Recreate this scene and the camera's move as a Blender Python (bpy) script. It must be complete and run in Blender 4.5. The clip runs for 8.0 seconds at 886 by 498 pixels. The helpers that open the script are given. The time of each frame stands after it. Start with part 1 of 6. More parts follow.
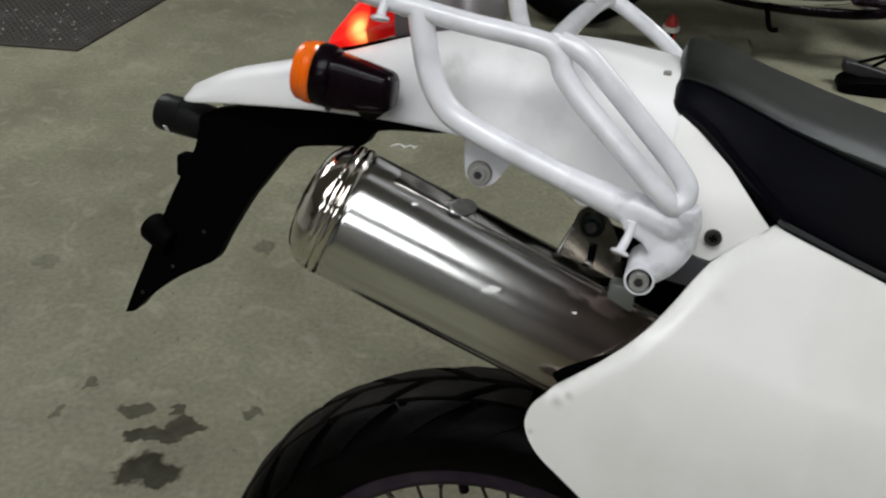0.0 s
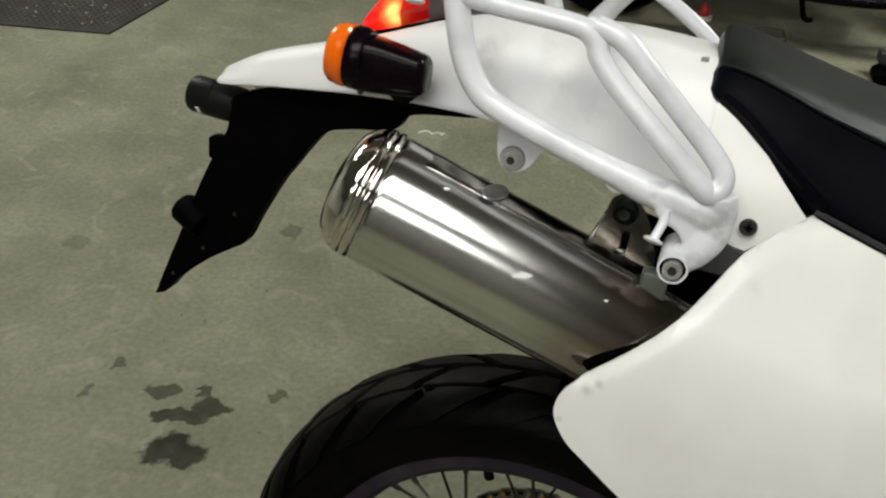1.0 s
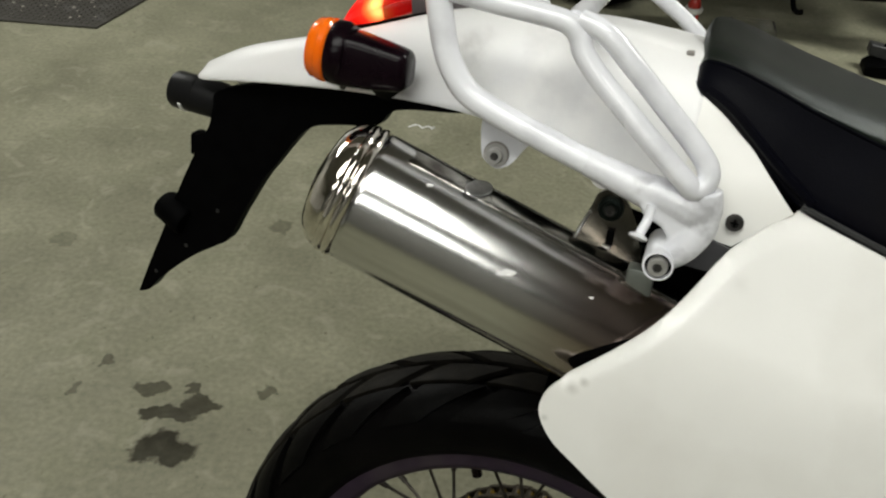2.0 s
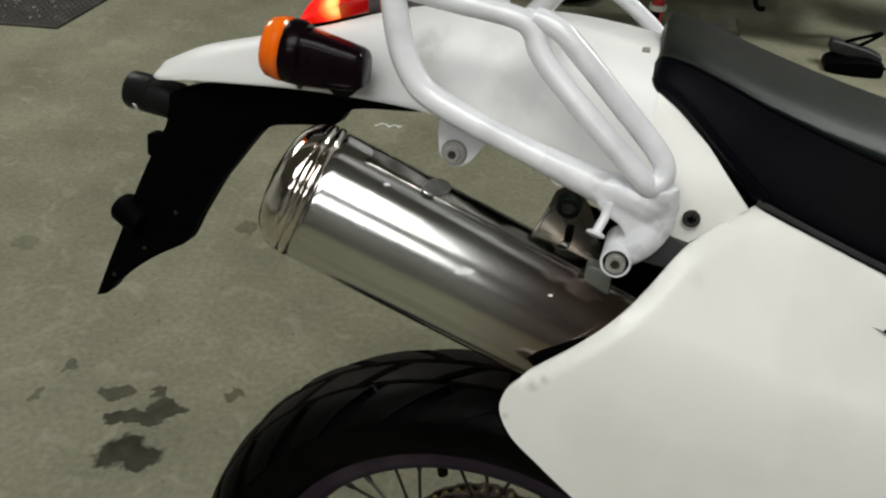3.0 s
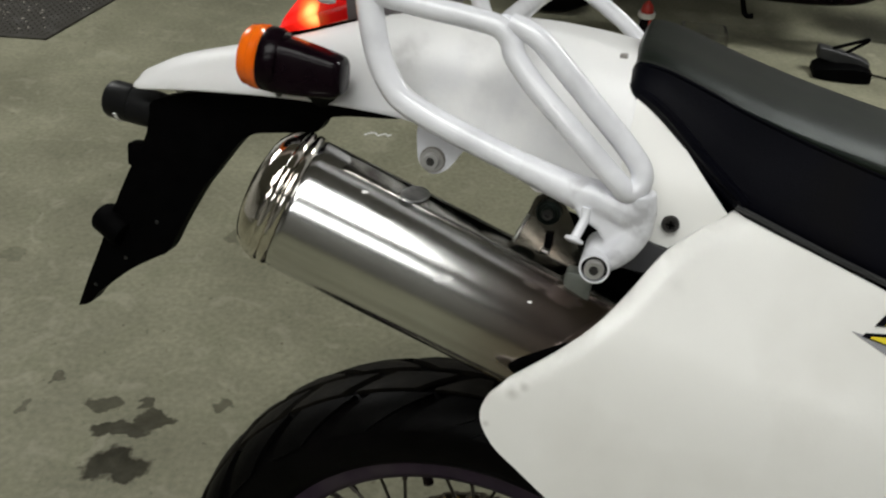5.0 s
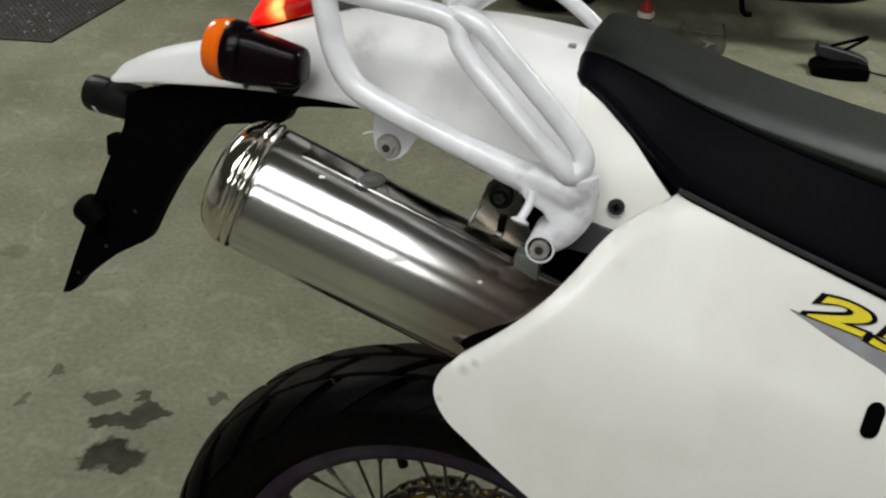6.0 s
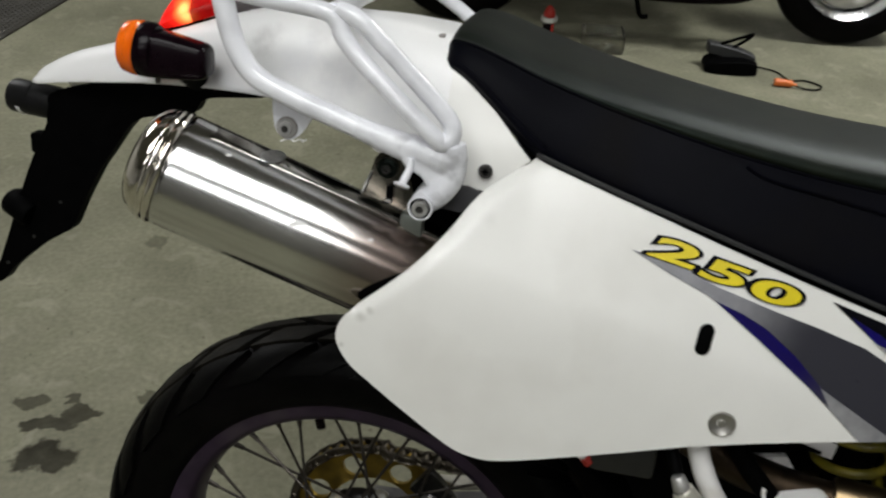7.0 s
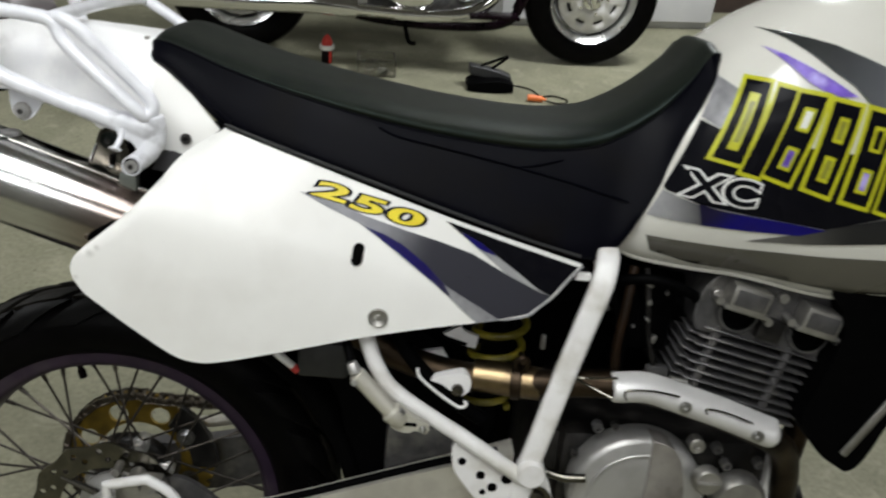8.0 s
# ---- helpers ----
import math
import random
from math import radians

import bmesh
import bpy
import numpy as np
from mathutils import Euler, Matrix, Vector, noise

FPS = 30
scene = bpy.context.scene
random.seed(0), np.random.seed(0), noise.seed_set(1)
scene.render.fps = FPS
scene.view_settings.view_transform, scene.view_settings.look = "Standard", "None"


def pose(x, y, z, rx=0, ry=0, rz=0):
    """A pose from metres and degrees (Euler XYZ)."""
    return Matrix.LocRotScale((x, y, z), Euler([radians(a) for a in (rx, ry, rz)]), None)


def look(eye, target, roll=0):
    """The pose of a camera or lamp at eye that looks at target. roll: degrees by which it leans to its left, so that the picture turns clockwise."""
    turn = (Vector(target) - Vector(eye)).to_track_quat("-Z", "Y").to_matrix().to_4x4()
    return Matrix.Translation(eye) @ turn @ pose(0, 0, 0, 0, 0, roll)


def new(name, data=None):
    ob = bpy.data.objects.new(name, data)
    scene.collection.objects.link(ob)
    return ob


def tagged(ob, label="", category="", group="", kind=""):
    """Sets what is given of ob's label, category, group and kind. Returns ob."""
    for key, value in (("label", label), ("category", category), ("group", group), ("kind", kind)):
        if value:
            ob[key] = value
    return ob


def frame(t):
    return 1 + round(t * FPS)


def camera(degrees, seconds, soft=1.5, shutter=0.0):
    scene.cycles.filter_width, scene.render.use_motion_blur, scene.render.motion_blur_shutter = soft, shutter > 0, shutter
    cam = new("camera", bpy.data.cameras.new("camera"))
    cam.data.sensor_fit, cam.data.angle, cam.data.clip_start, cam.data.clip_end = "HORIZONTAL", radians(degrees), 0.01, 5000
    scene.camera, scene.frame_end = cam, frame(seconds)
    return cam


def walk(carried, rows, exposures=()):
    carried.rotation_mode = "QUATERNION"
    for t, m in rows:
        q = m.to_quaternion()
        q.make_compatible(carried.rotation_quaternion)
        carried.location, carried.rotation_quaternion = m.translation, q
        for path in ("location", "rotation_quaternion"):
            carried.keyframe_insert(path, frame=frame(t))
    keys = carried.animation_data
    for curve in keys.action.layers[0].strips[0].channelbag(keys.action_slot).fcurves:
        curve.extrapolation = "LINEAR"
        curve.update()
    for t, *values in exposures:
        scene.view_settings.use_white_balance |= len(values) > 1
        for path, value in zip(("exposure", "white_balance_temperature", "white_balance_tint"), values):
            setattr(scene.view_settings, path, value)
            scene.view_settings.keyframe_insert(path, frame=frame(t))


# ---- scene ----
from mathutils.bvhtree import BVHTree

cam = camera(52.5, 8.0, 2.3, 0.2)
PATH = [
    (0, (0.033, 0.007, 1.299), (0.013, 1.66, 0.173), 3.2),
    (0.5, (0.028, 0.009, 1.295), (-0.033, 1.652, 0.156), 3.2),
    (1, (0.028, 0.008, 1.295), (-0.044, 1.643, 0.145), 3.1),
    (2.5, (0.04, 0.02, 1.292), (0.012, 1.648, 0.13), 3.3),
    (3, (0.044, 0.02, 1.292), (0.052, 1.649, 0.131), 3.7),
    (3.5, (0.046, 0.019, 1.292), (0.065, 1.651, 0.136), 4.0),
    (4, (0.045, 0.022, 1.292), (0.07, 1.654, 0.137), 3.8),
    (4.5, (0.046, 0.024, 1.29), (0.076, 1.66, 0.141), 3.8),
    (6, (0.099, -0.009, 1.296), (0.092, 1.634, 0.155), 2.8),
    (6.5, (0.123, -0.045, 1.31), (0.14, 1.589, 0.158), 2.3),
    (7, (0.13, -0.122, 1.323), (0.278, 1.534, 0.21), 3.1),
    (7.4, (0.138, -0.247, 1.34), (0.505, 1.405, 0.274), 5.1),
    (7.5, (0.145, -0.274, 1.345), (0.551, 1.371, 0.282), 5.7),
    (7.6, (0.151, -0.3, 1.359), (0.593, 1.331, 0.289), 6.3),
    (7.8, (0.181, -0.348, 1.378), (0.667, 1.276, 0.317), 6.6),
    (8, (0.232, -0.422, 1.39), (0.759, 1.215, 0.369), 6.2),
]
walk(cam, [(t, look(eye, target, roll)) for t, eye, target, roll in PATH],
     exposures=[(0, -0.41, 6250, 13), (0.5, -0.29, 6600, 10), (2.5, -0.17, 6650, 9), (3.0, -0.37, 6550, 10), (4.5, -0.35, 6500, 11), (6.5, -0.37, 6450, 10), (7.0, -0.34, 6400, 12), (7.5, -0.31, 6250, 13), (8, 0.04, 6300, 12)])

# ---- light: unseen light panels added under the garage ceiling ----
world = bpy.data.worlds.new("garage_night")
world.use_nodes = True
world.node_tree.nodes["Background"].inputs[0].default_value = (0.75, 0.85, 0.8, 1)
world.node_tree.nodes["Background"].inputs[1].default_value = 0.012
scene.world = world
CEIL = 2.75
# unseen light panels: centre x, centre y, length, width, watts
# first two follow the muffler's reflections; the other three are added to brighten the room
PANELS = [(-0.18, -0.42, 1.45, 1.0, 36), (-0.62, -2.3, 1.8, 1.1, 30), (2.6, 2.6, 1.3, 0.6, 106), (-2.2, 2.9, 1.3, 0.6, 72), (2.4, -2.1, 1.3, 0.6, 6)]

# ---- materials ----
def nodes_of(m):
    return m.node_tree.nodes, m.node_tree.links


def mat(name, a, b=None, rough=0.5, metal=0.0, scale=20.0, bump=0.0, bump_scale=200.0, coat=0.0, spots=None, spot_scale=6.0, rough_var=0.1, detail=6.0, spec=0.5):
    """Two tones mixed by noise at two scales, uneven gloss, fine relief."""
    m = bpy.data.materials.new(name)
    m.use_nodes = True
    N, L = nodes_of(m)
    p = N["Principled BSDF"]
    b = b or tuple(c * 0.85 for c in a)
    tex = N.new("ShaderNodeTexCoord")
    n1 = N.new("ShaderNodeTexNoise")
    n1.inputs["Scale"].default_value, n1.inputs["Detail"].default_value = scale, detail
    L.new(tex.outputs["Object"], n1.inputs["Vector"])
    n2 = N.new("ShaderNodeTexNoise")
    n2.inputs["Scale"].default_value, n2.inputs["Detail"].default_value = spot_scale, 4
    L.new(tex.outputs["Object"], n2.inputs["Vector"])
    mix = N.new("ShaderNodeMix")
    mix.data_type = "RGBA"
    ramp = N.new("ShaderNodeValToRGB")
    ramp.color_ramp.elements[0].position, ramp.color_ramp.elements[1].position = 0.35, 0.65
    L.new(n1.outputs["Fac"], ramp.inputs["Fac"])
    L.new(ramp.outputs["Color"], mix.inputs["Factor"])
    mix.inputs["A"].default_value, mix.inputs["B"].default_value = (*a, 1), (*b, 1)
    out = mix.outputs["Result"]
    if spots:
        r2 = N.new("ShaderNodeValToRGB")
        r2.color_ramp.elements[0].position, r2.color_ramp.elements[1].position = 0.52, 0.7
        L.new(n2.outputs["Fac"], r2.inputs["Fac"])
        m2 = N.new("ShaderNodeMix")
        m2.data_type = "RGBA"
        L.new(r2.outputs["Color"], m2.inputs["Factor"])
        L.new(out, m2.inputs["A"])
        m2.inputs["B"].default_value = (*spots, 1)
        out = m2.outputs["Result"]
    L.new(out, p.inputs["Base Color"])
    mr = N.new("ShaderNodeMapRange")
    mr.inputs["To Min"].default_value, mr.inputs["To Max"].default_value = max(rough - rough_var, 0.02), min(rough + rough_var, 1)
    L.new(n2.outputs["Fac"], mr.inputs["Value"])
    L.new(mr.outputs["Result"], p.inputs["Roughness"])
    p.inputs["Metallic"].default_value = metal
    p.inputs["Specular IOR Level"].default_value = spec
    p.inputs["Coat Weight"].default_value = coat
    p.inputs["Coat Roughness"].default_value = 0.08
    if bump:
        n3 = N.new("ShaderNodeTexNoise")
        n3.inputs["Scale"].default_value, n3.inputs["Detail"].default_value = bump_scale, 5
        L.new(tex.outputs["Object"], n3.inputs["Vector"])
        bp = N.new("ShaderNodeBump")
        bp.inputs["Strength"].default_value, bp.inputs["Distance"].default_value = bump, 0.002
        L.new(n3.outputs["Fac"], bp.inputs["Height"])
        L.new(bp.outputs["Normal"], p.inputs["Normal"])
    return m


def lamp_mat(name, colour, strength, base=None):
    m = mat(name, base or colour, rough=0.15)
    p = m.node_tree.nodes["Principled BSDF"]
    p.inputs["Emission Color"].default_value = (*colour, 1)
    p.inputs["Emission Strength"].default_value = strength
    return m


def floor_mat():
    """Worn grey concrete: cloudy tone, fine grit, scuffs and a few dark damp patches."""
    m = mat("worn_concrete", (0.240, 0.234, 0.165), (0.162, 0.158, 0.110), rough=0.55, scale=3.2, bump=0.35, bump_scale=160, spots=(0.200, 0.198, 0.136), spot_scale=9, rough_var=0.18, detail=10, spec=0.12)
    N, L = nodes_of(m)
    p = N["Principled BSDF"]
    base = p.inputs["Base Color"].links[0].from_socket
    tex = N.new("ShaderNodeTexCoord")
    grit = N.new("ShaderNodeTexNoise")
    grit.inputs["Scale"].default_value, grit.inputs["Detail"].default_value = 75, 8
    L.new(tex.outputs["Object"], grit.inputs["Vector"])
    gr = N.new("ShaderNodeMapRange")
    gr.inputs["From Min"].default_value, gr.inputs["From Max"].default_value = 0.3, 0.7
    gr.inputs["To Min"].default_value, gr.inputs["To Max"].default_value = 0.84, 1.15
    L.new(grit.outputs["Fac"], gr.inputs["Value"])
    mul = N.new("ShaderNodeMix")
    mul.data_type, mul.blend_type = "RGBA", "MULTIPLY"
    mul.inputs["Factor"].default_value = 1.0
    L.new(base, mul.inputs["A"])
    L.new(gr.outputs["Result"], mul.inputs["B"])
    scuff = N.new("ShaderNodeTexNoise")
    scuff.inputs["Scale"].default_value, scuff.inputs["Detail"].default_value, scuff.inputs["Distortion"].default_value = 11, 9, 1.2
    L.new(tex.outputs["Object"], scuff.inputs["Vector"])
    sr = N.new("ShaderNodeMapRange")
    sr.inputs["From Min"].default_value, sr.inputs["From Max"].default_value = 0.56, 0.74
    sr.inputs["To Min"].default_value, sr.inputs["To Max"].default_value = 0.0, 0.55
    L.new(scuff.outputs["Fac"], sr.inputs["Value"])
    pale = N.new("ShaderNodeMix")
    pale.data_type = "RGBA"
    L.new(sr.outputs["Result"], pale.inputs["Factor"])
    L.new(mul.outputs["Result"], pale.inputs["A"])
    pale.inputs["B"].default_value = (0.325, 0.315, 0.238, 1)
    mul = pale
    warp = N.new("ShaderNodeTexNoise")
    warp.inputs["Scale"].default_value, warp.inputs["Detail"].default_value = 22, 6
    L.new(tex.outputs["Object"], warp.inputs["Vector"])
    off = N.new("ShaderNodeVectorMath")
    off.operation = "MULTIPLY_ADD"
    off.inputs[1].default_value, off.inputs[2].default_value = (0.09, 0.09, 0), (-0.045, -0.045, 0)
    L.new(warp.outputs["Color"], off.inputs[0])
    add = N.new("ShaderNodeVectorMath")
    L.new(tex.outputs["Object"], add.inputs[0])
    L.new(off.outputs[0], add.inputs[1])
    total = None
    # damp patches: x, y, half width, half depth, strength
    for x, y, a, b, s in DAMP:
        sub = N.new("ShaderNodeVectorMath")
        sub.operation = "SUBTRACT"
        sub.inputs[1].default_value = (x, y, 0)
        L.new(add.outputs[0], sub.inputs[0])
        sc = N.new("ShaderNodeVectorMath")
        sc.operation = "MULTIPLY"
        sc.inputs[1].default_value = (1 / a, 1 / b, 0)
        L.new(sub.outputs[0], sc.inputs[0])
        ln = N.new("ShaderNodeVectorMath")
        ln.operation = "LENGTH"
        L.new(sc.outputs[0], ln.inputs[0])
        mr = N.new("ShaderNodeMapRange")
        mr.inputs["From Min"].default_value, mr.inputs["From Max"].default_value = 1.2, 0.98
        mr.inputs["To Max"].default_value = s
        L.new(ln.outputs["Value"], mr.inputs["Value"])
        if total is None:
            total = mr.outputs["Result"]
        else:
            mx = N.new("ShaderNodeMath")
            mx.operation = "MAXIMUM"
            L.new(total, mx.inputs[0])
            L.new(mr.outputs["Result"], mx.inputs[1])
            total = mx.outputs[0]
    # pits and grains of sand
    pit = N.new("ShaderNodeTexNoise")
    pit.inputs["Scale"].default_value, pit.inputs["Detail"].default_value = 55, 3
    L.new(tex.outputs["Object"], pit.inputs["Vector"])
    pr = N.new("ShaderNodeMapRange")
    pr.inputs["From Min"].default_value, pr.inputs["From Max"].default_value = 0.66, 0.74
    pr.inputs["To Max"].default_value = 0.55
    L.new(pit.outputs["Fac"], pr.inputs["Value"])
    dots = N.new("ShaderNodeMix")
    dots.data_type = "RGBA"
    L.new(pr.outputs["Result"], dots.inputs["Factor"])
    L.new(mul.outputs["Result"], dots.inputs["A"])
    dots.inputs["B"].default_value = (0.075, 0.060, 0.042, 1)
    mul = dots
    # the damp is thinner in places
    thin = N.new("ShaderNodeMapRange")
    thin.inputs["From Min"].default_value, thin.inputs["From Max"].default_value = 0.35, 0.62
    thin.inputs["To Min"].default_value, thin.inputs["To Max"].default_value = 0.86, 1.0
    L.new(warp.outputs["Fac"], thin.inputs["Value"])
    part_wet = N.new("ShaderNodeMath")
    part_wet.operation = "MULTIPLY"
    L.new(total, part_wet.inputs[0])
    L.new(thin.outputs["Result"], part_wet.inputs[1])
    total = part_wet.outputs[0]
    wet = N.new("ShaderNodeMix")
    wet.data_type = "RGBA"
    L.new(total, wet.inputs["Factor"])
    L.new(mul.outputs["Result"], wet.inputs["A"])
    wet.inputs["B"].default_value = (0.019, 0.0165, 0.0075, 1)
    L.new(wet.outputs["Result"], p.inputs["Base Color"])
    return m


DAMP = [(-0.507, 1.125, 0.058, 0.038, 1.0), (-0.530, 1.217, 0.05, 0.022, 0.95), (-0.470, 1.244, 0.035, 0.022, 0.9), (-0.49, 1.285, 0.012, 0.02, 0.8),
        (-0.58, 1.28, 0.035, 0.018, 0.75), (-0.349, 1.295, 0.017, 0.017, 0.6), (-0.441, 1.884, 0.032, 0.028, 0.45), (-0.687, 1.345, 0.012, 0.012, 0.6),
        (-0.719, 1.259, 0.012, 0.01, 0.5), (-0.95, 1.75, 0.03, 0.02, 0.3), (-0.3, 2.1, 0.12, 0.03, 0.12)]

M_FLOOR = floor_mat()
M_WALL = mat("painted_plaster", (0.2, 0.195, 0.175), (0.16, 0.155, 0.14), rough=0.8, scale=3, bump=0.2)
M_PALE = mat("pale_bounce_wall_paint", (0.52, 0.51, 0.48), (0.44, 0.43, 0.40), rough=0.7, scale=3, bump=0.2)
M_CEIL = mat("ceiling_paint", (0.24, 0.23, 0.215), (0.19, 0.185, 0.17), rough=0.85, scale=3, bump=0.2)
M_WHITE = mat("white_moulded_plastic", (0.86, 0.855, 0.82), (0.82, 0.815, 0.78), rough=0.34, scale=9, bump=0.05, bump_scale=350, coat=0.15, spots=(0.77, 0.76, 0.72), spot_scale=7)
M_OVERSPRAY = mat("overspray_white_plastic", (0.89, 0.885, 0.87), (0.84, 0.84, 0.84), rough=0.4, scale=6, bump=0.06, bump_scale=300, spots=(0.80, 0.803, 0.815), spot_scale=10)
M_RACK = mat("thick_white_paint", (0.82, 0.828, 0.865), (0.76, 0.768, 0.805), rough=0.3, scale=30, bump=0.14, bump_scale=70, coat=0.55, spots=(0.66, 0.665, 0.70), spot_scale=24)
M_FRAME = mat("white_frame_paint", (0.80, 0.79, 0.775), (0.72, 0.71, 0.695), rough=0.38, scale=14, bump=0.08, bump_scale=120, coat=0.2, spots=(0.58, 0.56, 0.51), spot_scale=18)
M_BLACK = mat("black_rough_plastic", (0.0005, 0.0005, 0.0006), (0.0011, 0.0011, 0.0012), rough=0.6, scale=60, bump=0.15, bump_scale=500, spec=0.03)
M_GLOSS = mat("black_gloss_plastic", (0.0034, 0.0012, 0.0026), (0.0052, 0.0022, 0.0038), rough=0.22, scale=40, bump=0.05, spec=0.11, rough_var=0.06)
M_RUBBER = mat("tyre_rubber", (0.0009, 0.0008, 0.0009), (0.0020, 0.0018, 0.0018), rough=0.42, scale=40, bump=0.2, bump_scale=250, spots=(0.0024, 0.0020, 0.0022), spot_scale=12, spec=0.05)
# dusty crown tone also carries the light that falls on the top blocks
M_TREAD = mat("lit_dusty_worn_tread", (0.0130, 0.0112, 0.0082), (0.0060, 0.0054, 0.0042), rough=0.62, scale=45, bump=0.3, bump_scale=300, spots=(0.0070, 0.0062, 0.0055), spot_scale=16, spec=0.12)
# darker copy for the side blocks, shade put into the colour
M_SHOULDER = mat("shaded_shoulder_rubber", (0.0024, 0.0022, 0.0021), (0.0012, 0.0011, 0.0011), rough=0.5, scale=45, bump=0.3, bump_scale=300, spots=(0.0040, 0.0036, 0.0034), spot_scale=14, spec=0.07)
# seat top vinyl, a lighter and greener tone than the side vinyl
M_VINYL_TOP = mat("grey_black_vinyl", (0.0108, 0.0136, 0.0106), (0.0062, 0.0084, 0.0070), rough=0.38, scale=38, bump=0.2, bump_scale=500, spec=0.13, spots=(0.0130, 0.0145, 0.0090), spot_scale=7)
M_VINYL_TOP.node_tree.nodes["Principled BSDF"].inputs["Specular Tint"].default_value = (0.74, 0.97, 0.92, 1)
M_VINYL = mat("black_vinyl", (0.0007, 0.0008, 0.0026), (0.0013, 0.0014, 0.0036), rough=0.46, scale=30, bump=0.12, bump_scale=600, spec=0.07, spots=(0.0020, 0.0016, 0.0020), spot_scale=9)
M_BARREL = mat("dull_black_plastic", (0.0095, 0.0095, 0.0098), (0.0060, 0.0060, 0.0062), rough=0.4, scale=40, bump=0.1, spec=0.12)
M_SKIRT = mat("grey_seat_skirt", (0.022, 0.0225, 0.023), (0.014, 0.0145, 0.015), rough=0.5, scale=40, bump=0.1)
M_STEEL = mat("polished_stainless", (0.70, 0.70, 0.695), (0.64, 0.64, 0.635), rough=0.17, metal=1.0, scale=12, bump=0.02, bump_scale=60, rough_var=0.05, spot_scale=18)


def heat_tint(m, x0, x1, colour):
    """Brown heat colour that grows along x, towards the hot end of the exhaust."""
    N, L = nodes_of(m)
    p = N["Principled BSDF"]
    base = p.inputs["Base Color"].links[0].from_socket
    tex = N.new("ShaderNodeTexCoord")
    sep = N.new("ShaderNodeSeparateXYZ")
    L.new(tex.outputs["Object"], sep.inputs[0])
    noise = N.new("ShaderNodeTexNoise")
    noise.inputs["Scale"].default_value = 9
    L.new(tex.outputs["Object"], noise.inputs["Vector"])
    wob = N.new("ShaderNodeMath")
    wob.operation = "MULTIPLY_ADD"
    wob.inputs[1].default_value = 0.08
    L.new(noise.outputs["Fac"], wob.inputs[0])
    L.new(sep.outputs["X"], wob.inputs[2])
    mr = N.new("ShaderNodeMapRange")
    mr.interpolation_type = "SMOOTHSTEP"
    mr.inputs["From Min"].default_value, mr.inputs["From Max"].default_value = x0, x1
    L.new(wob.outputs[0], mr.inputs["Value"])
    mix = N.new("ShaderNodeMix")
    mix.data_type = "RGBA"
    L.new(mr.outputs["Result"], mix.inputs["Factor"])
    L.new(base, mix.inputs["A"])
    mix.inputs["B"].default_value = (*colour, 1)
    L.new(mix.outputs["Result"], p.inputs["Base Color"])


heat_tint(M_STEEL, 0.02, 0.12, (0.29, 0.235, 0.212))
M_CAP = mat("polished_end_cap", (0.80, 0.77, 0.71), (0.70, 0.66, 0.6), rough=0.09, metal=1.0, scale=30, bump=0.55, bump_scale=48, rough_var=0.06)
M_BRACKET = mat("steel_bracket", (0.175, 0.165, 0.138), (0.10, 0.094, 0.080), rough=0.22, metal=1.0, scale=40, bump=0.08, spots=(0.09, 0.085, 0.074), spot_scale=30)
M_BOLT = mat("zinc_bolt", (0.5, 0.5, 0.49), (0.36, 0.36, 0.36), rough=0.32, metal=1.0, scale=120)
M_DARKBOLT = mat("dark_bolt", (0.09, 0.085, 0.08), (0.05, 0.05, 0.05), rough=0.4, metal=0.8, scale=120)
M_ALU = mat("cast_aluminium", (0.46, 0.45, 0.42), (0.36, 0.35, 0.33), rough=0.42, metal=0.9, scale=50, bump=0.2, bump_scale=300, spots=(0.25, 0.24, 0.21), spot_scale=20)
M_POST = mat("grey_green_weld_block", (0.24, 0.26, 0.235), (0.17, 0.185, 0.165), rough=0.4, metal=0.6, scale=60, bump=0.15)
# greyer copy of the rack paint: shade on the foot put into its colour
M_FOOT = mat("shaded_rack_paint", (0.76, 0.766, 0.80), (0.66, 0.666, 0.70), rough=0.36, scale=45, bump=0.25, bump_scale=110, coat=0.25, spots=(0.44, 0.44, 0.46), spot_scale=48)
M_BROWN = mat("dark_brown_board", (0.055, 0.036, 0.028), (0.038, 0.026, 0.021), rough=0.6, scale=12, bump=0.1)
M_FIN = mat("grey_engine_paint", (0.112, 0.109, 0.110), (0.072, 0.070, 0.071), rough=0.4, metal=0.5, scale=50, bump=0.15, spots=(0.17, 0.163, 0.15), spot_scale=30)
M_NECK = mat("brown_grey_casting", (0.36, 0.34, 0.315), (0.28, 0.262, 0.243), rough=0.42, metal=0.6, scale=30, bump=0.15, spots=(0.13, 0.12, 0.11), spot_scale=22)
M_HOSE = mat("brown_rubber_hose", (0.018, 0.009, 0.004), (0.010, 0.006, 0.003), rough=0.55, scale=40, spec=0.15)
# darker than the muffler steel: a dim reflection is put into the colour
M_STRIP = mat("darkened_strip_steel", (0.42, 0.41, 0.38), (0.20, 0.19, 0.17), rough=0.15, metal=1.0, scale=22, bump=0.22, bump_scale=45, spots=(0.12, 0.11, 0.10), spot_scale=30)
M_CASE = mat("oily_dark_casting", (0.014, 0.0130, 0.0122), (0.0070, 0.0064, 0.0062), rough=0.4, metal=0.4, scale=45, bump=0.25, spots=(0.042, 0.038, 0.035), spot_scale=26)
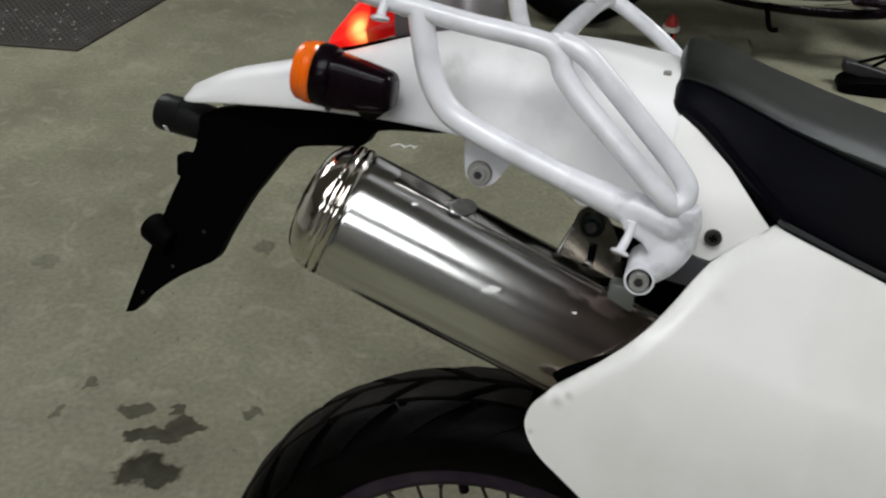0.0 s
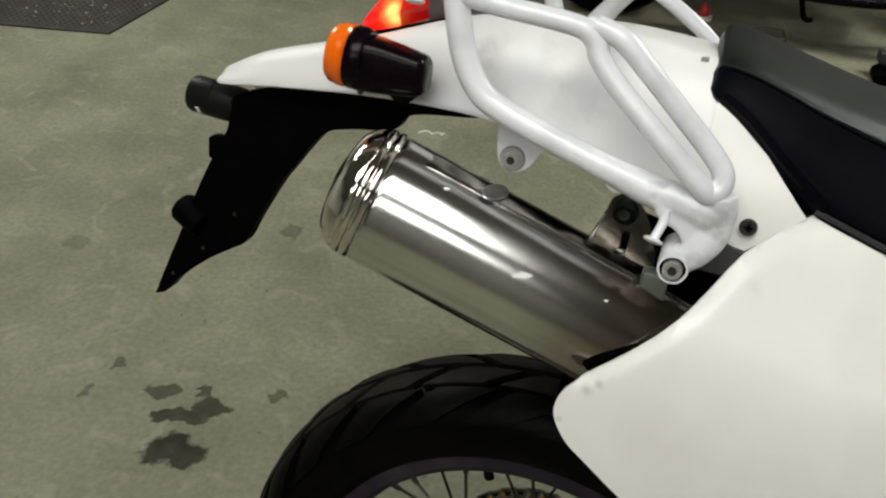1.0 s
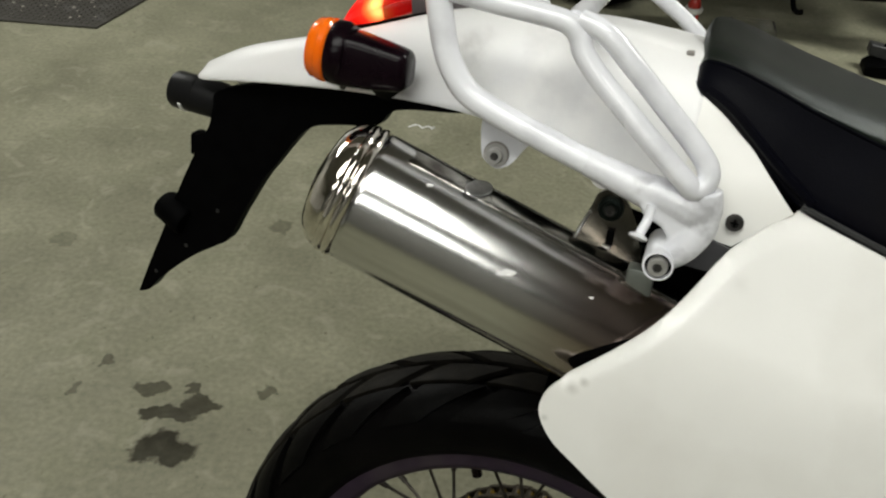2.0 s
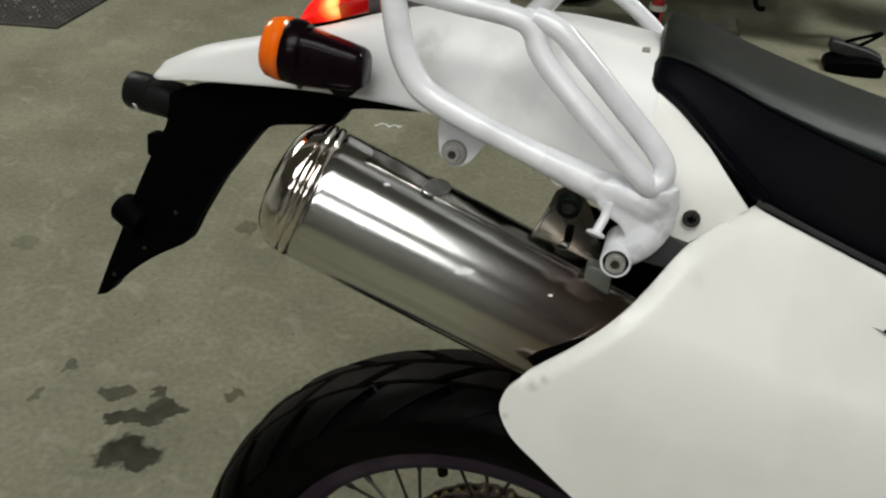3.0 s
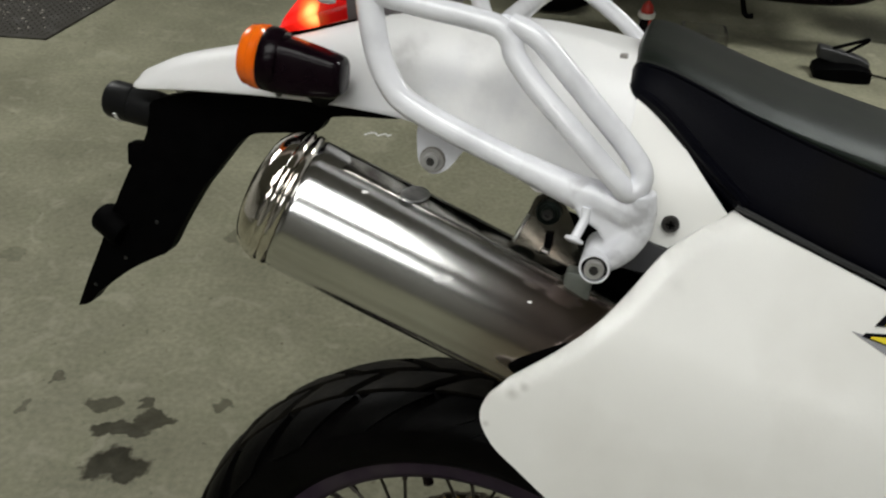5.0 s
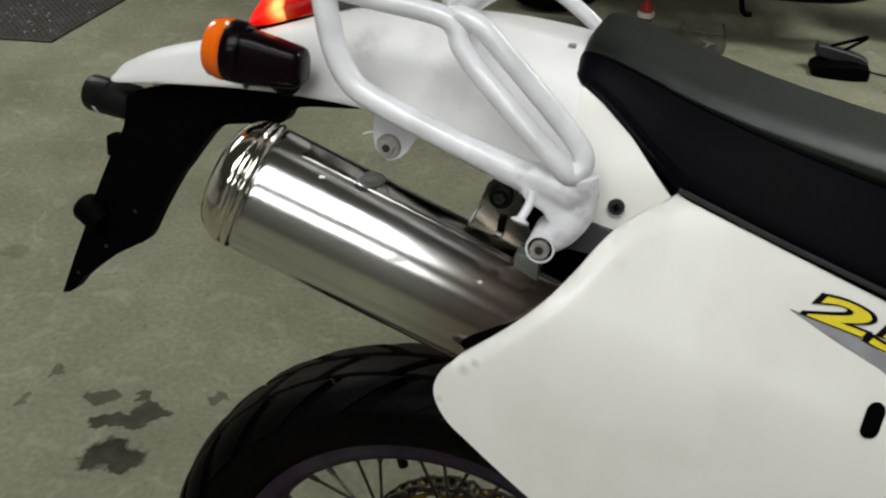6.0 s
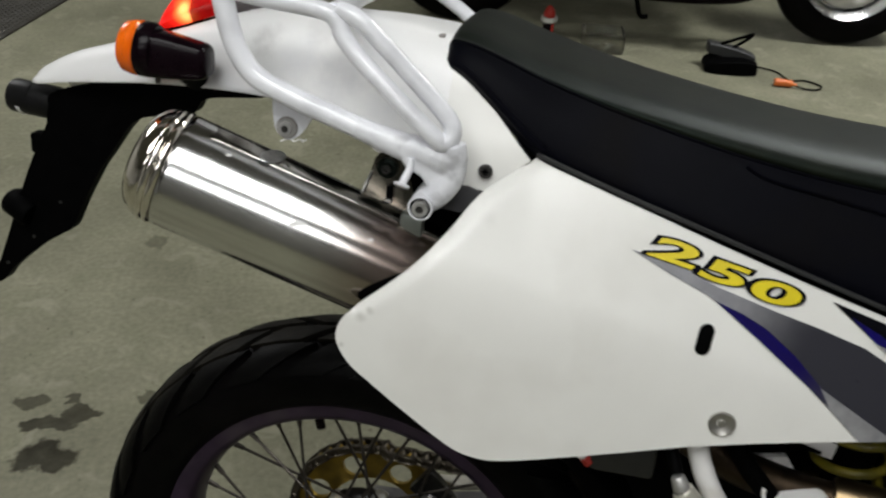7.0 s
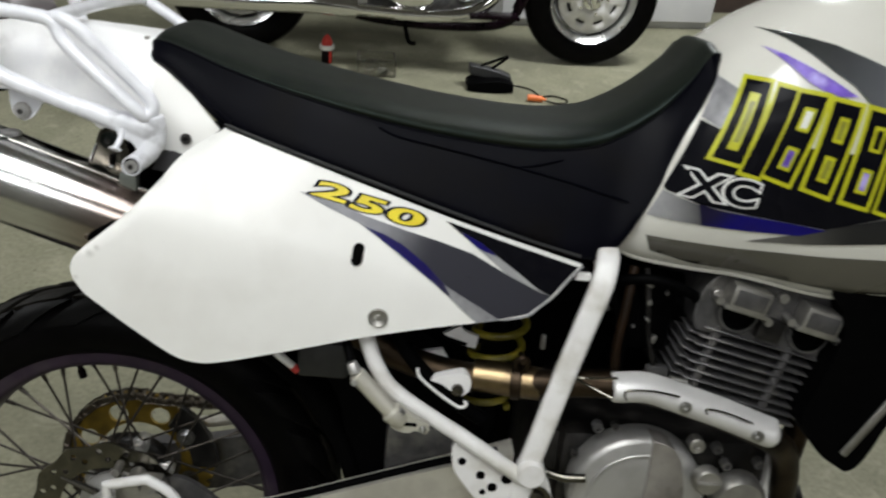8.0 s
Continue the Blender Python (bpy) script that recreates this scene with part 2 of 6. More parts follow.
M_SWING = mat("pale_swingarm_aluminium", (0.66, 0.64, 0.56), (0.58, 0.56, 0.49), rough=0.42, metal=0.55, scale=14, bump=0.08, bump_scale=150, spots=(0.48, 0.46, 0.40), spot_scale=14)
M_CLUTCH = mat("worn_silver_casting", (0.55, 0.545, 0.53), (0.46, 0.455, 0.44), rough=0.4, metal=0.7, scale=16, bump=0.1, bump_scale=200, spots=(0.38, 0.37, 0.35), spot_scale=12)
M_SHIELD = mat("silver_heat_shield", (0.74, 0.73, 0.72), (0.66, 0.65, 0.64), rough=0.46, metal=0.45, scale=30, bump=0.06)
M_PIPE = mat("heat_tinted_pipe", (0.06, 0.042, 0.027), (0.028, 0.021, 0.015), rough=0.45, metal=1.0, scale=25, bump=0.1, spots=(0.015, 0.012, 0.01), spot_scale=22)
M_SLEEVE = mat("brassy_sleeve", (0.27, 0.20, 0.11), (0.16, 0.118, 0.07), rough=0.34, metal=1.0, scale=30, bump=0.06, spots=(0.08, 0.06, 0.04), spot_scale=25)
M_GOLD = mat("gold_anodised", (0.34, 0.225, 0.035), (0.17, 0.115, 0.024), rough=0.35, metal=0.85, scale=34, spots=(0.03, 0.021, 0.011), spot_scale=13)
M_CHAIN = mat("oily_chain", (0.06, 0.05, 0.04), (0.1, 0.085, 0.06), rough=0.4, metal=0.8, scale=150)
M_PURPLE = mat("purple_anodised_rim", (0.045, 0.027, 0.055), (0.030, 0.019, 0.039), rough=0.42, metal=0.6, scale=30, spots=(0.06, 0.045, 0.064), spot_scale=14)
M_SPOKE = mat("dull_spoke", (0.05, 0.045, 0.04), (0.08, 0.07, 0.06), rough=0.5, metal=0.9, scale=80)
M_YELLOW = mat("yellow_paint", (0.24, 0.20, 0.018), (0.10, 0.085, 0.010), rough=0.4, scale=40)
M_DECAL_L = mat("lime_yellow_edge", (0.52, 0.53, 0.012), (0.44, 0.44, 0.010), rough=0.35, scale=60)
M_DECAL_O = mat("olive_fill", (0.27, 0.28, 0.035), (0.20, 0.20, 0.03), rough=0.35, scale=60)
M_DECAL_Y = mat("yellow_sticker", (0.80, 0.66, 0.01), (0.72, 0.58, 0.01), rough=0.45, scale=50)
M_DECAL_K = mat("black_sticker", (0.003, 0.003, 0.005), (0.005, 0.005, 0.007), rough=0.26, scale=50, spec=0.09)
M_DECAL_W = mat("white_sticker", (0.8, 0.8, 0.78), (0.74, 0.74, 0.72), rough=0.3, scale=50)
M_DECAL_S = mat("silver_sticker", (0.29, 0.29, 0.30), (0.20, 0.20, 0.21), rough=0.35, scale=70, spots=(0.37, 0.37, 0.37), spot_scale=9)
M_DECAL_B = mat("blue_sticker", (0.005, 0.003, 0.115), (0.010, 0.006, 0.085), rough=0.3, scale=25, spec=0.2)
M_DECAL_V = mat("violet_sticker", (0.22, 0.13, 0.62), (0.10, 0.05, 0.34), rough=0.3, scale=40, spots=(0.45, 0.38, 0.80), spot_scale=35)
M_TANK = mat("pearl_white_tank_paint", (0.70, 0.69, 0.63), (0.66, 0.65, 0.59), rough=0.2, scale=6, coat=0.6)
# tank paint darkened: shade on the lower tank put into the colour
M_TANK_SHADE = mat("shaded_tank_paint", (0.100, 0.094, 0.075), (0.074, 0.070, 0.057), rough=0.28, scale=7, coat=0.4)
M_AMBER = mat("amber_lens", (0.95, 0.165, 0.004), (0.88, 0.14, 0.003), rough=0.18, scale=60, coat=0.5)
def tail_lens():
    """Red lens lit from inside: hottest and most orange round the bulb, dimmer towards its edges."""
    m = lamp_mat("lit_red_lens", (1.0, 0.02, 0.01), 1.0, (0.55, 0.008, 0.008))
    N, L = nodes_of(m)
    p = N["Principled BSDF"]
    tex = N.new("ShaderNodeTexCoord")
    d = N.new("ShaderNodeVectorMath")
    d.operation = "DISTANCE"
    d.inputs[1].default_value = (-0.179, -0.060, 1.026)
    L.new(tex.outputs["Object"], d.inputs[0])
    r = N.new("ShaderNodeValToRGB")
    e = r.color_ramp.elements
    e[0].position, e[0].color = 0.0, (1.0, 0.72, 0.30, 1)
    e[1].position, e[1].color = 1.0, (0.45, 0.0, 0.0, 1)
    for at, c in ((0.12, (1.0, 0.50, 0.14, 1)), (0.24, (1.0, 0.15, 0.03, 1)), (0.36, (1.0, 0.022, 0.010, 1)), (0.7, (0.9, 0.008, 0.006, 1))):
        k = e.new(at)
        k.color = c
    s = N.new("ShaderNodeMath")
    s.operation = "MULTIPLY"
    s.inputs[1].default_value = 22.0
    L.new(d.outputs["Value"], s.inputs[0])
    L.new(s.outputs[0], r.inputs["Fac"])
    L.new(r.outputs["Color"], p.inputs["Emission Color"])
    f = N.new("ShaderNodeMapRange")
    f.inputs["From Min"].default_value, f.inputs["From Max"].default_value = 0.0, 0.5
    f.inputs["To Min"].default_value, f.inputs["To Max"].default_value = 3.2, 0.9
    L.new(s.outputs[0], f.inputs["Value"])
    sep = N.new("ShaderNodeSeparateXYZ")
    L.new(tex.outputs["Object"], sep.inputs[0])
    wall = N.new("ShaderNodeMapRange")
    wall.inputs["From Min"].default_value, wall.inputs["From Max"].default_value = -0.1745, -0.1730
    wall.inputs["To Min"].default_value, wall.inputs["To Max"].default_value = 1.0, 0.12
    L.new(sep.outputs["X"], wall.inputs["Value"])
    lit = N.new("ShaderNodeMath")
    lit.operation = "MULTIPLY"
    L.new(f.outputs["Result"], lit.inputs[0])
    L.new(wall.outputs["Result"], lit.inputs[1])
    L.new(lit.outputs[0], p.inputs["Emission Strength"])
    return m


def smudge_shade_spots(m, spots, colour):
    """Soft dirty traces and painted shadow: x, y, z, radius and strength of each."""
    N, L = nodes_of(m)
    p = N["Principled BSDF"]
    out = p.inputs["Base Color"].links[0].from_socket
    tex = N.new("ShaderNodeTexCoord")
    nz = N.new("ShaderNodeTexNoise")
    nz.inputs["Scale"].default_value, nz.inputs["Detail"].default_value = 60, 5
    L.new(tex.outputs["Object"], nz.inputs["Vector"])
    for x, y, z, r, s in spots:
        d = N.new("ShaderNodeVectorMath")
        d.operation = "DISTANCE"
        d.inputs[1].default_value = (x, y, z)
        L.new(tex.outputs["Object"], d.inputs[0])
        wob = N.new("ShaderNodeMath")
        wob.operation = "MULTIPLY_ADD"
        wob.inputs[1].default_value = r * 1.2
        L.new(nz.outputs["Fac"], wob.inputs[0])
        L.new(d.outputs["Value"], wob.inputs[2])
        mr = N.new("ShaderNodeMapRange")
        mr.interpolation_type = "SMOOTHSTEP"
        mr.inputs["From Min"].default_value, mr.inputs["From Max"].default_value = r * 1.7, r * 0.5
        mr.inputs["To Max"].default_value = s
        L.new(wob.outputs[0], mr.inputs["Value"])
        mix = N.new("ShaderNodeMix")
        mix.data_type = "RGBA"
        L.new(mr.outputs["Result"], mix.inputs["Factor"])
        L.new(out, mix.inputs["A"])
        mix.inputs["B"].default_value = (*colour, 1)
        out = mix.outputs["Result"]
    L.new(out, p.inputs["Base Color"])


# the spot just below the indicator puts its shadow into the colour
smudge_shade_spots(M_OVERSPRAY, [(-0.085, -0.108, 1.025, 0.022, 0.5), (-0.085, -0.112, 1.011, 0.016, 0.35), (-0.054, -0.118, 1.007, 0.006, 0.6), (-0.03, -0.105, 1.031, 0.02, 0.28), (-0.129, -0.105, 0.977, 0.012, 0.6), (0.02, -0.11, 1.03, 0.012, 0.2), (-0.006, -0.128, 0.999, 0.03, 0.18)], (0.22, 0.20, 0.19))


def fade(m, a, b, colour):
    """Printed fade: from the sticker's own colour at the point a to another colour at b."""
    N, L = nodes_of(m)
    p = N["Principled BSDF"]
    base = p.inputs["Base Color"].links[0].from_socket
    tex = N.new("ShaderNodeTexCoord")
    d = Vector((b[0] - a[0], 0, b[1] - a[1]))
    sub = N.new("ShaderNodeVectorMath")
    sub.operation = "SUBTRACT"
    sub.inputs[1].default_value = (a[0], 0, a[1])
    L.new(tex.outputs["Object"], sub.inputs[0])
    dot = N.new("ShaderNodeVectorMath")
    dot.operation = "DOT_PRODUCT"
    dot.inputs[1].default_value = d / d.length_squared
    L.new(sub.outputs[0], dot.inputs[0])
    mr = N.new("ShaderNodeMapRange")
    mr.interpolation_type = "SMOOTHSTEP"
    L.new(dot.outputs["Value"], mr.inputs["Value"])
    mix = N.new("ShaderNodeMix")
    mix.data_type = "RGBA"
    L.new(mr.outputs["Result"], mix.inputs["Factor"])
    L.new(base, mix.inputs["A"])
    mix.inputs["B"].default_value = (*colour, 1)
    L.new(mix.outputs["Result"], p.inputs["Base Color"])
    return m


M_FADE_COVER = fade(mat("grey_to_dark_sticker", (0.30, 0.30, 0.32), (0.24, 0.24, 0.26), rough=0.3, scale=60, spec=0.25), (0.345, 0.860), (0.435, 0.818), (0.034, 0.034, 0.043))
M_FADE_STRIPE = fade(mat("blue_to_grey_sticker", (0.006, 0.003, 0.092), (0.010, 0.006, 0.070), rough=0.3, scale=25, spec=0.2), (0.430, 0.806), (0.462, 0.772), (0.035, 0.033, 0.055))
M_FADE_SILVER = fade(mat("silver_to_black_sticker", (0.34, 0.34, 0.34), (0.29, 0.29, 0.30), rough=0.3, scale=70), (0.695, 0.885), (0.770, 0.905), (0.008, 0.008, 0.012))
M_FADE_BLUE = fade(mat("blue_to_black_sticker", (0.005, 0.003, 0.125), (0.010, 0.006, 0.10), rough=0.3, scale=25, spec=0.2), (0.79, 0.878), (0.765, 0.902), (0.010, 0.008, 0.03))
M_FADE_SWEEP = fade(mat("dark_to_mid_grey_sticker", (0.022, 0.024, 0.024), (0.030, 0.032, 0.032), rough=0.25, scale=40, spec=0.4), (0.84, 1.09), (0.94, 1.03), (0.10, 0.105, 0.115))
M_FADE_LOW = fade(mat("low_grey_sticker", (0.13, 0.125, 0.115), (0.10, 0.097, 0.09), rough=0.3, scale=60), (0.82, 0.868), (0.93, 0.905), (0.014, 0.014, 0.015))
smudge_shade_spots(M_WHITE, [(0.052, -0.226, 0.812, 0.007, 0.5), (0.060, -0.225, 0.818, 0.005, 0.45), (0.037, -0.23, 0.783, 0.004, 0.4), (0.150, -0.18, 0.9, 0.01, 0.12), (0.25, -0.20, 0.70, 0.02, 0.08)], (0.30, 0.285, 0.25))
smudge_shade_spots(M_OVERSPRAY, [(0.0, -0.125, 1.0, 0.036, 0.20), (-0.045, -0.12, 1.006, 0.03, 0.20), (0.045, -0.13, 0.972, 0.03, 0.18), (0.02, -0.12, 1.012, 0.02, 0.16)], (0.52, 0.53, 0.61))
M_RED = tail_lens()
M_RIM_GREY = mat("dark_grey_plastic", (0.07, 0.07, 0.075), (0.05, 0.05, 0.054), rough=0.5, scale=30)
M_HOUSING = mat("grey_lamp_housing", (0.115, 0.098, 0.100), (0.085, 0.073, 0.075), rough=0.4, scale=30, bump=0.05)
M_MAT = mat("dark_rubber_mat", (0.024, 0.021, 0.016), (0.031, 0.028, 0.022), rough=0.6, scale=9, bump=0.5, bump_scale=120, spots=(0.052, 0.049, 0.043), spot_scale=14)
M_CHROME = mat("chrome", (0.82, 0.82, 0.82), (0.76, 0.76, 0.76), rough=0.07, metal=1.0, scale=20, rough_var=0.03)
M_SATIN = mat("worn_chrome", (0.80, 0.80, 0.80), (0.72, 0.72, 0.72), rough=0.28, metal=1.0, scale=20, rough_var=0.08)
M_REDCAP = mat("red_plastic", (0.55, 0.035, 0.025), (0.45, 0.03, 0.02), rough=0.35, scale=40)
M_ORANGE = mat("orange_plastic", (0.75, 0.19, 0.04), (0.65, 0.15, 0.03), rough=0.4, scale=40)
M_CABINET = mat("pale_cabinet_paint", (0.62, 0.62, 0.62), (0.55, 0.55, 0.56), rough=0.5, scale=5, bump=0.1)
M_GRIT = mat("pale_grit", (0.34, 0.32, 0.28), (0.24, 0.22, 0.19), rough=0.8, scale=60)
M_MAROON = mat("dark_red_tank_paint", (0.05, 0.012, 0.012), (0.04, 0.01, 0.01), rough=0.2, scale=10, coat=0.5)
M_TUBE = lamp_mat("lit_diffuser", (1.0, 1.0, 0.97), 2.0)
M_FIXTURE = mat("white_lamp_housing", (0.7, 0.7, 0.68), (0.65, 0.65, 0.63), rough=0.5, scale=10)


def glass_mat(name, colour, rough=0.03):
    m = mat(name, colour, rough=rough, rough_var=0.02)
    m.node_tree.nodes["Principled BSDF"].inputs["Transmission Weight"].default_value = 1.0
    m.node_tree.nodes["Principled BSDF"].inputs["IOR"].default_value = 1.45
    return m


M_CLEAR = glass_mat("clear_plastic", (0.9, 0.9, 0.86), 0.1)

# ---- mesh helpers ----
def part(name, bm, material, parent, label="", smooth=40):
    me = bpy.data.meshes.new(name)
    bmesh.ops.recalc_face_normals(bm, faces=bm.faces)
    if smooth:
        for f in bm.faces:
            f.smooth = True
        lim = radians(smooth)
        for e in bm.edges:
            if len(e.link_faces) == 2 and e.calc_face_angle(0) > lim:
                e.smooth = False
    bm.to_mesh(me)
    bm.free()
    me.materials.append(material)
    ob = new(name, me)
    ob.parent = parent
    return tagged(ob, label)


def thing(name, label, category, m=None, group="", kind=""):
    ob = new(name)
    ob.empty_display_size = 0.1
    ob.matrix_basis = m or Matrix()
    return tagged(ob, label, category, group, kind)


def merge(*bms):
    out = bms[0]
    for b in bms[1:]:
        me = bpy.data.meshes.new("tmp")
        b.to_mesh(me)
        b.free()
        out.from_mesh(me)
        bpy.data.meshes.remove(me)
    return out


def moved(bm, m):
    bm.transform(m)
    return bm


def box(c, s, bev=0.0, seg=2):
    bm = bmesh.new()
    bmesh.ops.create_cube(bm, size=1)
    bm.transform(Matrix.LocRotScale(c, None, s))
    if bev:
        bmesh.ops.bevel(bm, geom=bm.edges[:], offset=bev, segments=seg, affect="EDGES", profile=0.6)
    return bm


def axis_matrix(p, d):
    q = Vector(d).normalized().to_track_quat("Z", "Y")
    return Matrix.LocRotScale(Vector(p), q, None)


def lathe(profile, seg=32, p=(0, 0, 0), d=(0, -1, 0), closed=False):
    """Turns a profile of (radius, height) about the axis d through p."""
    bm = bmesh.new()
    rings = []
    for r, h in profile:
        if r < 1e-5:
            rings.append([bm.verts.new((0, 0, h))] * seg)
        else:
            rings.append([bm.verts.new((r * math.cos(2 * math.pi * k / seg), r * math.sin(2 * math.pi * k / seg), h)) for k in range(seg)])
    pairs = list(zip(rings, rings[1:])) + ([(rings[-1], rings[0])] if closed else [])
    for a, b in pairs:
        for k in range(seg):
            q = [a[k], a[(k + 1) % seg], b[(k + 1) % seg], b[k]]
            q = [v for i, v in enumerate(q) if v not in q[:i]]
            if len(q) > 2:
                bm.faces.new(q)
    bm.transform(axis_matrix(p, d))
    return bm


def rod(p, q, r, r2=None, seg=16, bev=0.0):
    p, q = Vector(p), Vector(q)
    h = (q - p).length
    r2 = r if r2 is None else r2
    prof = [(0, 0), (r - bev, 0), (r, bev), (r2, h - bev), (r2 - bev, h), (0, h)] if bev else [(0, 0), (r, 0), (r2, h), (0, h)]
    return lathe(prof, seg, p, q - p)


def curve(pts, n=8, closed=False):
    """A smooth line through points; a point given twice is a sharp corner."""
    P = [Vector(p) for p in pts]
    out, N = [], len(P)
    for i in range(N if closed else N - 1):
        p1, p2 = P[i], P[(i + 1) % N]
        p0 = P[i - 1] if closed or i else p1
        p3 = P[(i + 2) % N] if closed or i + 2 < N else p2
        if (p1 - p2).length < 1e-6:
            continue
        for k in range(n):
            t = k / n
            out.append(0.5 * ((2 * p1) + (p2 - p0) * t + (2 * p0 - 5 * p1 + 4 * p2 - p3) * t * t + (3 * p1 - p0 - 3 * p2 + p3) * t ** 3))
    if not closed:
        out.append(P[-1].copy())
    return out


def tube(pts, r, seg=12, n=8, closed=False, flat=1.0, taper=None, raw=False, square=1.0):
    """A bar swept along a smooth line; flat squeezes it, square below 1 gives it flat sides."""
    line = [Vector(p) for p in pts] if raw else curve(pts, n, closed)
    bm = bmesh.new()
    N = len(line)
    tang = []
    for i in range(N):
        a = line[i - 1] if (i or closed) else line[0]
        b = line[(i + 1) % N] if (i + 1 < N or closed) else line[-1]
        tang.append((b - a).normalized())
    up = Vector((0, 1, 0)) if abs(tang[0].y) < 0.9 else Vector((1, 0, 0))
    nrm = (up - tang[0] * up.dot(tang[0])).normalized()
    rings = []
    for i, (p, t) in enumerate(zip(line, tang)):
        nrm = (nrm - t * nrm.dot(t)).normalized()
        bi = t.cross(nrm)
        rr = r if taper is None else r + (taper - r) * i / (N - 1)
        ring = [(math.cos(2 * math.pi * (k + 0.5) / seg), math.sin(2 * math.pi * (k + 0.5) / seg)) for k in range(seg)]
        rings.append([bm.verts.new(p + nrm * (rr * flat * math.copysign(abs(c) ** square, c)) + bi * (rr * math.copysign(abs(s) ** square, s))) for c, s in ring])
    for a, b in zip(rings, rings[1:] + ([rings[0]] if closed else [])):
        for k in range(seg):
            bm.faces.new((a[k], a[(k + 1) % seg], b[(k + 1) % seg], b[k]))
    if not closed:
        bm.faces.new(rings[0][::-1])
        bm.faces.new(rings[-1])
    return bm


def plate(outline, depth, thick, step=0.02, n=6, rounded=True, holes=()):
    """A sheet cut to an outline in x and z, bowed to y = depth(x, z), thickened inwards (towards +y)."""
    line = curve([(x, 0, z) for x, z in outline], n, True) if rounded else [Vector((x, 0, z)) for x, z in outline]
    bm = bmesh.new()
    bm.faces.new([bm.verts.new(v) for v in line])
    xs, zs = [v.x for v in line], [v.z for v in line]
    for lo, hi, ax in ((min(xs), max(xs), 0), (min(zs), max(zs), 2)):
        k = int((hi - lo) / step)
        for i in range(1, k + 1):
            co, no = Vector((0, 0, 0)), Vector((0, 0, 0))
            co[ax], no[ax] = lo + (hi - lo) * i / (k + 1), 1
            bmesh.ops.bisect_plane(bm, geom=bm.verts[:] + bm.edges[:] + bm.faces[:], plane_co=co, plane_no=no, dist=1e-6)
    bmesh.ops.remove_doubles(bm, verts=bm.verts, dist=1e-5)
    for v in bm.verts:
        v.co.y = depth(v.co.x, v.co.z)
    if thick:
        rim = [e for e in bm.edges if len(e.link_faces) == 1]
        front = bm.faces[:]
        ex = bmesh.ops.extrude_face_region(bm, geom=front)
        for v in ex["geom"]:
            if isinstance(v, bmesh.types.BMVert):
                v.co.y += thick
    return bm


def skin(rows, nu=5, nv=5, closed_v=False, caps=False):
    """A smooth sheet through rows of points."""
    cols = list(zip(*[curve(r, nv, closed_v) for r in rows]))
    grid = [curve(c, nu) for c in cols]
    bm = bmesh.new()
    V = [[bm.verts.new(p) for p in c] for c in grid]
    K = len(V)
    for i in range(K if closed_v else K - 1):
        a, b = V[i], V[(i + 1) % K]
        for j in range(len(a) - 1):
            bm.faces.new((a[j], a[j + 1], b[j + 1], b[j]))
    if caps:
        bm.faces.new([c[0] for c in V])
        bm.faces.new([c[-1] for c in V][::-1])
    bmesh.ops.remove_doubles(bm, verts=bm.verts, dist=1e-6)
    return bm


def shell(ob, t, off=-1):
    s = ob.modifiers.new("thickness", "SOLIDIFY")
    s.thickness, s.offset = t, off
    return ob


def soften(ob, w=0.002, seg=2, angle=40):
    b = ob.modifiers.new("rounded edges", "BEVEL")
    b.width, b.segments, b.limit_method, b.angle_limit = w, seg, "ANGLE", radians(angle)
    return ob


def project(ob, fallback=-0.15):
    """y of the mesh's near side at (x, z), found by a ray towards +y."""
    tree = BVHTree.FromPolygons([v.co for v in ob.data.vertices], [list(p.vertices) for p in ob.data.polygons])

    def y(x, z):
        hit = tree.ray_cast(Vector((x, -1.0, z)), Vector((0, 1, 0)))[0]
        return hit.y if hit else fallback
    return y


def lerp(x, table):
    if x <= table[0][0]:
        return table[0][1]
    for (a, va), (b, vb) in zip(table, table[1:]):
        if x <= b:
            return va + (vb - va) * (x - a) / (b - a)
    return table[-1][1]


def bolt(parent, p, d=(0, -1, 0), r=0.008, h=0.006, material=None, name="bolt", label="", socket=True, washer=True):
    """A socket bolt with washer."""
    prof = []
    if washer:
        prof = [(r * 1.45, 0), (r * 1.45, 0.0015), (r, 0.0015)]
    else:
        prof = [(r, 0)]
    prof += [(r, h - 0.001), (r * 0.88, h)]
    if socket:
        prof += [(r * 0.5, h), (r * 0.45, h - 0.004), (0, h - 0.004)]
    else:
        prof += [(0, h + 0.0005)]
    return part(name, lathe(prof, 24, p, d), material or M_BOLT, parent, label)

# ---- the garage ----
def slab(name, c, s, material, label, category, bev=0.0):
    ob = part(name, box(c, s, bev), material, None, label, smooth=0)
    return tagged(ob, label, category, kind="structure")


X0, X1, Y0, Y1 = -4.2, 4.8, -3.6, 4.35
slab("floor", ((X0 + X1) / 2, (Y0 + Y1) / 2, -0.05), (X1 - X0, Y1 - Y0, 0.1), M_FLOOR, "worn grey concrete garage floor with damp patches", "floor")
slab("wall_north", ((X0 + X1) / 2, Y1 + 0.06, CEIL / 2), (X1 - X0 + 0.24, 0.12, CEIL), M_WALL, "plain painted garage wall behind the parked motorcycle", "wall")
slab("wall_south", ((X0 + X1) / 2, Y0 - 0.06, CEIL / 2), (X1 - X0 + 0.24, 0.12, CEIL), M_WALL, "plain painted garage wall", "wall")
# unseen wall made pale so that the muffler and end cap reflect it brightly
slab("wall_west", (X0 - 0.06, (Y0 + Y1) / 2, CEIL / 2), (0.12, Y1 - Y0, CEIL), M_PALE, "plain painted garage wall", "wall")
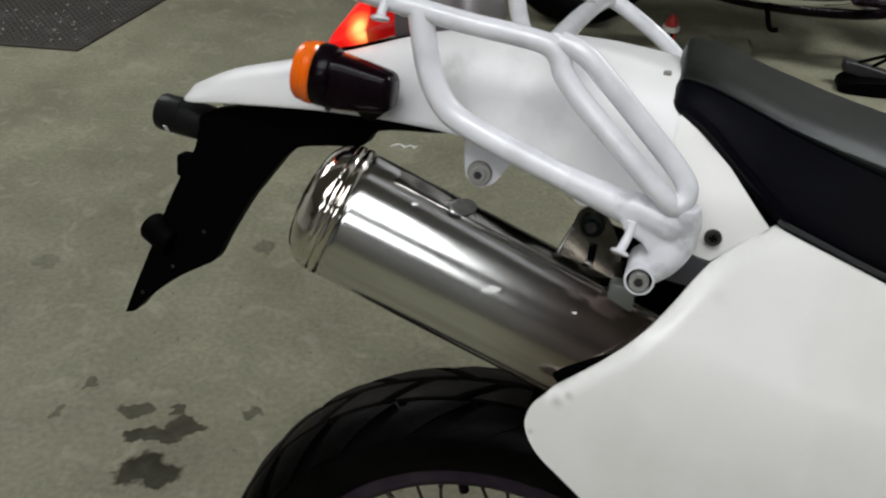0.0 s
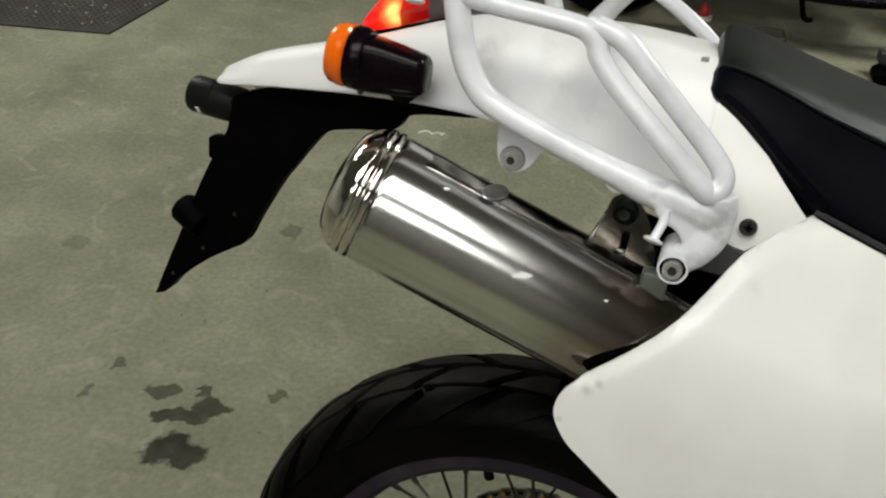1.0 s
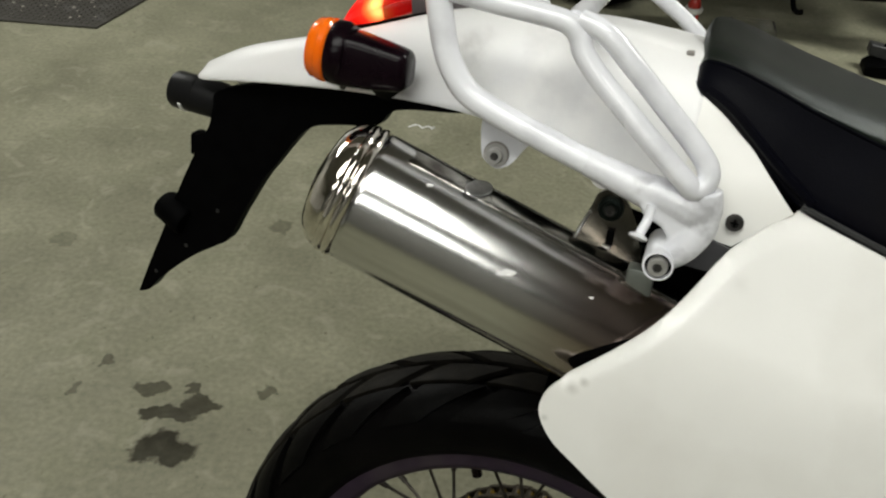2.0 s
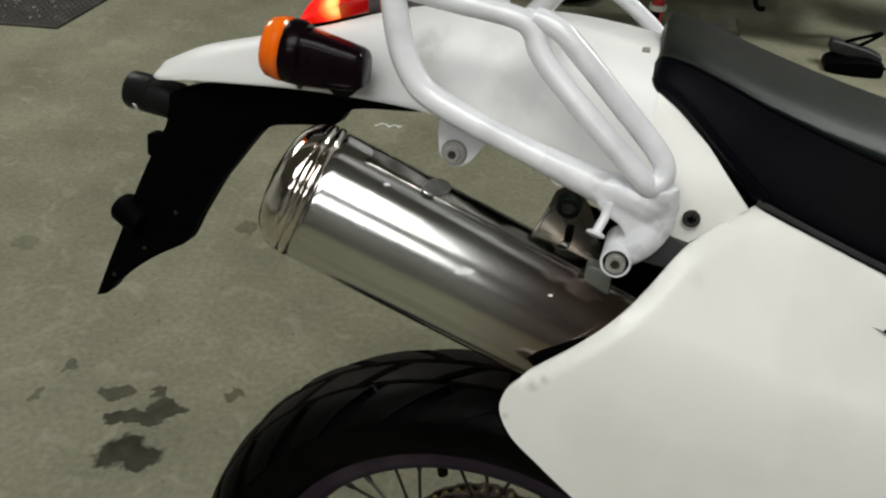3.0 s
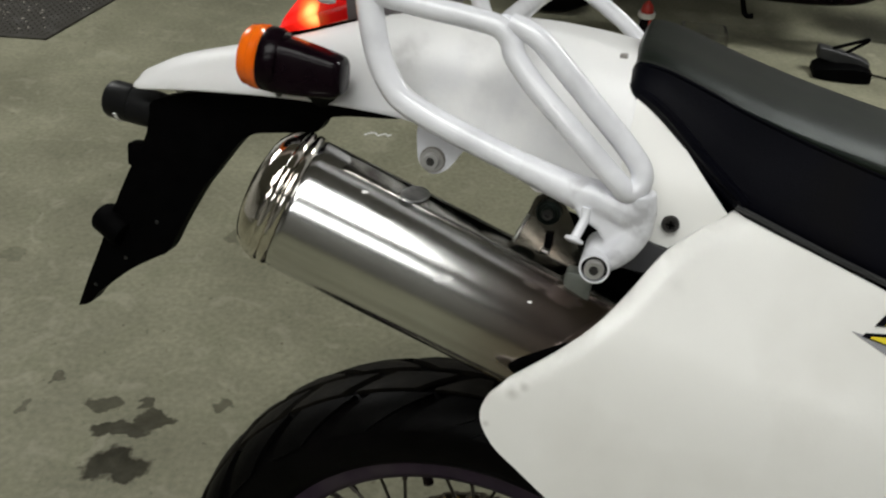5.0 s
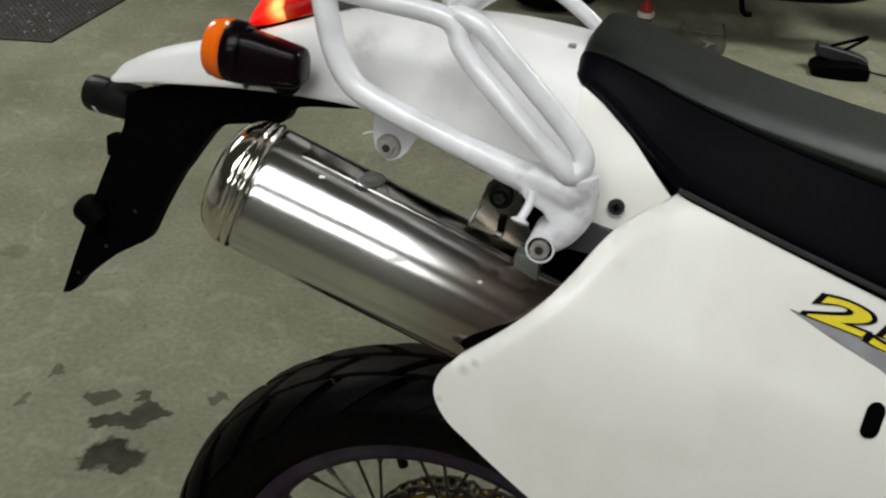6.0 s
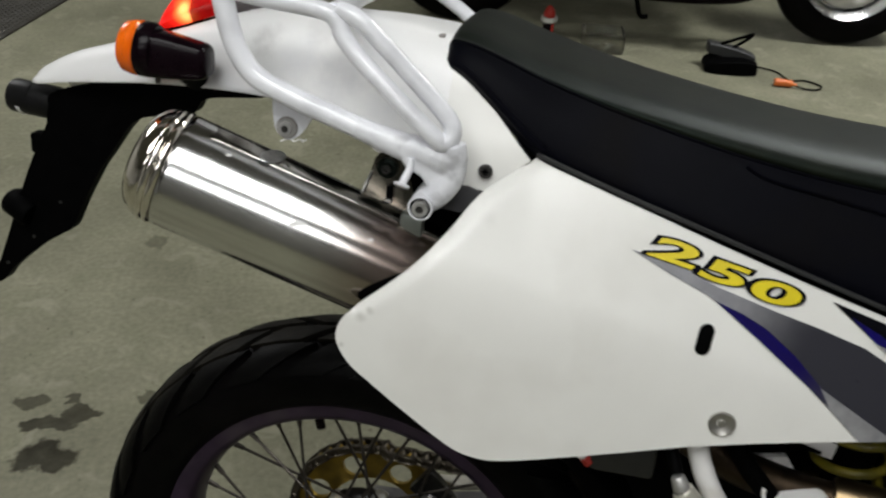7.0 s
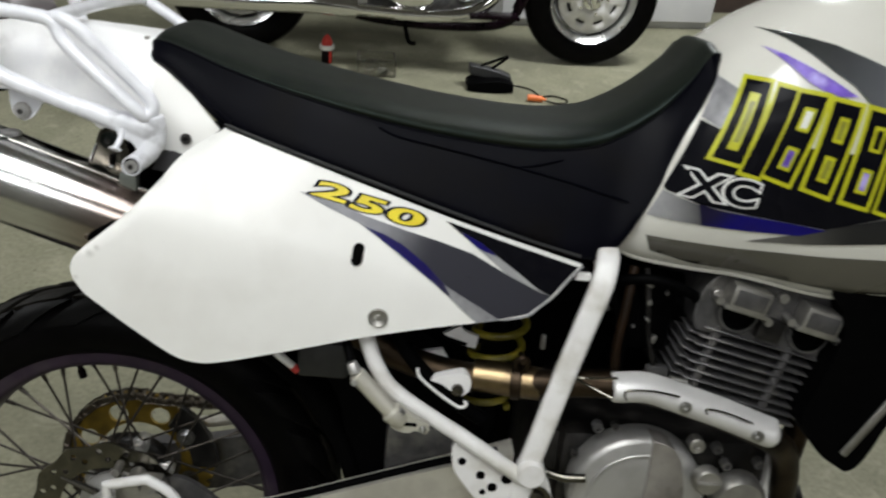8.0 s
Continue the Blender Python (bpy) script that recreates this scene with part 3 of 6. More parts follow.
slab("wall_east", (X1 + 0.06, (Y0 + Y1) / 2, CEIL / 2), (0.12, Y1 - Y0, CEIL), M_WALL, "plain painted garage wall", "wall")
slab("ceiling", ((X0 + X1) / 2, (Y0 + Y1) / 2, CEIL + 0.06), (X1 - X0 + 0.24, Y1 - Y0 + 0.24, 0.12), M_CEIL, "plain painted garage ceiling", "ceiling")

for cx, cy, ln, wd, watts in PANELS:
    fx = thing("ceiling_light", "unseen white framed light panel with a lit diffuser, added on the ceiling", "ceiling light", pose(cx, cy, CEIL - 0.002), "ceiling light panels")
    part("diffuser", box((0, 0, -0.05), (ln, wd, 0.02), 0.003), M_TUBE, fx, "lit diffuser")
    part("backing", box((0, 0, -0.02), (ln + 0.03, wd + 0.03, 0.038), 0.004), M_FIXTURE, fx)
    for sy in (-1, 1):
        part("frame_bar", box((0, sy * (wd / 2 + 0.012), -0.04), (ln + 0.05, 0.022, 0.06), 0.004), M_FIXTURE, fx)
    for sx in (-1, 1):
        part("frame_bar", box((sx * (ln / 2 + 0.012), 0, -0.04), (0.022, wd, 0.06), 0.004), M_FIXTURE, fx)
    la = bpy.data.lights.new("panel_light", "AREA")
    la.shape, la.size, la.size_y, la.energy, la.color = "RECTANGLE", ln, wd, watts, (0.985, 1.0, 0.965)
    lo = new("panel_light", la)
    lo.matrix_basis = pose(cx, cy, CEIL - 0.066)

# ---- the white trail motorcycle, leaning on its stand ----
BIKE = pose(0.079, 0.555, 0.0, -12, 0, -14.5)
bike = thing("trail_motorcycle", "white trail motorcycle with black seat leaning on the concrete floor", "motorcycle", BIKE)

# rear wheel
WX, WY, WZ, WR = 0.0055, 0.008, 0.349, 0.336
rim = part("rear_wheel", lathe([(0.222, -0.036), (0.230, -0.041), (0.243, -0.042), (0.246, -0.039), (0.240, -0.032), (0.230, -0.020), (0.222, 0), (0.230, 0.020), (0.240, 0.032), (0.246, 0.039), (0.243, 0.042), (0.230, 0.041), (0.222, 0.036),
           (0.215, 0.016), (0.213, 0), (0.215, -0.016)], 72, closed=True), M_PURPLE, bike, "purple anodised spoked wheel rim")
rim.location = (WX, WY, WZ)


def tyre_point(th, ph, lift=0.0):
    r = WR - 0.058 + (0.0455 + lift) * math.copysign(abs(math.cos(ph)) ** 0.85, math.cos(ph))
    y = (0.060 + lift) * math.copysign(abs(math.sin(ph)) ** 0.9, math.sin(ph))
    return Vector((r * math.cos(th), y, r * math.sin(th)))


bm = bmesh.new()
NT, NP = 96, 22
ring = [[bm.verts.new(tyre_point(2 * math.pi * i / NT, radians(-142 + 284 * j / NP))) for j in range(NP + 1)] for i in range(NT)]
for i in range(NT):
    for j in range(NP):
        a, b = ring[i], ring[(i + 1) % NT]
        bm.faces.new((a[j], b[j], b[j + 1], a[j + 1]))
tyre = part("tyre", bm, M_RUBBER, rim, "black trail tyre")


def block(th, w, p0, p1, slant, lift=0.0075, nu=4, nv=5, waist=0.0):
    """One tread block: a raised patch of the tyre's skin with slanted ends."""
    b = bmesh.new()
    top, bot = [], []
    for i in range(nu + 1):
        u = i / nu
        rt, rb = [], []
        for j in range(nv + 1):
            v = j / nv
            ph = p0 + (p1 - p0) * v
            t = th + slant * v + (u - 0.5) * w * (1 - waist * v)
            e = 0.0012 if (i in (0, nu) or j in (0, nv)) else 0
            rt.append(b.verts.new(tyre_point(t, ph, lift - e)))
            rb.append(b.verts.new(tyre_point(t, ph, -0.001)))
        top.append(rt), bot.append(rb)
    for i in range(nu):
        for j in range(nv):
            b.faces.new((top[i][j], top[i + 1][j], top[i + 1][j + 1], top[i][j + 1]))
    edge = [(i, 0) for i in range(nu)] + [(nu, j) for j in range(nv)] + [(nu - i, nv) for i in range(nu)] + [(0, nv - j) for j in range(nv)]
    for (i, j), (k, l) in zip(edge, edge[1:] + edge[:1]):
        b.faces.new((top[i][j], top[k][l], bot[k][l], bot[i][j]))
    return b


NB = 24
for s in (-1, 1):
    off = 0 if s < 0 else math.pi / NB
    for m, args in ((M_SHOULDER, (off, 0.205, s * radians(31), s * radians(74), 0.20, 0.0075, 4, 5, 0.28)), (M_TREAD, (off - 0.06, 0.200, s * radians(3), s * radians(26), 0.12))):
        first = None
        for k in range(NB):
            if first is None:
                o = first = part("tread_block", block(*args), m, rim)
            else:
                o = new("tread_block", first.data)
                o.parent = rim
            o.rotation_euler = (0, 2 * math.pi * k / NB, 0)
part("hub", merge(lathe([(0, -0.06), (0.028, -0.06), (0.03, -0.045), (0.048, -0.04), (0.048, -0.034), (0.03, -0.03), (0.027, 0), (0.03, 0.03), (0.05, 0.034), (0.05, 0.04), (0.034, 0.046), (0.034, 0.075), (0, 0.075)], 40)), M_CLUTCH, rim, "cast aluminium hub")
spoke_mesh = {}
for k in range(36):
    side, cross = (-1 if k % 2 else 1), (1 if (k // 2) % 2 else -1)
    key = (side, cross)
    if key not in spoke_mesh:
        hub_a = cross * radians(62)
        p = Vector((0.046 * math.sin(hub_a), side * 0.036, 0.046 * math.cos(hub_a)))
        q = Vector((0, side * 0.004, 0.215))
        o = part("spoke", merge(rod(p, q, 0.0019, seg=8), rod(q, q + (p - q).normalized() * 0.016, 0.0036, 0.003, seg=8)), M_SPOKE, rim)
        spoke_mesh[key] = o.data
    else:
        o = new("spoke", spoke_mesh[key])
        o.parent = rim
    o.rotation_euler = (0, 2 * math.pi * (k + 0.4) / 36 + radians(4), 0)
part("valve", merge(rod((0, 0, 0.216), (0, 0, 0.194), 0.0042, seg=12), rod((0, 0, 0.201), (0, 0, 0.188), 0.0060, seg=12, bev=0.001)), M_GLOSS, rim, "black capped tyre valve").rotation_euler = (0, radians(-16), 0)

# cush drive lugs between hub and sprocket
for k in range(6):
    a = 2 * math.pi * (k + 0.2) / 6
    part("drive_lug", merge(rod((0.056 * math.cos(a), 0.028, 0.056 * math.sin(a)), (0.056 * math.cos(a), 0.056, 0.056 * math.sin(a)), 0.014, 0.012, 16, 0.002), rod((0.056 * math.cos(a), 0.018, 0.056 * math.sin(a)), (0.056 * math.cos(a), 0.03, 0.056 * math.sin(a)), 0.008, seg=6)), M_CLUTCH, rim, "silver cush drive lug")
part("sprocket_carrier", lathe([(0.030, 0.030), (0.058, 0.034), (0.064, 0.040), (0.066, 0.050), (0.060, 0.052), (0.030, 0.052)], 48, (0, 0, 0), (0, 1, 0)), M_CASE, rim, "dark oily sprocket carrier")
# sprocket on the far side, with lightening holes
bm = bmesh.new()
teeth, R = 44, 0.112
outer = []
for k in range(teeth * 4):
    a = 2 * math.pi * k / (teeth * 4)
    r = R + (0.004 if k % 4 in (1, 2) else -0.004)
    outer.append((r * math.cos(a), r * math.sin(a)))
VO = [bm.verts.new((x, 0, z)) for x, z in outer]
loops = []
for k in range(8):
    a0 = 2 * math.pi * (k + 0.5) / 8
    loops.append([bm.verts.new((0.083 * math.cos(a0) + 0.015 * math.cos(t), 0, 0.083 * math.sin(a0) + 0.015 * math.sin(t))) for t in [2 * math.pi * i / 16 for i in range(16)]])
loops.append([bm.verts.new((0.064 * math.cos(t), 0, 0.064 * math.sin(t))) for t in [2 * math.pi * i / 32 for i in range(32)]])
edges = []
for lp in [VO] + loops:
    edges += [bm.edges.new((lp[i], lp[(i + 1) % len(lp)])) for i in range(len(lp))]
bmesh.ops.triangle_fill(bm, edges=edges, use_beauty=True, use_dissolve=False)
for f in list(bm.faces):
    c = f.calc_center_median()
    inside = math.hypot(c.x, c.z) < 0.064 or any((c.x - 0.083 * math.cos(2 * math.pi * (k + 0.5) / 8)) ** 2 + (c.z - 0.083 * math.sin(2 * math.pi * (k + 0.5) / 8)) ** 2 < 0.0147 ** 2 for k in range(8))
    if inside:
        bm.faces.remove(f)
ex = bmesh.ops.extrude_face_region(bm, geom=bm.faces[:])
for v in ex["geom"]:
    if isinstance(v, bmesh.types.BMVert):
        v.co.y += 0.006
spr = part("sprocket", moved(bm, Matrix.Translation((0.010, 0.055, 0.016))), M_GOLD, rim, "gold anodised rear sprocket", smooth=30)
# chain: links round the sprocket and forward to the engine
links = []
path = [(0.46 - 0.0159 * i, 0.100 + 0.0002 * i) for i in range(29)][::1] + [(R * math.cos(radians(86 + 8.2 * i)), R * math.sin(radians(86 + 8.2 * i))) for i in range(24)] + [(-0.02 + 0.0159 * i, -R + 0.0016 * i) for i in range(30)]
for i, ((xa, za), (xb, zb)) in enumerate(zip(path, path[1:])):
    w = 0.007 if i % 2 else 0.0095
    L0 = math.hypot(xb - xa, zb - za)
    for sy in (-1, 1):
        b = box((0, 0, 0), (L0 + 0.009, 0.0018, 0.011), 0.003, 1)
        ang = math.atan2(zb - za, xb - xa)
        b.transform(Matrix.Translation(((xa + xb) / 2, 0.058 + sy * w, (za + zb) / 2)) @ Matrix.Rotation(-ang, 4, "Y"))
        links.append(b)
    links.append(rod((xa, 0.058 - 0.009, za), (xa, 0.058 + 0.009, za), 0.0048, seg=8))
part("chain", merge(*links), M_CHAIN, bike, "oily dark drive chain").location = (WX + 0.010, WY, WZ + 0.016)
# dark plate added for the dark clutter over the front of the sprocket
arc = [(0.0155 + r * math.cos(radians(a)), 0.365 + r * math.sin(radians(a))) for r, span in ((0.126, range(2, 57, 9)), (0.086, range(56, 1, -9))) for a in span]
cg = soften(part("chain_guide", plate(arc, lambda x, z: 0.044, 0.012, 0.02, 1, False), M_CASE, bike, "dark plate over the front of the sprocket"), 0.002)
bolt(cg, (0.0915, 0.043, 0.4208), r=0.0095, h=0.008, material=M_BOLT, label="bright nut")
# brake disc with drilled holes, on the near side
def drilled(outer, holes, thick):
    """A flat sheet in x and z with round holes (x, z, r), thickened towards +y."""
    bm = bmesh.new()
    loops = [[bm.verts.new((x, 0, z)) for x, z in outer]]
    for hx, hz, hr in holes:
        k = 36 if hr > 0.02 else 10
        loops.append([bm.verts.new((hx + hr * math.cos(2 * math.pi * i / k), 0, hz + hr * math.sin(2 * math.pi * i / k))) for i in range(k)])
    edges = []
    for lp in loops:
        edges += [bm.edges.new((lp[i], lp[(i + 1) % len(lp)])) for i in range(len(lp))]
    bmesh.ops.triangle_fill(bm, edges=edges, use_beauty=True, use_dissolve=False)
    for f in list(bm.faces):
        c = f.calc_center_median()
        if any((c.x - hx) ** 2 + (c.z - hz) ** 2 < (hr * 0.98) ** 2 for hx, hz, hr in holes):
            bm.faces.remove(f)
    ex = bmesh.ops.extrude_face_region(bm, geom=bm.faces[:])
    for v in ex["geom"]:
        if isinstance(v, bmesh.types.BMVert):
            v.co.y += thick
    return bm


wave = [((0.110 + 0.003 * math.cos(12 * a)) * math.cos(a), (0.110 + 0.003 * math.cos(12 * a)) * math.sin(a)) for a in [2 * math.pi * i / 96 for i in range(96)]]
ports = [(r * math.cos(2 * math.pi * (i + 0.33 * j) / 16), r * math.sin(2 * math.pi * (i + 0.33 * j) / 16), 0.0045) for i in range(16) for j, r in enumerate((0.086, 0.098))]
disc = moved(drilled(wave, ports + [(0.0, 0.0, 0.072)], 0.004), Matrix.Translation((0, -0.062, 0)))
arms = [rod((0.03 * math.cos(a), -0.058, 0.03 * math.sin(a)), (0.085 * math.cos(a + 0.4), -0.06, 0.085 * math.sin(a + 0.4)), 0.006, 0.004, 8) for a in [2 * math.pi * i / 6 for i in range(6)]]
bd = part("brake_disc", disc, M_BRACKET, rim, "drilled steel brake disc")
for a in arms:
    part("disc_arm", a, M_BRACKET, rim)
part("caliper", merge(box((WX + 0.06, -0.078, WZ + 0.062), (0.05, 0.03, 0.034), 0.008), rod((WX + 0.045, -0.1, WZ + 0.07), (WX + 0.045, -0.06, WZ + 0.07), 0.012), rod((WX + 0.078, -0.098, WZ + 0.055), (WX + 0.078, -0.06, WZ + 0.055), 0.011), box((WX + 0.03, -0.07, WZ + 0.03), (0.03, 0.012, 0.06), 0.004), rod((WX + 0.02, -0.085, WZ + 0.085), (WX + 0.02, -0.06, WZ + 0.085), 0.006)), M_ALU, bike, "grey cast brake caliper")
part("caliper_bracket", plate([(0.06, 0.36), (0.07, 0.40), (0.10, 0.415), (0.13, 0.405), (0.155, 0.385), (0.17, 0.365), (0.12, 0.35)], lambda x, z: -0.058, 0.010, 0.03, 3), M_FIN, bike, "dark brake caliper bracket")
for x, z in ((0.09, 0.398), (0.128, 0.392)):
    bolt(bike.children[-1], (x, -0.059, z), r=0.006, h=0.006, material=M_BOLT)
part("caliper_guard", tube([(0.018, -0.10, 0.33), (0.018, -0.10, 0.425), (0.018, -0.10, 0.425), (0.073, -0.10, 0.438), (0.073, -0.10, 0.438), (0.112, -0.10, 0.410), (0.13, -0.10, 0.34)], 0.0072, 10, 4), M_FRAME, bike, "white painted brake guard")

# swingarm, axle; the far leg takes a darker material for its shade
for sy, drop in ((-0.105, 0.0), (0.115, 0.016)):
    b = skin([[(x, sy - w, z - h - 2 * drop), (x, sy + w, z - h - 2 * drop), (x, sy + w, z + h), (x, sy - w, z + h)] for x, z, w, h in ((0.0, 0.345, 0.012, 0.024), (0.1, 0.35, 0.014, 0.028), (0.25, 0.385, 0.015, 0.034), (0.45, 0.455, 0.016, 0.036), (0.57, 0.49, 0.02, 0.042))], 5, 1, True, True)
    part("swingarm", b, M_SWING if sy < 0 else M_FIN, bike, "aluminium swingarm leg, darkened on the far side", smooth=30)
# pale strip painted in for the light on the far leg's top edge
part("chain_slider", tube([(0.07, 0.10, 0.412), (0.13, 0.10, 0.420), (0.24, 0.10, 0.446)], 0.0095, 10, 4), M_SWING, bike, "pale strip for the lit top edge of the far swingarm leg")
part("chain_slider", tube([(0.16, -0.108, 0.392), (0.25, -0.108, 0.421), (0.45, -0.109, 0.494), (0.55, -0.109, 0.526)], 0.0055, 10, 4), M_BLACK, bike, "black strip along the swingarm")
part("axle", merge(rod((WX, -0.13, WZ), (WX, 0.14, WZ), 0.009), rod((WX, -0.138, WZ), (WX, -0.12, WZ), 0.016, seg=6)), M_BOLT, bike)


# ---- muffler ----
MU0, MUD = Vector((-0.137, -0.183, 0.9055)), Vector((1, 0.125, -0.363)).normalized()
MR = 0.0526


def along(s, r=0.0, a=0.0):
    """A point s metres along the muffler, r off its axis, a degrees up from the outer side."""
    side = Vector((0, -1, 0)) - MUD * Vector((0, -1, 0)).dot(MUD)
    side.normalize()
    up = side.cross(MUD) * -1
    if up.z < 0:
        up = -up
    return MU0 + MUD * s + side * (r * math.cos(radians(a))) + up * (r * math.sin(radians(a)))


body = lathe([(MR - 0.002, 0.0), (MR, 0.003), (MR, 0.006), (MR, 0.285), (MR, 0.29), (MR - 0.003, 0.298), (0.024, 0.33), (0.021, 0.35), (0.021, 0.37)], 64, MU0, MUD)
muf = part("muffler", body, M_STEEL, bike, "polished stainless steel exhaust muffler", smooth=50)
cap = lathe([(MR - 0.001, -0.001), (MR + 0.0009, 0.0005), (MR + 0.0014, 0.0025), (MR + 0.0008, 0.0050), (MR - 0.0008, 0.0062), (MR + 0.0004, 0.0074), (MR + 0.0008, 0.0095), (MR + 0.0002, 0.0118), (MR - 0.0012, 0.0128), (MR - 0.0010, 0.0140),
             (MR - 0.0022, 0.0180), (MR - 0.0045, 0.0220), (MR - 0.0082, 0.0260), (MR - 0.0130, 0.0292), (MR - 0.0190, 0.0313), (MR - 0.0250, 0.0320), (0.022, 0.031), (0.0205, 0.034), (0.0185, 0.034), (0.018, 0.01), (0, 0.01)], 64, MU0, -MUD)
part("end_cap", cap, M_CAP, muf, "chromed muffler end cap with rolled beads", smooth=60)
# raised strip along the top with an oval boss
rows = []
for s in (0.022, 0.027, 0.06, 0.12, 0.18, 0.25, 0.259, 0.264):
    e = -0.002 if s in (0.022, 0.264) else 0.0008
    rows.append([along(s, MR + e2, a) for a, e2 in ((69, -0.002), (71, min(e, 0.0005)), (75, e), (92, e), (96, min(e, 0.0005)), (98, -0.002))])
part("mount_strip", skin(rows, 3, 2), M_STRIP, muf, "welded strip along the muffler", smooth=35)
bp = along(0.078, MR + 0.001, 83)
bn = (along(0.078, 1, 83) - along(0.078, 0, 83)).normalized()
ov = lathe([(0.0105, 0), (0.010, 0.0009), (0.0082, 0.0011), (0.0068, 0.0002), (0, 0.0002)], 28, (0, 0, 0), (0, 0, 1))
ov.transform(axis_matrix(bp, bn) @ Matrix.Diagonal((1.5, 0.8, 1, 1)))
part("boss", ov, M_BOLT, muf, "raised oval boss")
for i, (s, a, w) in enumerate(((0.123, 26, 0.0065), (0.045, 60, 0.003), (0.185, 40, 0.002))):
    p = along(s, MR + 0.0002, a)
    n = (along(s, 1, a) - along(s, 0, a)).normalized()
    random.seed(11 + i)
    b = bmesh.new()
    b.faces.new([b.verts.new((w * (1 + 0.35 * random.uniform(-1, 1)) * math.cos(t), 0.45 * w * (1 + 0.4 * random.uniform(-1, 1)) * math.sin(t), 0.0004)) for t in [2 * math.pi * k / 14 for k in range(14)]])
    b.transform(axis_matrix(p, n))
    part("paint_fleck", b, M_DECAL_W, muf, "white paint fleck")
# dark patch on the muffler: shade of the recess under the cover
rows = []
for s, c, w in ((0.194, -15, 2), (0.198, -12, 8), (0.206, -8, 15), (0.217, -2, 22), (0.23, 2, 27), (0.265, 4, 32)):
    rows.append([along(s, MR + 0.0006 + 0.0012 * (1 - abs(v)), c + w * v) for v in (-1, -0.6, 0, 0.6, 1)])
part("rubber_pad", skin(rows, 3, 3), M_BLACK, muf, "dark patch for the shaded recess under the side cover")
# hanger bracket and rubber mount
hb = plate([(0.034, 0.918), (0.029, 0.905), (0.026, 0.894), (0.027, 0.886), (0.050, 0.884), (0.066, 0.880), (0.079, 0.876), (0.078, 0.888), (0.074, 0.900), (0.069, 0.914), (0.060, 0.927), (0.048, 0.9345), (0.038, 0.930)], lambda x, z: -0.139 - 0.25 * max(0, 0.893 - z), 0.003, 0.012, 4)
br = soften(part("muffler_bracket", hb, M_BRACKET, bike, "bent steel muffler hanger"), 0.0008)
part("rubber_mount", lathe([(0, -0.003), (0.0094, -0.003), (0.0099, 0.001), (0.0094, 0.0035), (0.0078, 0.0042), (0.0070, 0.0025), (0.0052, 0.003), (0.0048, 0.0065), (0.0042, 0.007), (0.004, 0.003), (0, 0.003)], 32, (0.049, -0.140, 0.9205)), M_VINYL_TOP, br, "dark grey rubber mount")
part("mount_bolt", lathe([(0.0042, 0.0), (0.0042, 0.0068), (0.0024, 0.0068), (0.0022, 0.004), (0, 0.004)], 20, (0.049, -0.1405, 0.9205)), M_DARKBOLT, br, "black socket bolt")
part("slot", box((0.0525, -0.1425, 0.898), (0.006, 0.002, 0.012), 0.0008), M_BLACK, br, "dark slot in the bracket")
part("slot_lip", box((0.0512, -0.1435, 0.8895), (0.007, 0.004, 0.004), 0.001), M_BOLT, br)
part("bent_lip", tube([(0.0345, -0.1405, 0.915), (0.030, -0.1415, 0.904), (0.0265, -0.1425, 0.893), (0.0275, -0.146, 0.886)], 0.0014, 8, 4), M_BOLT, br, "bright bent edge")
part("bent_lip", tube([(0.053, -0.1435, 0.884), (0.060, -0.1455, 0.8815), (0.0665, -0.146, 0.879)], 0.0012, 8, 4), M_BOLT, br, "bright bent edge")
part("clamp_post", box((0.0815, -0.172, 0.8815), (0.020, 0.016, 0.022), 0.003), M_POST, br, "grey welded block on the muffler")
part("hanger_plate", plate([(0.024, 0.952), (0.026, 0.940), (0.036, 0.930), (0.050, 0.935), (0.056, 0.946)], lambda x, z: -0.128, 0.003, 0.02, 3), M_FRAME, br, "white painted hanger tab")
# pipe from the header to the muffler
pipe = part("exhaust_pipe", tube([along(0.36), (0.29, -0.125, 0.735), (0.35, -0.12, 0.69), (0.44, -0.115, 0.648), (0.55, -0.137, 0.645), (0.68, -0.170, 0.668), (0.77, -0.180, 0.655), (0.87, -0.175, 0.618), (0.922, -0.150, 0.575), (0.945, -0.125, 0.50), (0.948, -0.105, 0.42), (0.958, -0.06, 0.395), (0.985, -0.02, 0.44), (1.01, 0.0, 0.53), (0.985, 0.0, 0.64), (0.94, 0.0, 0.68)], 0.0185, 20, 6), M_PIPE, bike, "heat-tinted brown exhaust pipe")
part("pipe_joint", rod((0.503, -0.126, 0.646), (0.590, -0.144, 0.648), 0.0215, seg=24, bev=0.002), M_SLEEVE, pipe, "brass coloured pipe joint sleeve")
part("pipe_clamp", merge(rod((0.552, -0.137, 0.647), (0.566, -0.14, 0.6475), 0.0245, seg=24, bev=0.002), tube([(0.556, -0.15, 0.668), (0.552, -0.155, 0.682), (0.560, -0.157, 0.690), (0.568, -0.155, 0.682), (0.564, -0.15, 0.668)], 0.0035, 8, 4), rod((0.560, -0.162, 0.686), (0.560, -0.14, 0.686), 0.0045, seg=10)), M_PIPE, pipe, "dark band clamp")

# ---- tail fairing ----
# the tail's far half is narrowed and lowered to fit the camera's view
T = [  # x, top z, half width of top, shoulder y, shoulder z, lower y, lower z
    (-0.348, 0.946, 0.035, 0.058, 0.943, 0.066, 0.937),
    (-0.335, 0.953, 0.046, 0.066, 0.950, 0.076, 0.939),
    (-0.300, 0.971, 0.050, 0.074, 0.967, 0.086, 0.946),
    (-0.250, 0.988, 0.056, 0.082, 0.982, 0.096, 0.954),
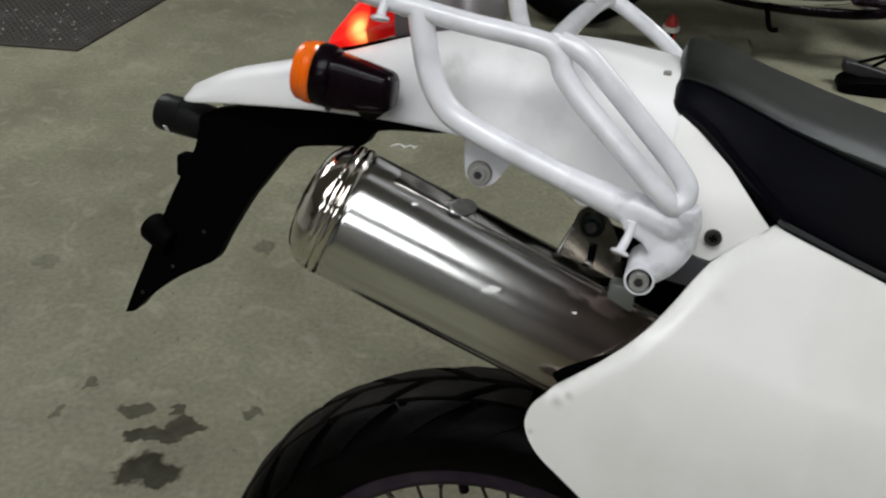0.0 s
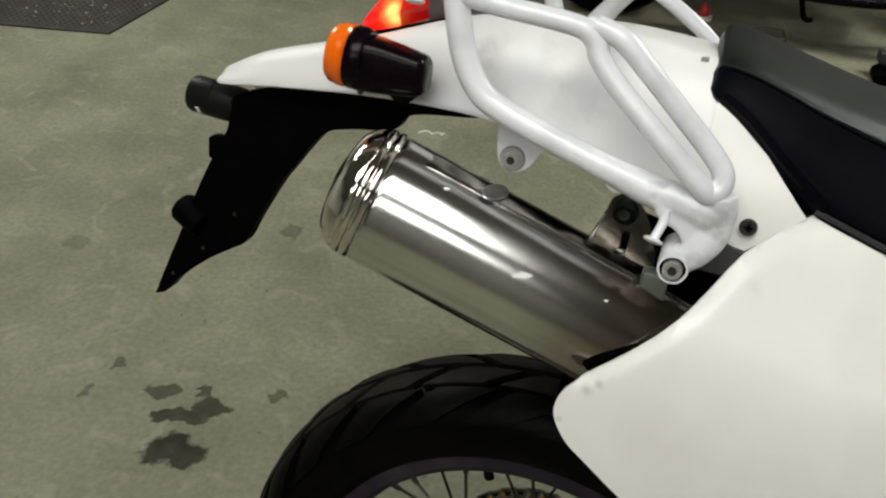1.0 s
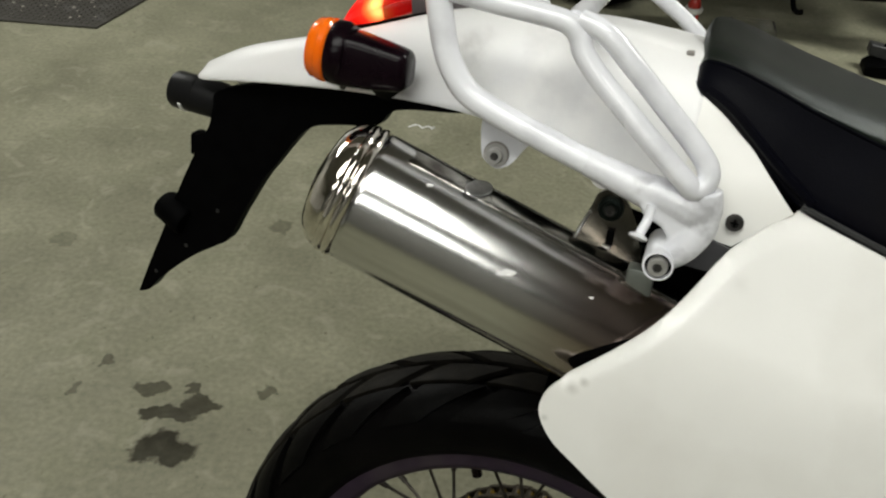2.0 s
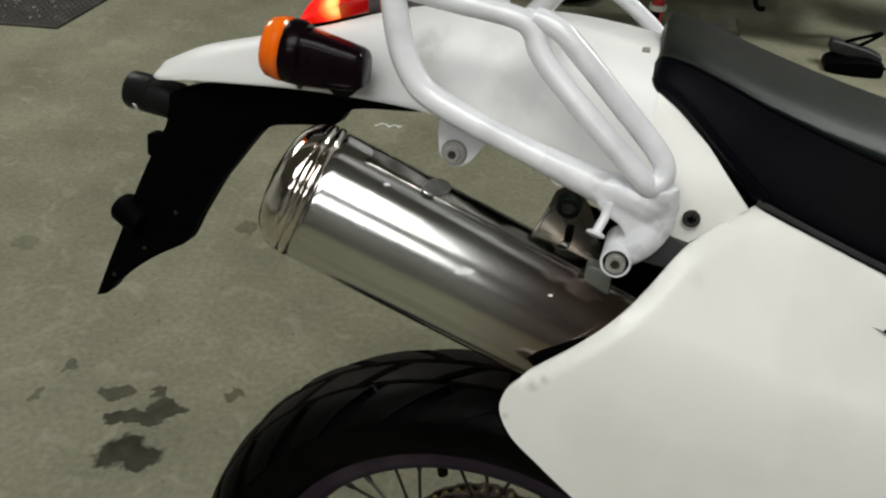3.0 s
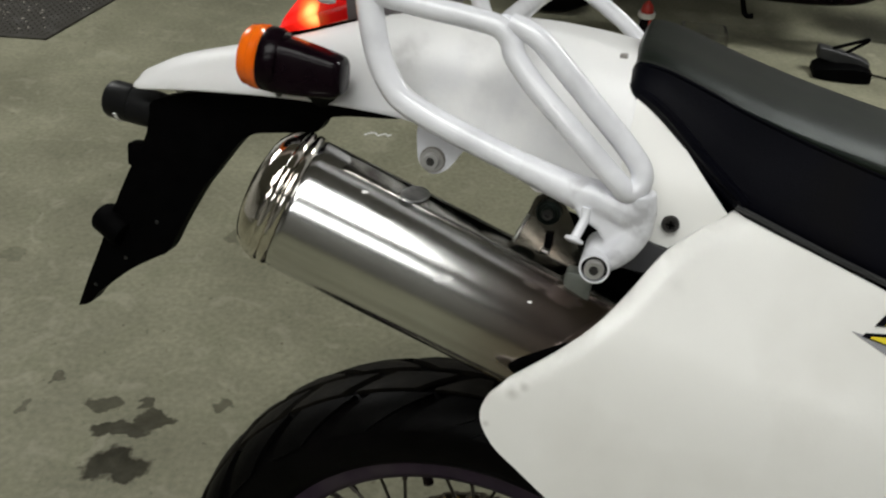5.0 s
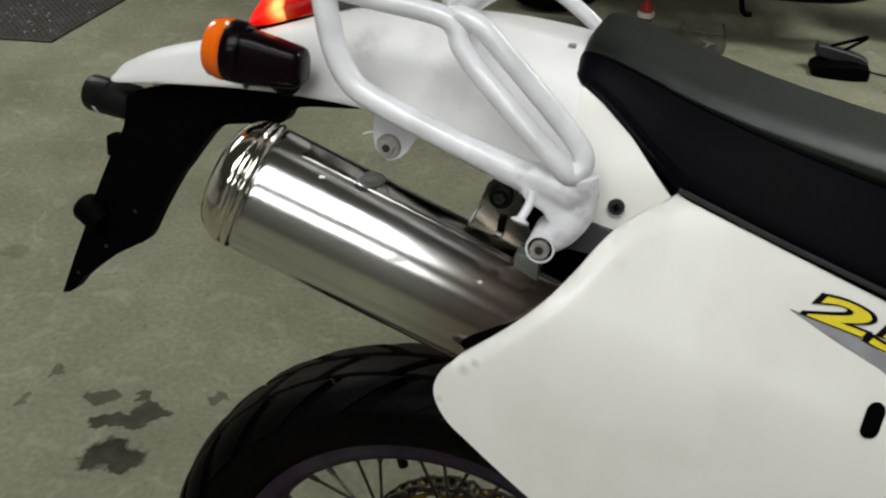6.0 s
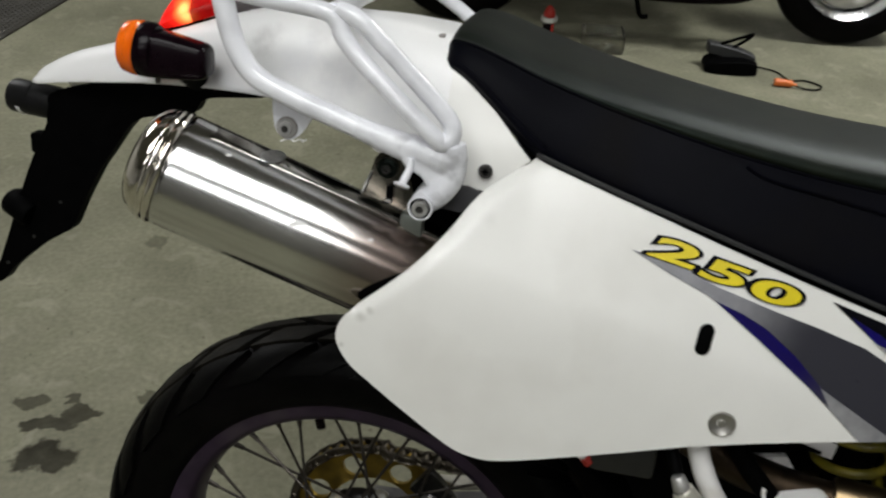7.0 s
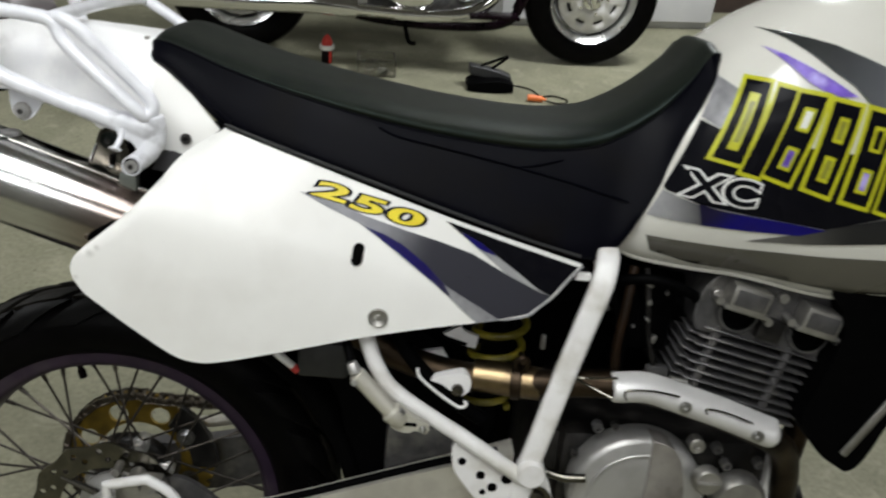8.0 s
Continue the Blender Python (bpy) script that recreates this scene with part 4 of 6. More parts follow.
    (-0.190, 1.007, 0.062, 0.088, 0.997, 0.107, 0.962),
    (-0.130, 1.030, 0.064, 0.093, 1.011, 0.115, 0.966),
    (-0.070, 1.043, 0.07, 0.098, 1.021, 0.122, 0.966),
    (0.000, 1.046, 0.078, 0.104, 1.022, 0.130, 0.956),
    (0.060, 1.041, 0.084, 0.110, 1.018, 0.136, 0.938),
    (0.100, 1.034, 0.088, 0.113, 1.012, 0.140, 0.918),
]
rows = []
for x, zt, yt, ys, zs, yl, zl in T:
    half = [(yl, zl), ((yl * 2 + ys) / 3 + 0.003, (zl * 2 + zs) / 3), ((yl + 2 * ys) / 3 + 0.003, (zl + 2 * zs) / 3), (ys, zs), ((ys + yt) / 2, (zs + zt) / 2 + 0.004), (yt, zt), (yt * 0.45, zt + 0.002)]
    far = lerp(x, [(-0.30, 0.62), (0.0, 0.66), (0.10, 0.80)])
    drop = lerp(x, [(-0.30, 0.030), (-0.20, 0.020), (-0.05, 0.014), (0.10, 0.012)])
    rows.append([(x, -y, z - (0.3 * drop if y < yt else 0)) for y, z in half] + [(x, y * far, z - drop) for y, z in half[::-1]])
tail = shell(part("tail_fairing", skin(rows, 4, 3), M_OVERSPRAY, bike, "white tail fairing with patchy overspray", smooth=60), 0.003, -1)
# side cheeks that carry the tail down to the side cover
cheek = [(0.098, 1.034), (0.112, 1.012), (0.142, 0.978), (0.176, 0.943), (0.176, 0.943), (0.158, 0.927), (0.140, 0.9105), (0.140, 0.9105), (0.118, 0.914), (0.095, 0.918), (0.095, 0.95), (0.097, 1.0)]
for s in (-1, 1):
    b = plate([(x, z) for x, z in cheek], lambda x, z: lerp(z, [(0.90, -0.1425), (0.95, -0.1365), (1.01, -0.117), (1.034, -0.096)]), 0.003, 0.015, 4)
    if s > 0:
        b.transform(Matrix.Diagonal((1, -1, 1, 1)))
    part("tail_cheek", b, M_WHITE, tail, "white tail cheek panel", smooth=60)
part("inner_plate", plate([(0.100, 0.892), (0.110, 0.912), (0.124, 0.916), (0.146, 0.909), (0.140, 0.890)], lambda x, z: -0.1495, 0.003, 0.02, 1, False), M_RIM_GREY, tail, "dark grey inner plate")
part("screw_cross", merge(box((0.138, -0.1457, 0.930), (0.0062, 0.0006, 0.0014)), box((0.138, -0.1457, 0.930), (0.0014, 0.0006, 0.0062))), M_BLACK, tail)
bolt(tail, (0.138, -0.1425, 0.930), r=0.0065, h=0.003, material=M_DARKBOLT, name="panel_screw", label="dark cross-head screw", washer=False)
part("strap_slot", box((0.081, -0.0905, 1.0355), (0.006, 0.011, 0.003), 0.001), M_NECK, tail, "small slot worn in the paint")
part("tail_tip", tube([(0.094, -0.086, 1.036), (0.101, -0.089, 1.038), (0.106, -0.092, 1.036)], 0.003, 8, 4, flat=0.5), M_WHITE, tail)
part("under_tail", skin([[(x, -y, z), (x, -y * 0.8, z - 0.02), (x, y * 0.8, z - 0.02), (x, y, z)] for x, y, z in ((-0.28, 0.07, 0.955), (-0.2, 0.085, 0.972), (-0.1, 0.092, 0.985), (0.0, 0.098, 0.985), (0.08, 0.10, 0.975))], 4, 3), M_BLACK, tail, "black under-tray")

# ---- tail light ----
tl = part("tail_light", skin([[(x, -y, z0), (x + 0.004, -y, (z0 + z1) / 2), (x + 0.01, -y * 0.9, z1), (x + 0.01, y * 0.9, z1), (x + 0.004, y, (z0 + z1) / 2), (x, y, z0)] for x, y, z0, z1 in ((-0.226, 0.040, 1.000, 1.004), (-0.214, 0.053, 1.002, 1.024), (-0.194, 0.058, 1.008, 1.052), (-0.168, 0.06, 1.018, 1.078), (-0.148, 0.06, 1.026, 1.086))], 4, 2, True, True), M_RED, bike, "lit red tail light lens", smooth=50)
part("lamp_housing", skin([[(x, -y, z0), (x, -y * 0.95, z1), (x, y * 0.95, z1), (x, y, z0)] for x, y, z0, z1 in ((-0.148, 0.061, 1.020, 1.087), (-0.125, 0.063, 1.026, 1.082), (-0.095, 0.06, 1.032, 1.07), (-0.08, 0.055, 1.035, 1.05))], 4, 2, True, True), M_HOUSING, tl, "grey tail light housing")
part("lens_gasket", tube([(-0.222, -0.056, 0.997), (-0.19, -0.063, 1.005), (-0.15, -0.066, 1.019), (-0.11, -0.067, 1.030)], 0.0055, 8, 4), M_BLACK, tl)

# ---- indicator ----
IY = -0.150
ind = part("indicator", lathe([(0, 0.0), (0.0225, 0.0), (0.0245, 0.003), (0.0245, 0.011), (0.0225, 0.015), (0, 0.0155)], 40, (-0.181, IY, 1.0035), (1, 0.05, -0.08)), M_GLOSS, bike, "black turn indicator with amber lens")
part("amber_lens", lathe([(0.0228, -0.001), (0.0246, 0.001), (0.0243, 0.006), (0.0236, 0.0065), (0.0230, 0.0115), (0.0205, 0.0145), (0.012, 0.0158), (0, 0.016)], 40, (-0.181, IY, 1.0035), (-1, -0.05, 0.08)), M_AMBER, ind, "unlit orange ribbed lens")
rows = []
for x, dy, z, w, h in ((-0.170, 0, 1.0005, 0.0190, 0.0205), (-0.160, 0.001, 1.0000, 0.0188, 0.0203), (-0.150, 0.002, 0.9990, 0.0176, 0.0192), (-0.132, 0.004, 0.9975, 0.0160, 0.0168), (-0.1215, 0.004, 0.9970, 0.0145, 0.0148), (-0.1175, 0.004, 0.9968, 0.0100, 0.0105)):
    rows.append([(x, IY + dy + w * math.copysign(abs(math.cos(a)) ** 0.45, math.cos(a)), z + h * math.copysign(abs(math.sin(a)) ** 0.45, math.sin(a))) for a in [2 * math.pi * k / 20 for k in range(20)]])
part("stalk_body", skin(rows, 3, 1, True, True), M_GLOSS, ind, smooth=50)
part("stalk", rod((-0.145, IY + 0.01, 0.99), (-0.15, -0.10, 0.975), 0.013, 0.016, 18), M_BLACK, ind)
part("dark_hole", lathe([(0.003, 0), (0.003, 0.0008), (0, 0.0008)], 14, (-0.187, -0.1085, 0.966)), M_DARKBOLT, ind, "small dark hole")

# ---- number plate hanger and mudflap ----
flap = [(-0.317, 0.933), (-0.331, 0.912), (-0.335, 0.894), (-0.350, 0.864), (-0.367, 0.826), (-0.388, 0.772), (-0.4015, 0.739), (-0.4165, 0.6995), (-0.4165, 0.6995), (-0.4035, 0.705), (-0.389, 0.723), (-0.354, 0.754), (-0.326, 0.773), (-0.313, 0.783), (-0.299, 0.812), (-0.2787, 0.850), (-0.268, 0.866), (-0.2347, 0.910), (-0.1995, 0.924), (-0.1605, 0.9335), (-0.143, 0.951), (-0.090, 0.9585), (-0.090, 0.963), (-0.2, 0.96)]
fl = soften(part("mudflap", plate(flap, lambda x, z: -0.069 - 0.028 * max(0.0, min(1.0, (x + 0.25) / 0.1)), 0.016, 0.03, 5), M_BLACK, bike, "black plastic number plate hanger and mudflap", smooth=40), 0.004, 2)
part("lamp_barrel", lathe([(0, 0.002), (0.0165, 0.0), (0.0180, 0.003), (0.0180, 0.024), (0.0174, 0.0245), (0.0174, 0.0265), (0.0182, 0.027), (0.0178, 0.05), (0.016, 0.06), (0, 0.06)], 32, (-0.3850, -0.045, 0.9160), (1, 0, -0.08)), M_BARREL, fl, "black round lamp barrel")
part("lamp_lens", tube([(-0.372, -0.045 + 0.0168 * math.cos(radians(a)), 0.9150 + 0.0168 * math.sin(radians(a))) for a in (205, 225, 245, 265, 285)], 0.0026, 8, 3), M_DECAL_W, fl, "pale lamp lens under the barrel")
part("lug", lathe([(0, 0), (0.0135, 0), (0.0155, 0.003), (0.0155, 0.030), (0.0135, 0.033), (0, 0.033)], 24, (-0.3885, -0.062, 0.8025), (1, -0.25, -0.42)), M_BLACK, fl)
part("lug", box((-0.346, -0.055, 0.8705), (0.025, 0.018, 0.022), 0.003), M_BLACK, fl)
for x, z in ((-0.395, 0.728), (-0.36, 0.765), (-0.325, 0.81)):
    part("rivet", lathe([(0.002, 0), (0.0018, 0.001), (0, 0.0015)], 10, (x, -0.0692, z)), M_DARKBOLT, fl)

# ---- luggage rack ----
RY = -0.176
rack = part("luggage_rack", tube([(-0.30, RY + 0.02, 1.095), (-0.20, RY, 1.083), (-0.115, RY, 1.070), (-0.0582, -0.178, 1.0630), (-0.0224, -0.179, 1.0602), (0.0, -0.180, 1.0570), (0.0095, -0.180, 1.0490), (0.0140, -0.181, 1.0394), (0.0280, -0.183, 1.0245), (0.0525, -0.187, 1.0045), (0.0790, -0.190, 0.9830), (0.0960, -0.190, 0.9690), (0.1040, -0.187, 0.9620), (0.1110, -0.184, 0.9670), (0.1103, -0.182, 0.9770), (0.1000, -0.181, 0.9893), (0.0757, -0.180, 1.0113), (0.0486, -0.180, 1.0355), (0.0265, -0.180, 1.0540), (0.0080, -0.178, 1.0600)], 0.0077, 16, 6), M_RACK, bike, "white painted tubular luggage rack")
part("rail", tube([(-0.30, 0.135, 1.095), (-0.20, 0.148, 1.083), (-0.115, 0.15, 1.070), (-0.05, 0.15, 1.064), (-0.004, 0.15, 1.060), (0.012, 0.15, 1.0560), (0.0280, 0.15, 1.0480), (0.0445, 0.15, 1.0385), (0.0672, 0.15, 1.0240), (0.0860, 0.148, 1.0085), (0.105, 0.14, 0.985)], 0.0077, 16, 6), M_RACK, rack)
part("rail", tube([(-0.30, RY + 0.02, 1.095), (-0.315, -0.1, 1.097), (-0.315, 0.08, 1.097), (-0.30, 0.135, 1.095)], 0.0077, 16, 6), M_RACK, rack)
for s in (1, -0.86):
    part("side_tube", tube([(-0.094, s * RY, 1.066), (-0.0908, s * RY, 1.0515), (-0.0846, s * RY, 1.0291), (-0.0768, s * RY, 1.0124), (-0.0626, s * RY, 0.9964), (-0.0341, s * RY, 0.9841), (0.009, s * RY, 0.9699), (0.0516, s * RY, 0.9571), (0.076, s * RY, 0.950), (0.098, s * (RY - 0.003), 0.944)], 0.0094, 18, 6), M_RACK, rack)
    b = merge(tube([(0.085, s * (RY + 0.002), 0.949), (0.112, s * (RY - 0.003), 0.943), (0.114, s * (RY - 0.006), 0.933), (0.106, s * (RY - 0.008), 0.919), (0.095, s * (RY - 0.006), 0.909)], 0.0112, 16, 6), tube([(0.113, s * (RY - 0.006), 0.962), (0.116, s * (RY - 0.005), 0.948), (0.114, s * (RY - 0.006), 0.933)], 0.0105, 14, 5), tube([(0.075, s * RY, 0.952), (0.095, s * (RY - 0.004), 0.950), (0.112, s * (RY - 0.005), 0.944)], 0.0125, 14, 4), tube([(0.026, s * RY, 0.9648), (0.0516, s * RY, 0.9571), (0.080, s * RY, 0.9495)], 0.0094, 18, 5, taper=0.0130))
    if s > 0:
        b = merge(b, plate([(0.068, 0.957), (0.095, 0.958), (0.116, 0.954), (0.118, 0.935), (0.110, 0.918), (0.100, 0.914), (0.095, 0.922), (0.088, 0.931), (0.074, 0.938)], lambda x, z: -0.188, 0.012, 0.02, 4))
    ft = part("foot", b, M_FOOT, rack, "welded rack foot under thick paint", smooth=180)
    rmsh = ft.modifiers.new("weld", "REMESH")
    rmsh.mode, rmsh.voxel_size, rmsh.use_smooth_shade = "VOXEL", 0.0016, True
    sm = ft.modifiers.new("rounded welds", "SMOOTH")
    sm.iterations, sm.factor = 6, 0.5
part("crossbar", tube([(0.004, -0.178, 1.058), (0.004, -0.06, 1.062), (0.005, 0.06, 1.062), (0.006, 0.15, 1.058)], 0.0077, 16, 5), M_RACK, rack)
part("boss", lathe([(0.0085, -0.03), (0.0110, -0.03), (0.0110, 0.016), (0.0105, 0.018), (0.0093, 0.018), (0.0091, 0.012), (0.0, 0.012)], 32, (0.0920, -0.182, 0.907)), M_RACK, rack, "white painted tube end")
# black ring paints in the dark of the tube end's recess
part("bolt_ring", lathe([(0.0093, 0.0), (0.0093, 0.0012), (0.006, 0.0012), (0.006, 0.0)], 32, (0.0920, -0.1942, 0.907), closed=True), M_BLACK, rack, "black ring for the shaded recess round the bolt head")
bolt(rack, (0.0920, -0.1965, 0.907), r=0.0070, h=0.006, name="bolt", washer=False, material=M_CLUTCH)
part("socket", lathe([(0.0032, 0), (0.0032, 0.0004), (0, 0.0004)], 6, (0.0920, -0.2026, 0.907)), M_DARKBOLT, rack, "dark hex socket")
tab = part("tab", plate([(-0.053, 0.977), (-0.053, 0.954), (-0.049, 0.944), (-0.041, 0.9395), (-0.034, 0.941), (-0.027, 0.947), (-0.018, 0.961), (-0.010, 0.968), (-0.03, 0.978)], lambda x, z: -0.1575, 0.005, 0.02, 4), M_RACK, rack, "white mounting tab")
part("washer", lathe([(0.0098, 0), (0.0098, 0.0012), (0.004, 0.0012)], 28, (-0.0405, -0.1578, 0.9505)), M_NECK, tab, "dull steel washer")
bolt(tab, (-0.0405, -0.159, 0.9505), r=0.0060, h=0.006, label="zinc socket bolt", material=M_CLUTCH)
part("socket", lathe([(0.0034, 0), (0.0034, 0.0004), (0, 0.0004)], 6, (-0.0405, -0.1650, 0.9505)), M_DARKBOLT, tab, "dark hex socket")
for p, q in (((0.079, -0.188, 0.946), (0.0750, -0.198, 0.9265)), ((-0.121, -0.180, 1.084), (-0.120, -0.187, 1.060))):
    d = Vector(q) - Vector(p)
    mid = (Vector(p) + Vector(q)) / 2 + Vector((0.0015, 0.0025, 0))
    part("hook", merge(tube([p, mid, q], 0.0034, 12, 4), lathe([(0.0034, -0.001), (0.0068, 0.0005), (0.0068, 0.0025), (0.004, 0.0035), (0, 0.0035)], 18, q, d)), M_RACK, rack, "white headed luggage hook")
# black box and black frame rail that fill the dark gap under the rack
part("tool_box", box((0.145, -0.05, 0.885), (0.14, 0.16, 0.07), 0.012), M_BLACK, bike, "black box filling the gap under the seat")
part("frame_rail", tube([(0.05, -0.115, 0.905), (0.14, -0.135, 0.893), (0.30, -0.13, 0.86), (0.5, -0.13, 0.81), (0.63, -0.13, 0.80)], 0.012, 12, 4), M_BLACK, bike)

# ---- side cover ----
def top_line(x):
    return 0.944 - 0.284 * (x - 0.181)


LIP = [(0.181, 0.944), (0.140, 0.917), (0.117, 0.888), (0.087, 0.8545), (0.047, 0.819)]


def cover_y(x, z):
    """The cover stands off the seat rail at its top edge and flares out round the muffler at its tail."""
    low = lerp(x, [(0.0, -0.234), (0.05, -0.228), (0.16, -0.214), (0.35, -0.185), (0.62, -0.164)])
    high = lerp(x, [(0.0, -0.150), (0.18, -0.136), (0.35, -0.150), (0.62, -0.162)])
    y = high + (low - high) * lerp(top_line(x) - z, [(0, 0), (0.03, 0.285), (0.06, 0.575), (0.077, 0.745), (0.084, 0.82), (0.090, 0.868), (0.098, 0.905), (0.110, 0.948), (0.125, 0.976), (0.145, 0.996), (0.17, 1.0), (0.20, 0.996), (0.26, 0.98)])
    # rolled lip along the edge above the muffler
    d = min(math.hypot(x - a - max(0.0, min(1.0, ((x - a) * (c - a) + (z - b) * (e - b)) / ((c - a) ** 2 + (e - b) ** 2))) * (c - a), z - b - max(0.0, min(1.0, ((x - a) * (c - a) + (z - b) * (e - b)) / ((c - a) ** 2 + (e - b) ** 2))) * (e - b)) for (a, b), (c, e) in zip(LIP, LIP[1:]))
    return y + 0.006 * max(0.0, 1 - d / 0.011) ** 2


COVER = [(0.181, 0.944), (0.181, 0.944), (0.349, 0.894), (0.468, 0.859), (0.616, 0.8205), (0.616, 0.8205), (0.586, 0.778), (0.556, 0.7515), (0.530, 0.745), (0.496, 0.739), (0.438, 0.7295), (0.377, 0.7175), (0.260, 0.692), (0.193, 0.679), (0.164, 0.679), (0.138, 0.689), (0.094, 0.722), (0.064, 0.747), (0.044, 0.765), (0.0325, 0.786), (0.0345, 0.804), (0.047, 0.819), (0.087, 0.8545), (0.117, 0.888), (0.140, 0.917)]
cover = soften(part("side_cover", plate(COVER, cover_y, 0.0035, 0.0065, 6), M_WHITE, bike, "white plastic side cover with grey and blue stripes", smooth=50), 0.0015, 2, 60)


def decal(name, outline, y, material, parent, label="", n=1, lift=0.0012, rounded=False, step=0.006):
    """A thin sticker that follows the surface y(x, z)."""
    return part(name, plate(outline, lambda x, z: y(x, z) - lift, 0.0006, step, n, rounded), material, parent, label, smooth=60)


decal("stripe", [(0.274, 0.8835), (0.310, 0.8775), (0.350, 0.861), (0.404, 0.8455), (0.440, 0.8365), (0.482, 0.824), (0.529, 0.800), (0.583, 0.7772), (0.557, 0.7538), (0.523, 0.7455), (0.495, 0.7395), (0.471, 0.760), (0.438, 0.788), (0.392, 0.822), (0.354, 0.847), (0.344, 0.853), (0.310, 0.867)], cover_y, M_FADE_COVER, cover, "dark grey swoosh sticker")
decal("stripe", [(0.352, 0.849), (0.376, 0.841), (0.397, 0.831), (0.425, 0.811), (0.451, 0.787), (0.461, 0.770), (0.438, 0.788), (0.392, 0.8215)], cover_y, M_FADE_STRIPE, cover, "deep blue stripe", lift=0.0022)
decal("stripe", [(0.431, 0.797), (0.463, 0.779), (0.523, 0.7445), (0.495, 0.7395), (0.471, 0.760), (0.445, 0.783)], cover_y, M_DECAL_S, cover, "silver fade stripe", lift=0.0018)
decal("stripe", [(0.448, 0.8605), (0.520, 0.8405), (0.611, 0.8172), (0.583, 0.7782), (0.529, 0.800), (0.489, 0.8305)], cover_y, M_DECAL_K, cover, "black wedge sticker", lift=0.0016)
decal("stripe", [(0.480, 0.8395), (0.497, 0.8335), (0.534, 0.8085), (0.575, 0.7795), (0.529, 0.8000), (0.489, 0.8305)], cover_y, M_DECAL_S, cover, "silver wedge edge", lift=0.0021)
decal("stripe", [(0.466, 0.8495), (0.492, 0.8375), (0.512, 0.823), (0.489, 0.8305)], cover_y, M_DECAL_B, cover, "blue wedge", lift=0.0026)
part("cover_edge", tube([(x, cover_y(x, z) - 0.0005, z) for x, z in ((0.617, 0.819), (0.601, 0.798), (0.586, 0.777), (0.571, 0.763), (0.556, 0.7505), (0.528, 0.744))], 0.0013, 8, 4), M_DECAL_S, cover, "thin bright cover edge")
# oval slot and rubber button
decal("slot", [(0.3465 + 0.0068 * math.cos(a) + 0.0022 * math.copysign(1, math.sin(a)) * 0.4, 0.8172 + 0.0068 * math.sin(a) + 0.0062 * math.copysign(1, math.sin(a))) for a in [2 * math.pi * (k + 0.5) / 28 for k in range(28)]], cover_y, M_BLACK, cover, "black oval slot", lift=0.0018)
bs = part("button", lathe([(0.0122, -0.001), (0.0120, 0.0010), (0.0108, 0.0013), (0.0092, 0.0002), (0.004, -0.0012), (0.0034, -0.0004), (0.0, -0.0002)], 32, (0.3755, cover_y(0.3755, 0.7405) - 0.0014, 0.7405)), M_ALU, cover, "dull aluminium cover fastener")


def lettering(text, size, m, y, material, parent, fat=0.0, lift=0.0015, name="number", label=""):
    """Built-in font, flattened to a mesh and laid on the surface y(x, z)."""
    cu = bpy.data.curves.new("text", "FONT")
    cu.body, cu.size, cu.offset, cu.resolution_u = text, size, fat, 6
    cu.space_character = 0.98
    ob = bpy.data.objects.new("text", cu)
    scene.collection.objects.link(ob)
    me = bpy.data.meshes.new_from_object(ob.evaluated_get(bpy.context.evaluated_depsgraph_get()))
    bpy.data.objects.remove(ob)
    bm = bmesh.new()
    bm.from_mesh(me)
    bpy.data.meshes.remove(me)
    bm.transform(m)
    for f in bm.faces:
        f.smooth = False
    bmesh.ops.remove_doubles(bm, verts=bm.verts, dist=1e-6)
    for v in bm.verts:
        v.co.y = y(v.co.x, v.co.z) - lift
    ex = bmesh.ops.extrude_face_region(bm, geom=bm.faces[:])
    for v in ex["geom"]:
        if isinstance(v, bmesh.types.BMVert):
            v.co.y -= 0.0005
    return part(name, bm, material, parent, label, smooth=0)


def sheared(x, z, ux, uz, vx, vz):
    """Text space (along, up) to x and z of the surface."""
    return Matrix(((ux, vx, 0, x), (0, 0, 0, 0), (uz, vz, 0, z), (0, 0, 0, 1)))


for k, ch in enumerate("250"):
    sm = sheared((0.2860, 0.3295, 0.3735)[k], (0.8825, 0.8705, 0.8597)[k], 1.80, -0.38, 0.34, 0.47)
    lettering(ch, 0.046, sm, cover_y, M_DECAL_K, cover, 0.0036, 0.0016 + 0.0003 * k, "numeral_outline")
    lettering(ch, 0.046, sm, cover_y, M_DECAL_Y, cover, 0.0012, 0.0032 + 0.0003 * k, "numeral", "yellow numeral")

# ---- seat ----
S = [  # x, bottom z, top z, half width at the crease, half width at the bottom
    (0.088, 1.016, 1.026, 0.095, 0.104), (0.094, 1.010, 1.038, 0.108, 0.116), (0.115, 0.999, 1.037, 0.116, 0.124), (0.150, 0.970, 1.027, 0.120, 0.130), (0.181, 0.946, 1.018, 0.121, 0.133), (0.25, 0.925, 1.002, 0.120, 0.139), (0.35, 0.897, 0.984, 0.118, 0.146), (0.45, 0.868, 0.971, 0.115, 0.150),
    (0.55, 0.840, 0.966, 0.112, 0.152), (0.615, 0.824, 0.974, 0.109, 0.150), (0.655, 0.833, 0.991, 0.106, 0.143), (0.695, 0.903, 1.019, 0.100, 0.138), (0.728, 0.985, 1.050, 0.093, 0.130), (0.750, 1.035, 1.077, 0.086, 0.114), (0.764, 1.056, 1.078, 0.078, 0.092)]
side, top = [], []
for x, zb, zt, wc, wb in S:
    h = zt - zb
    # the padded top rolls over the shoulder and is pinched under by the seam
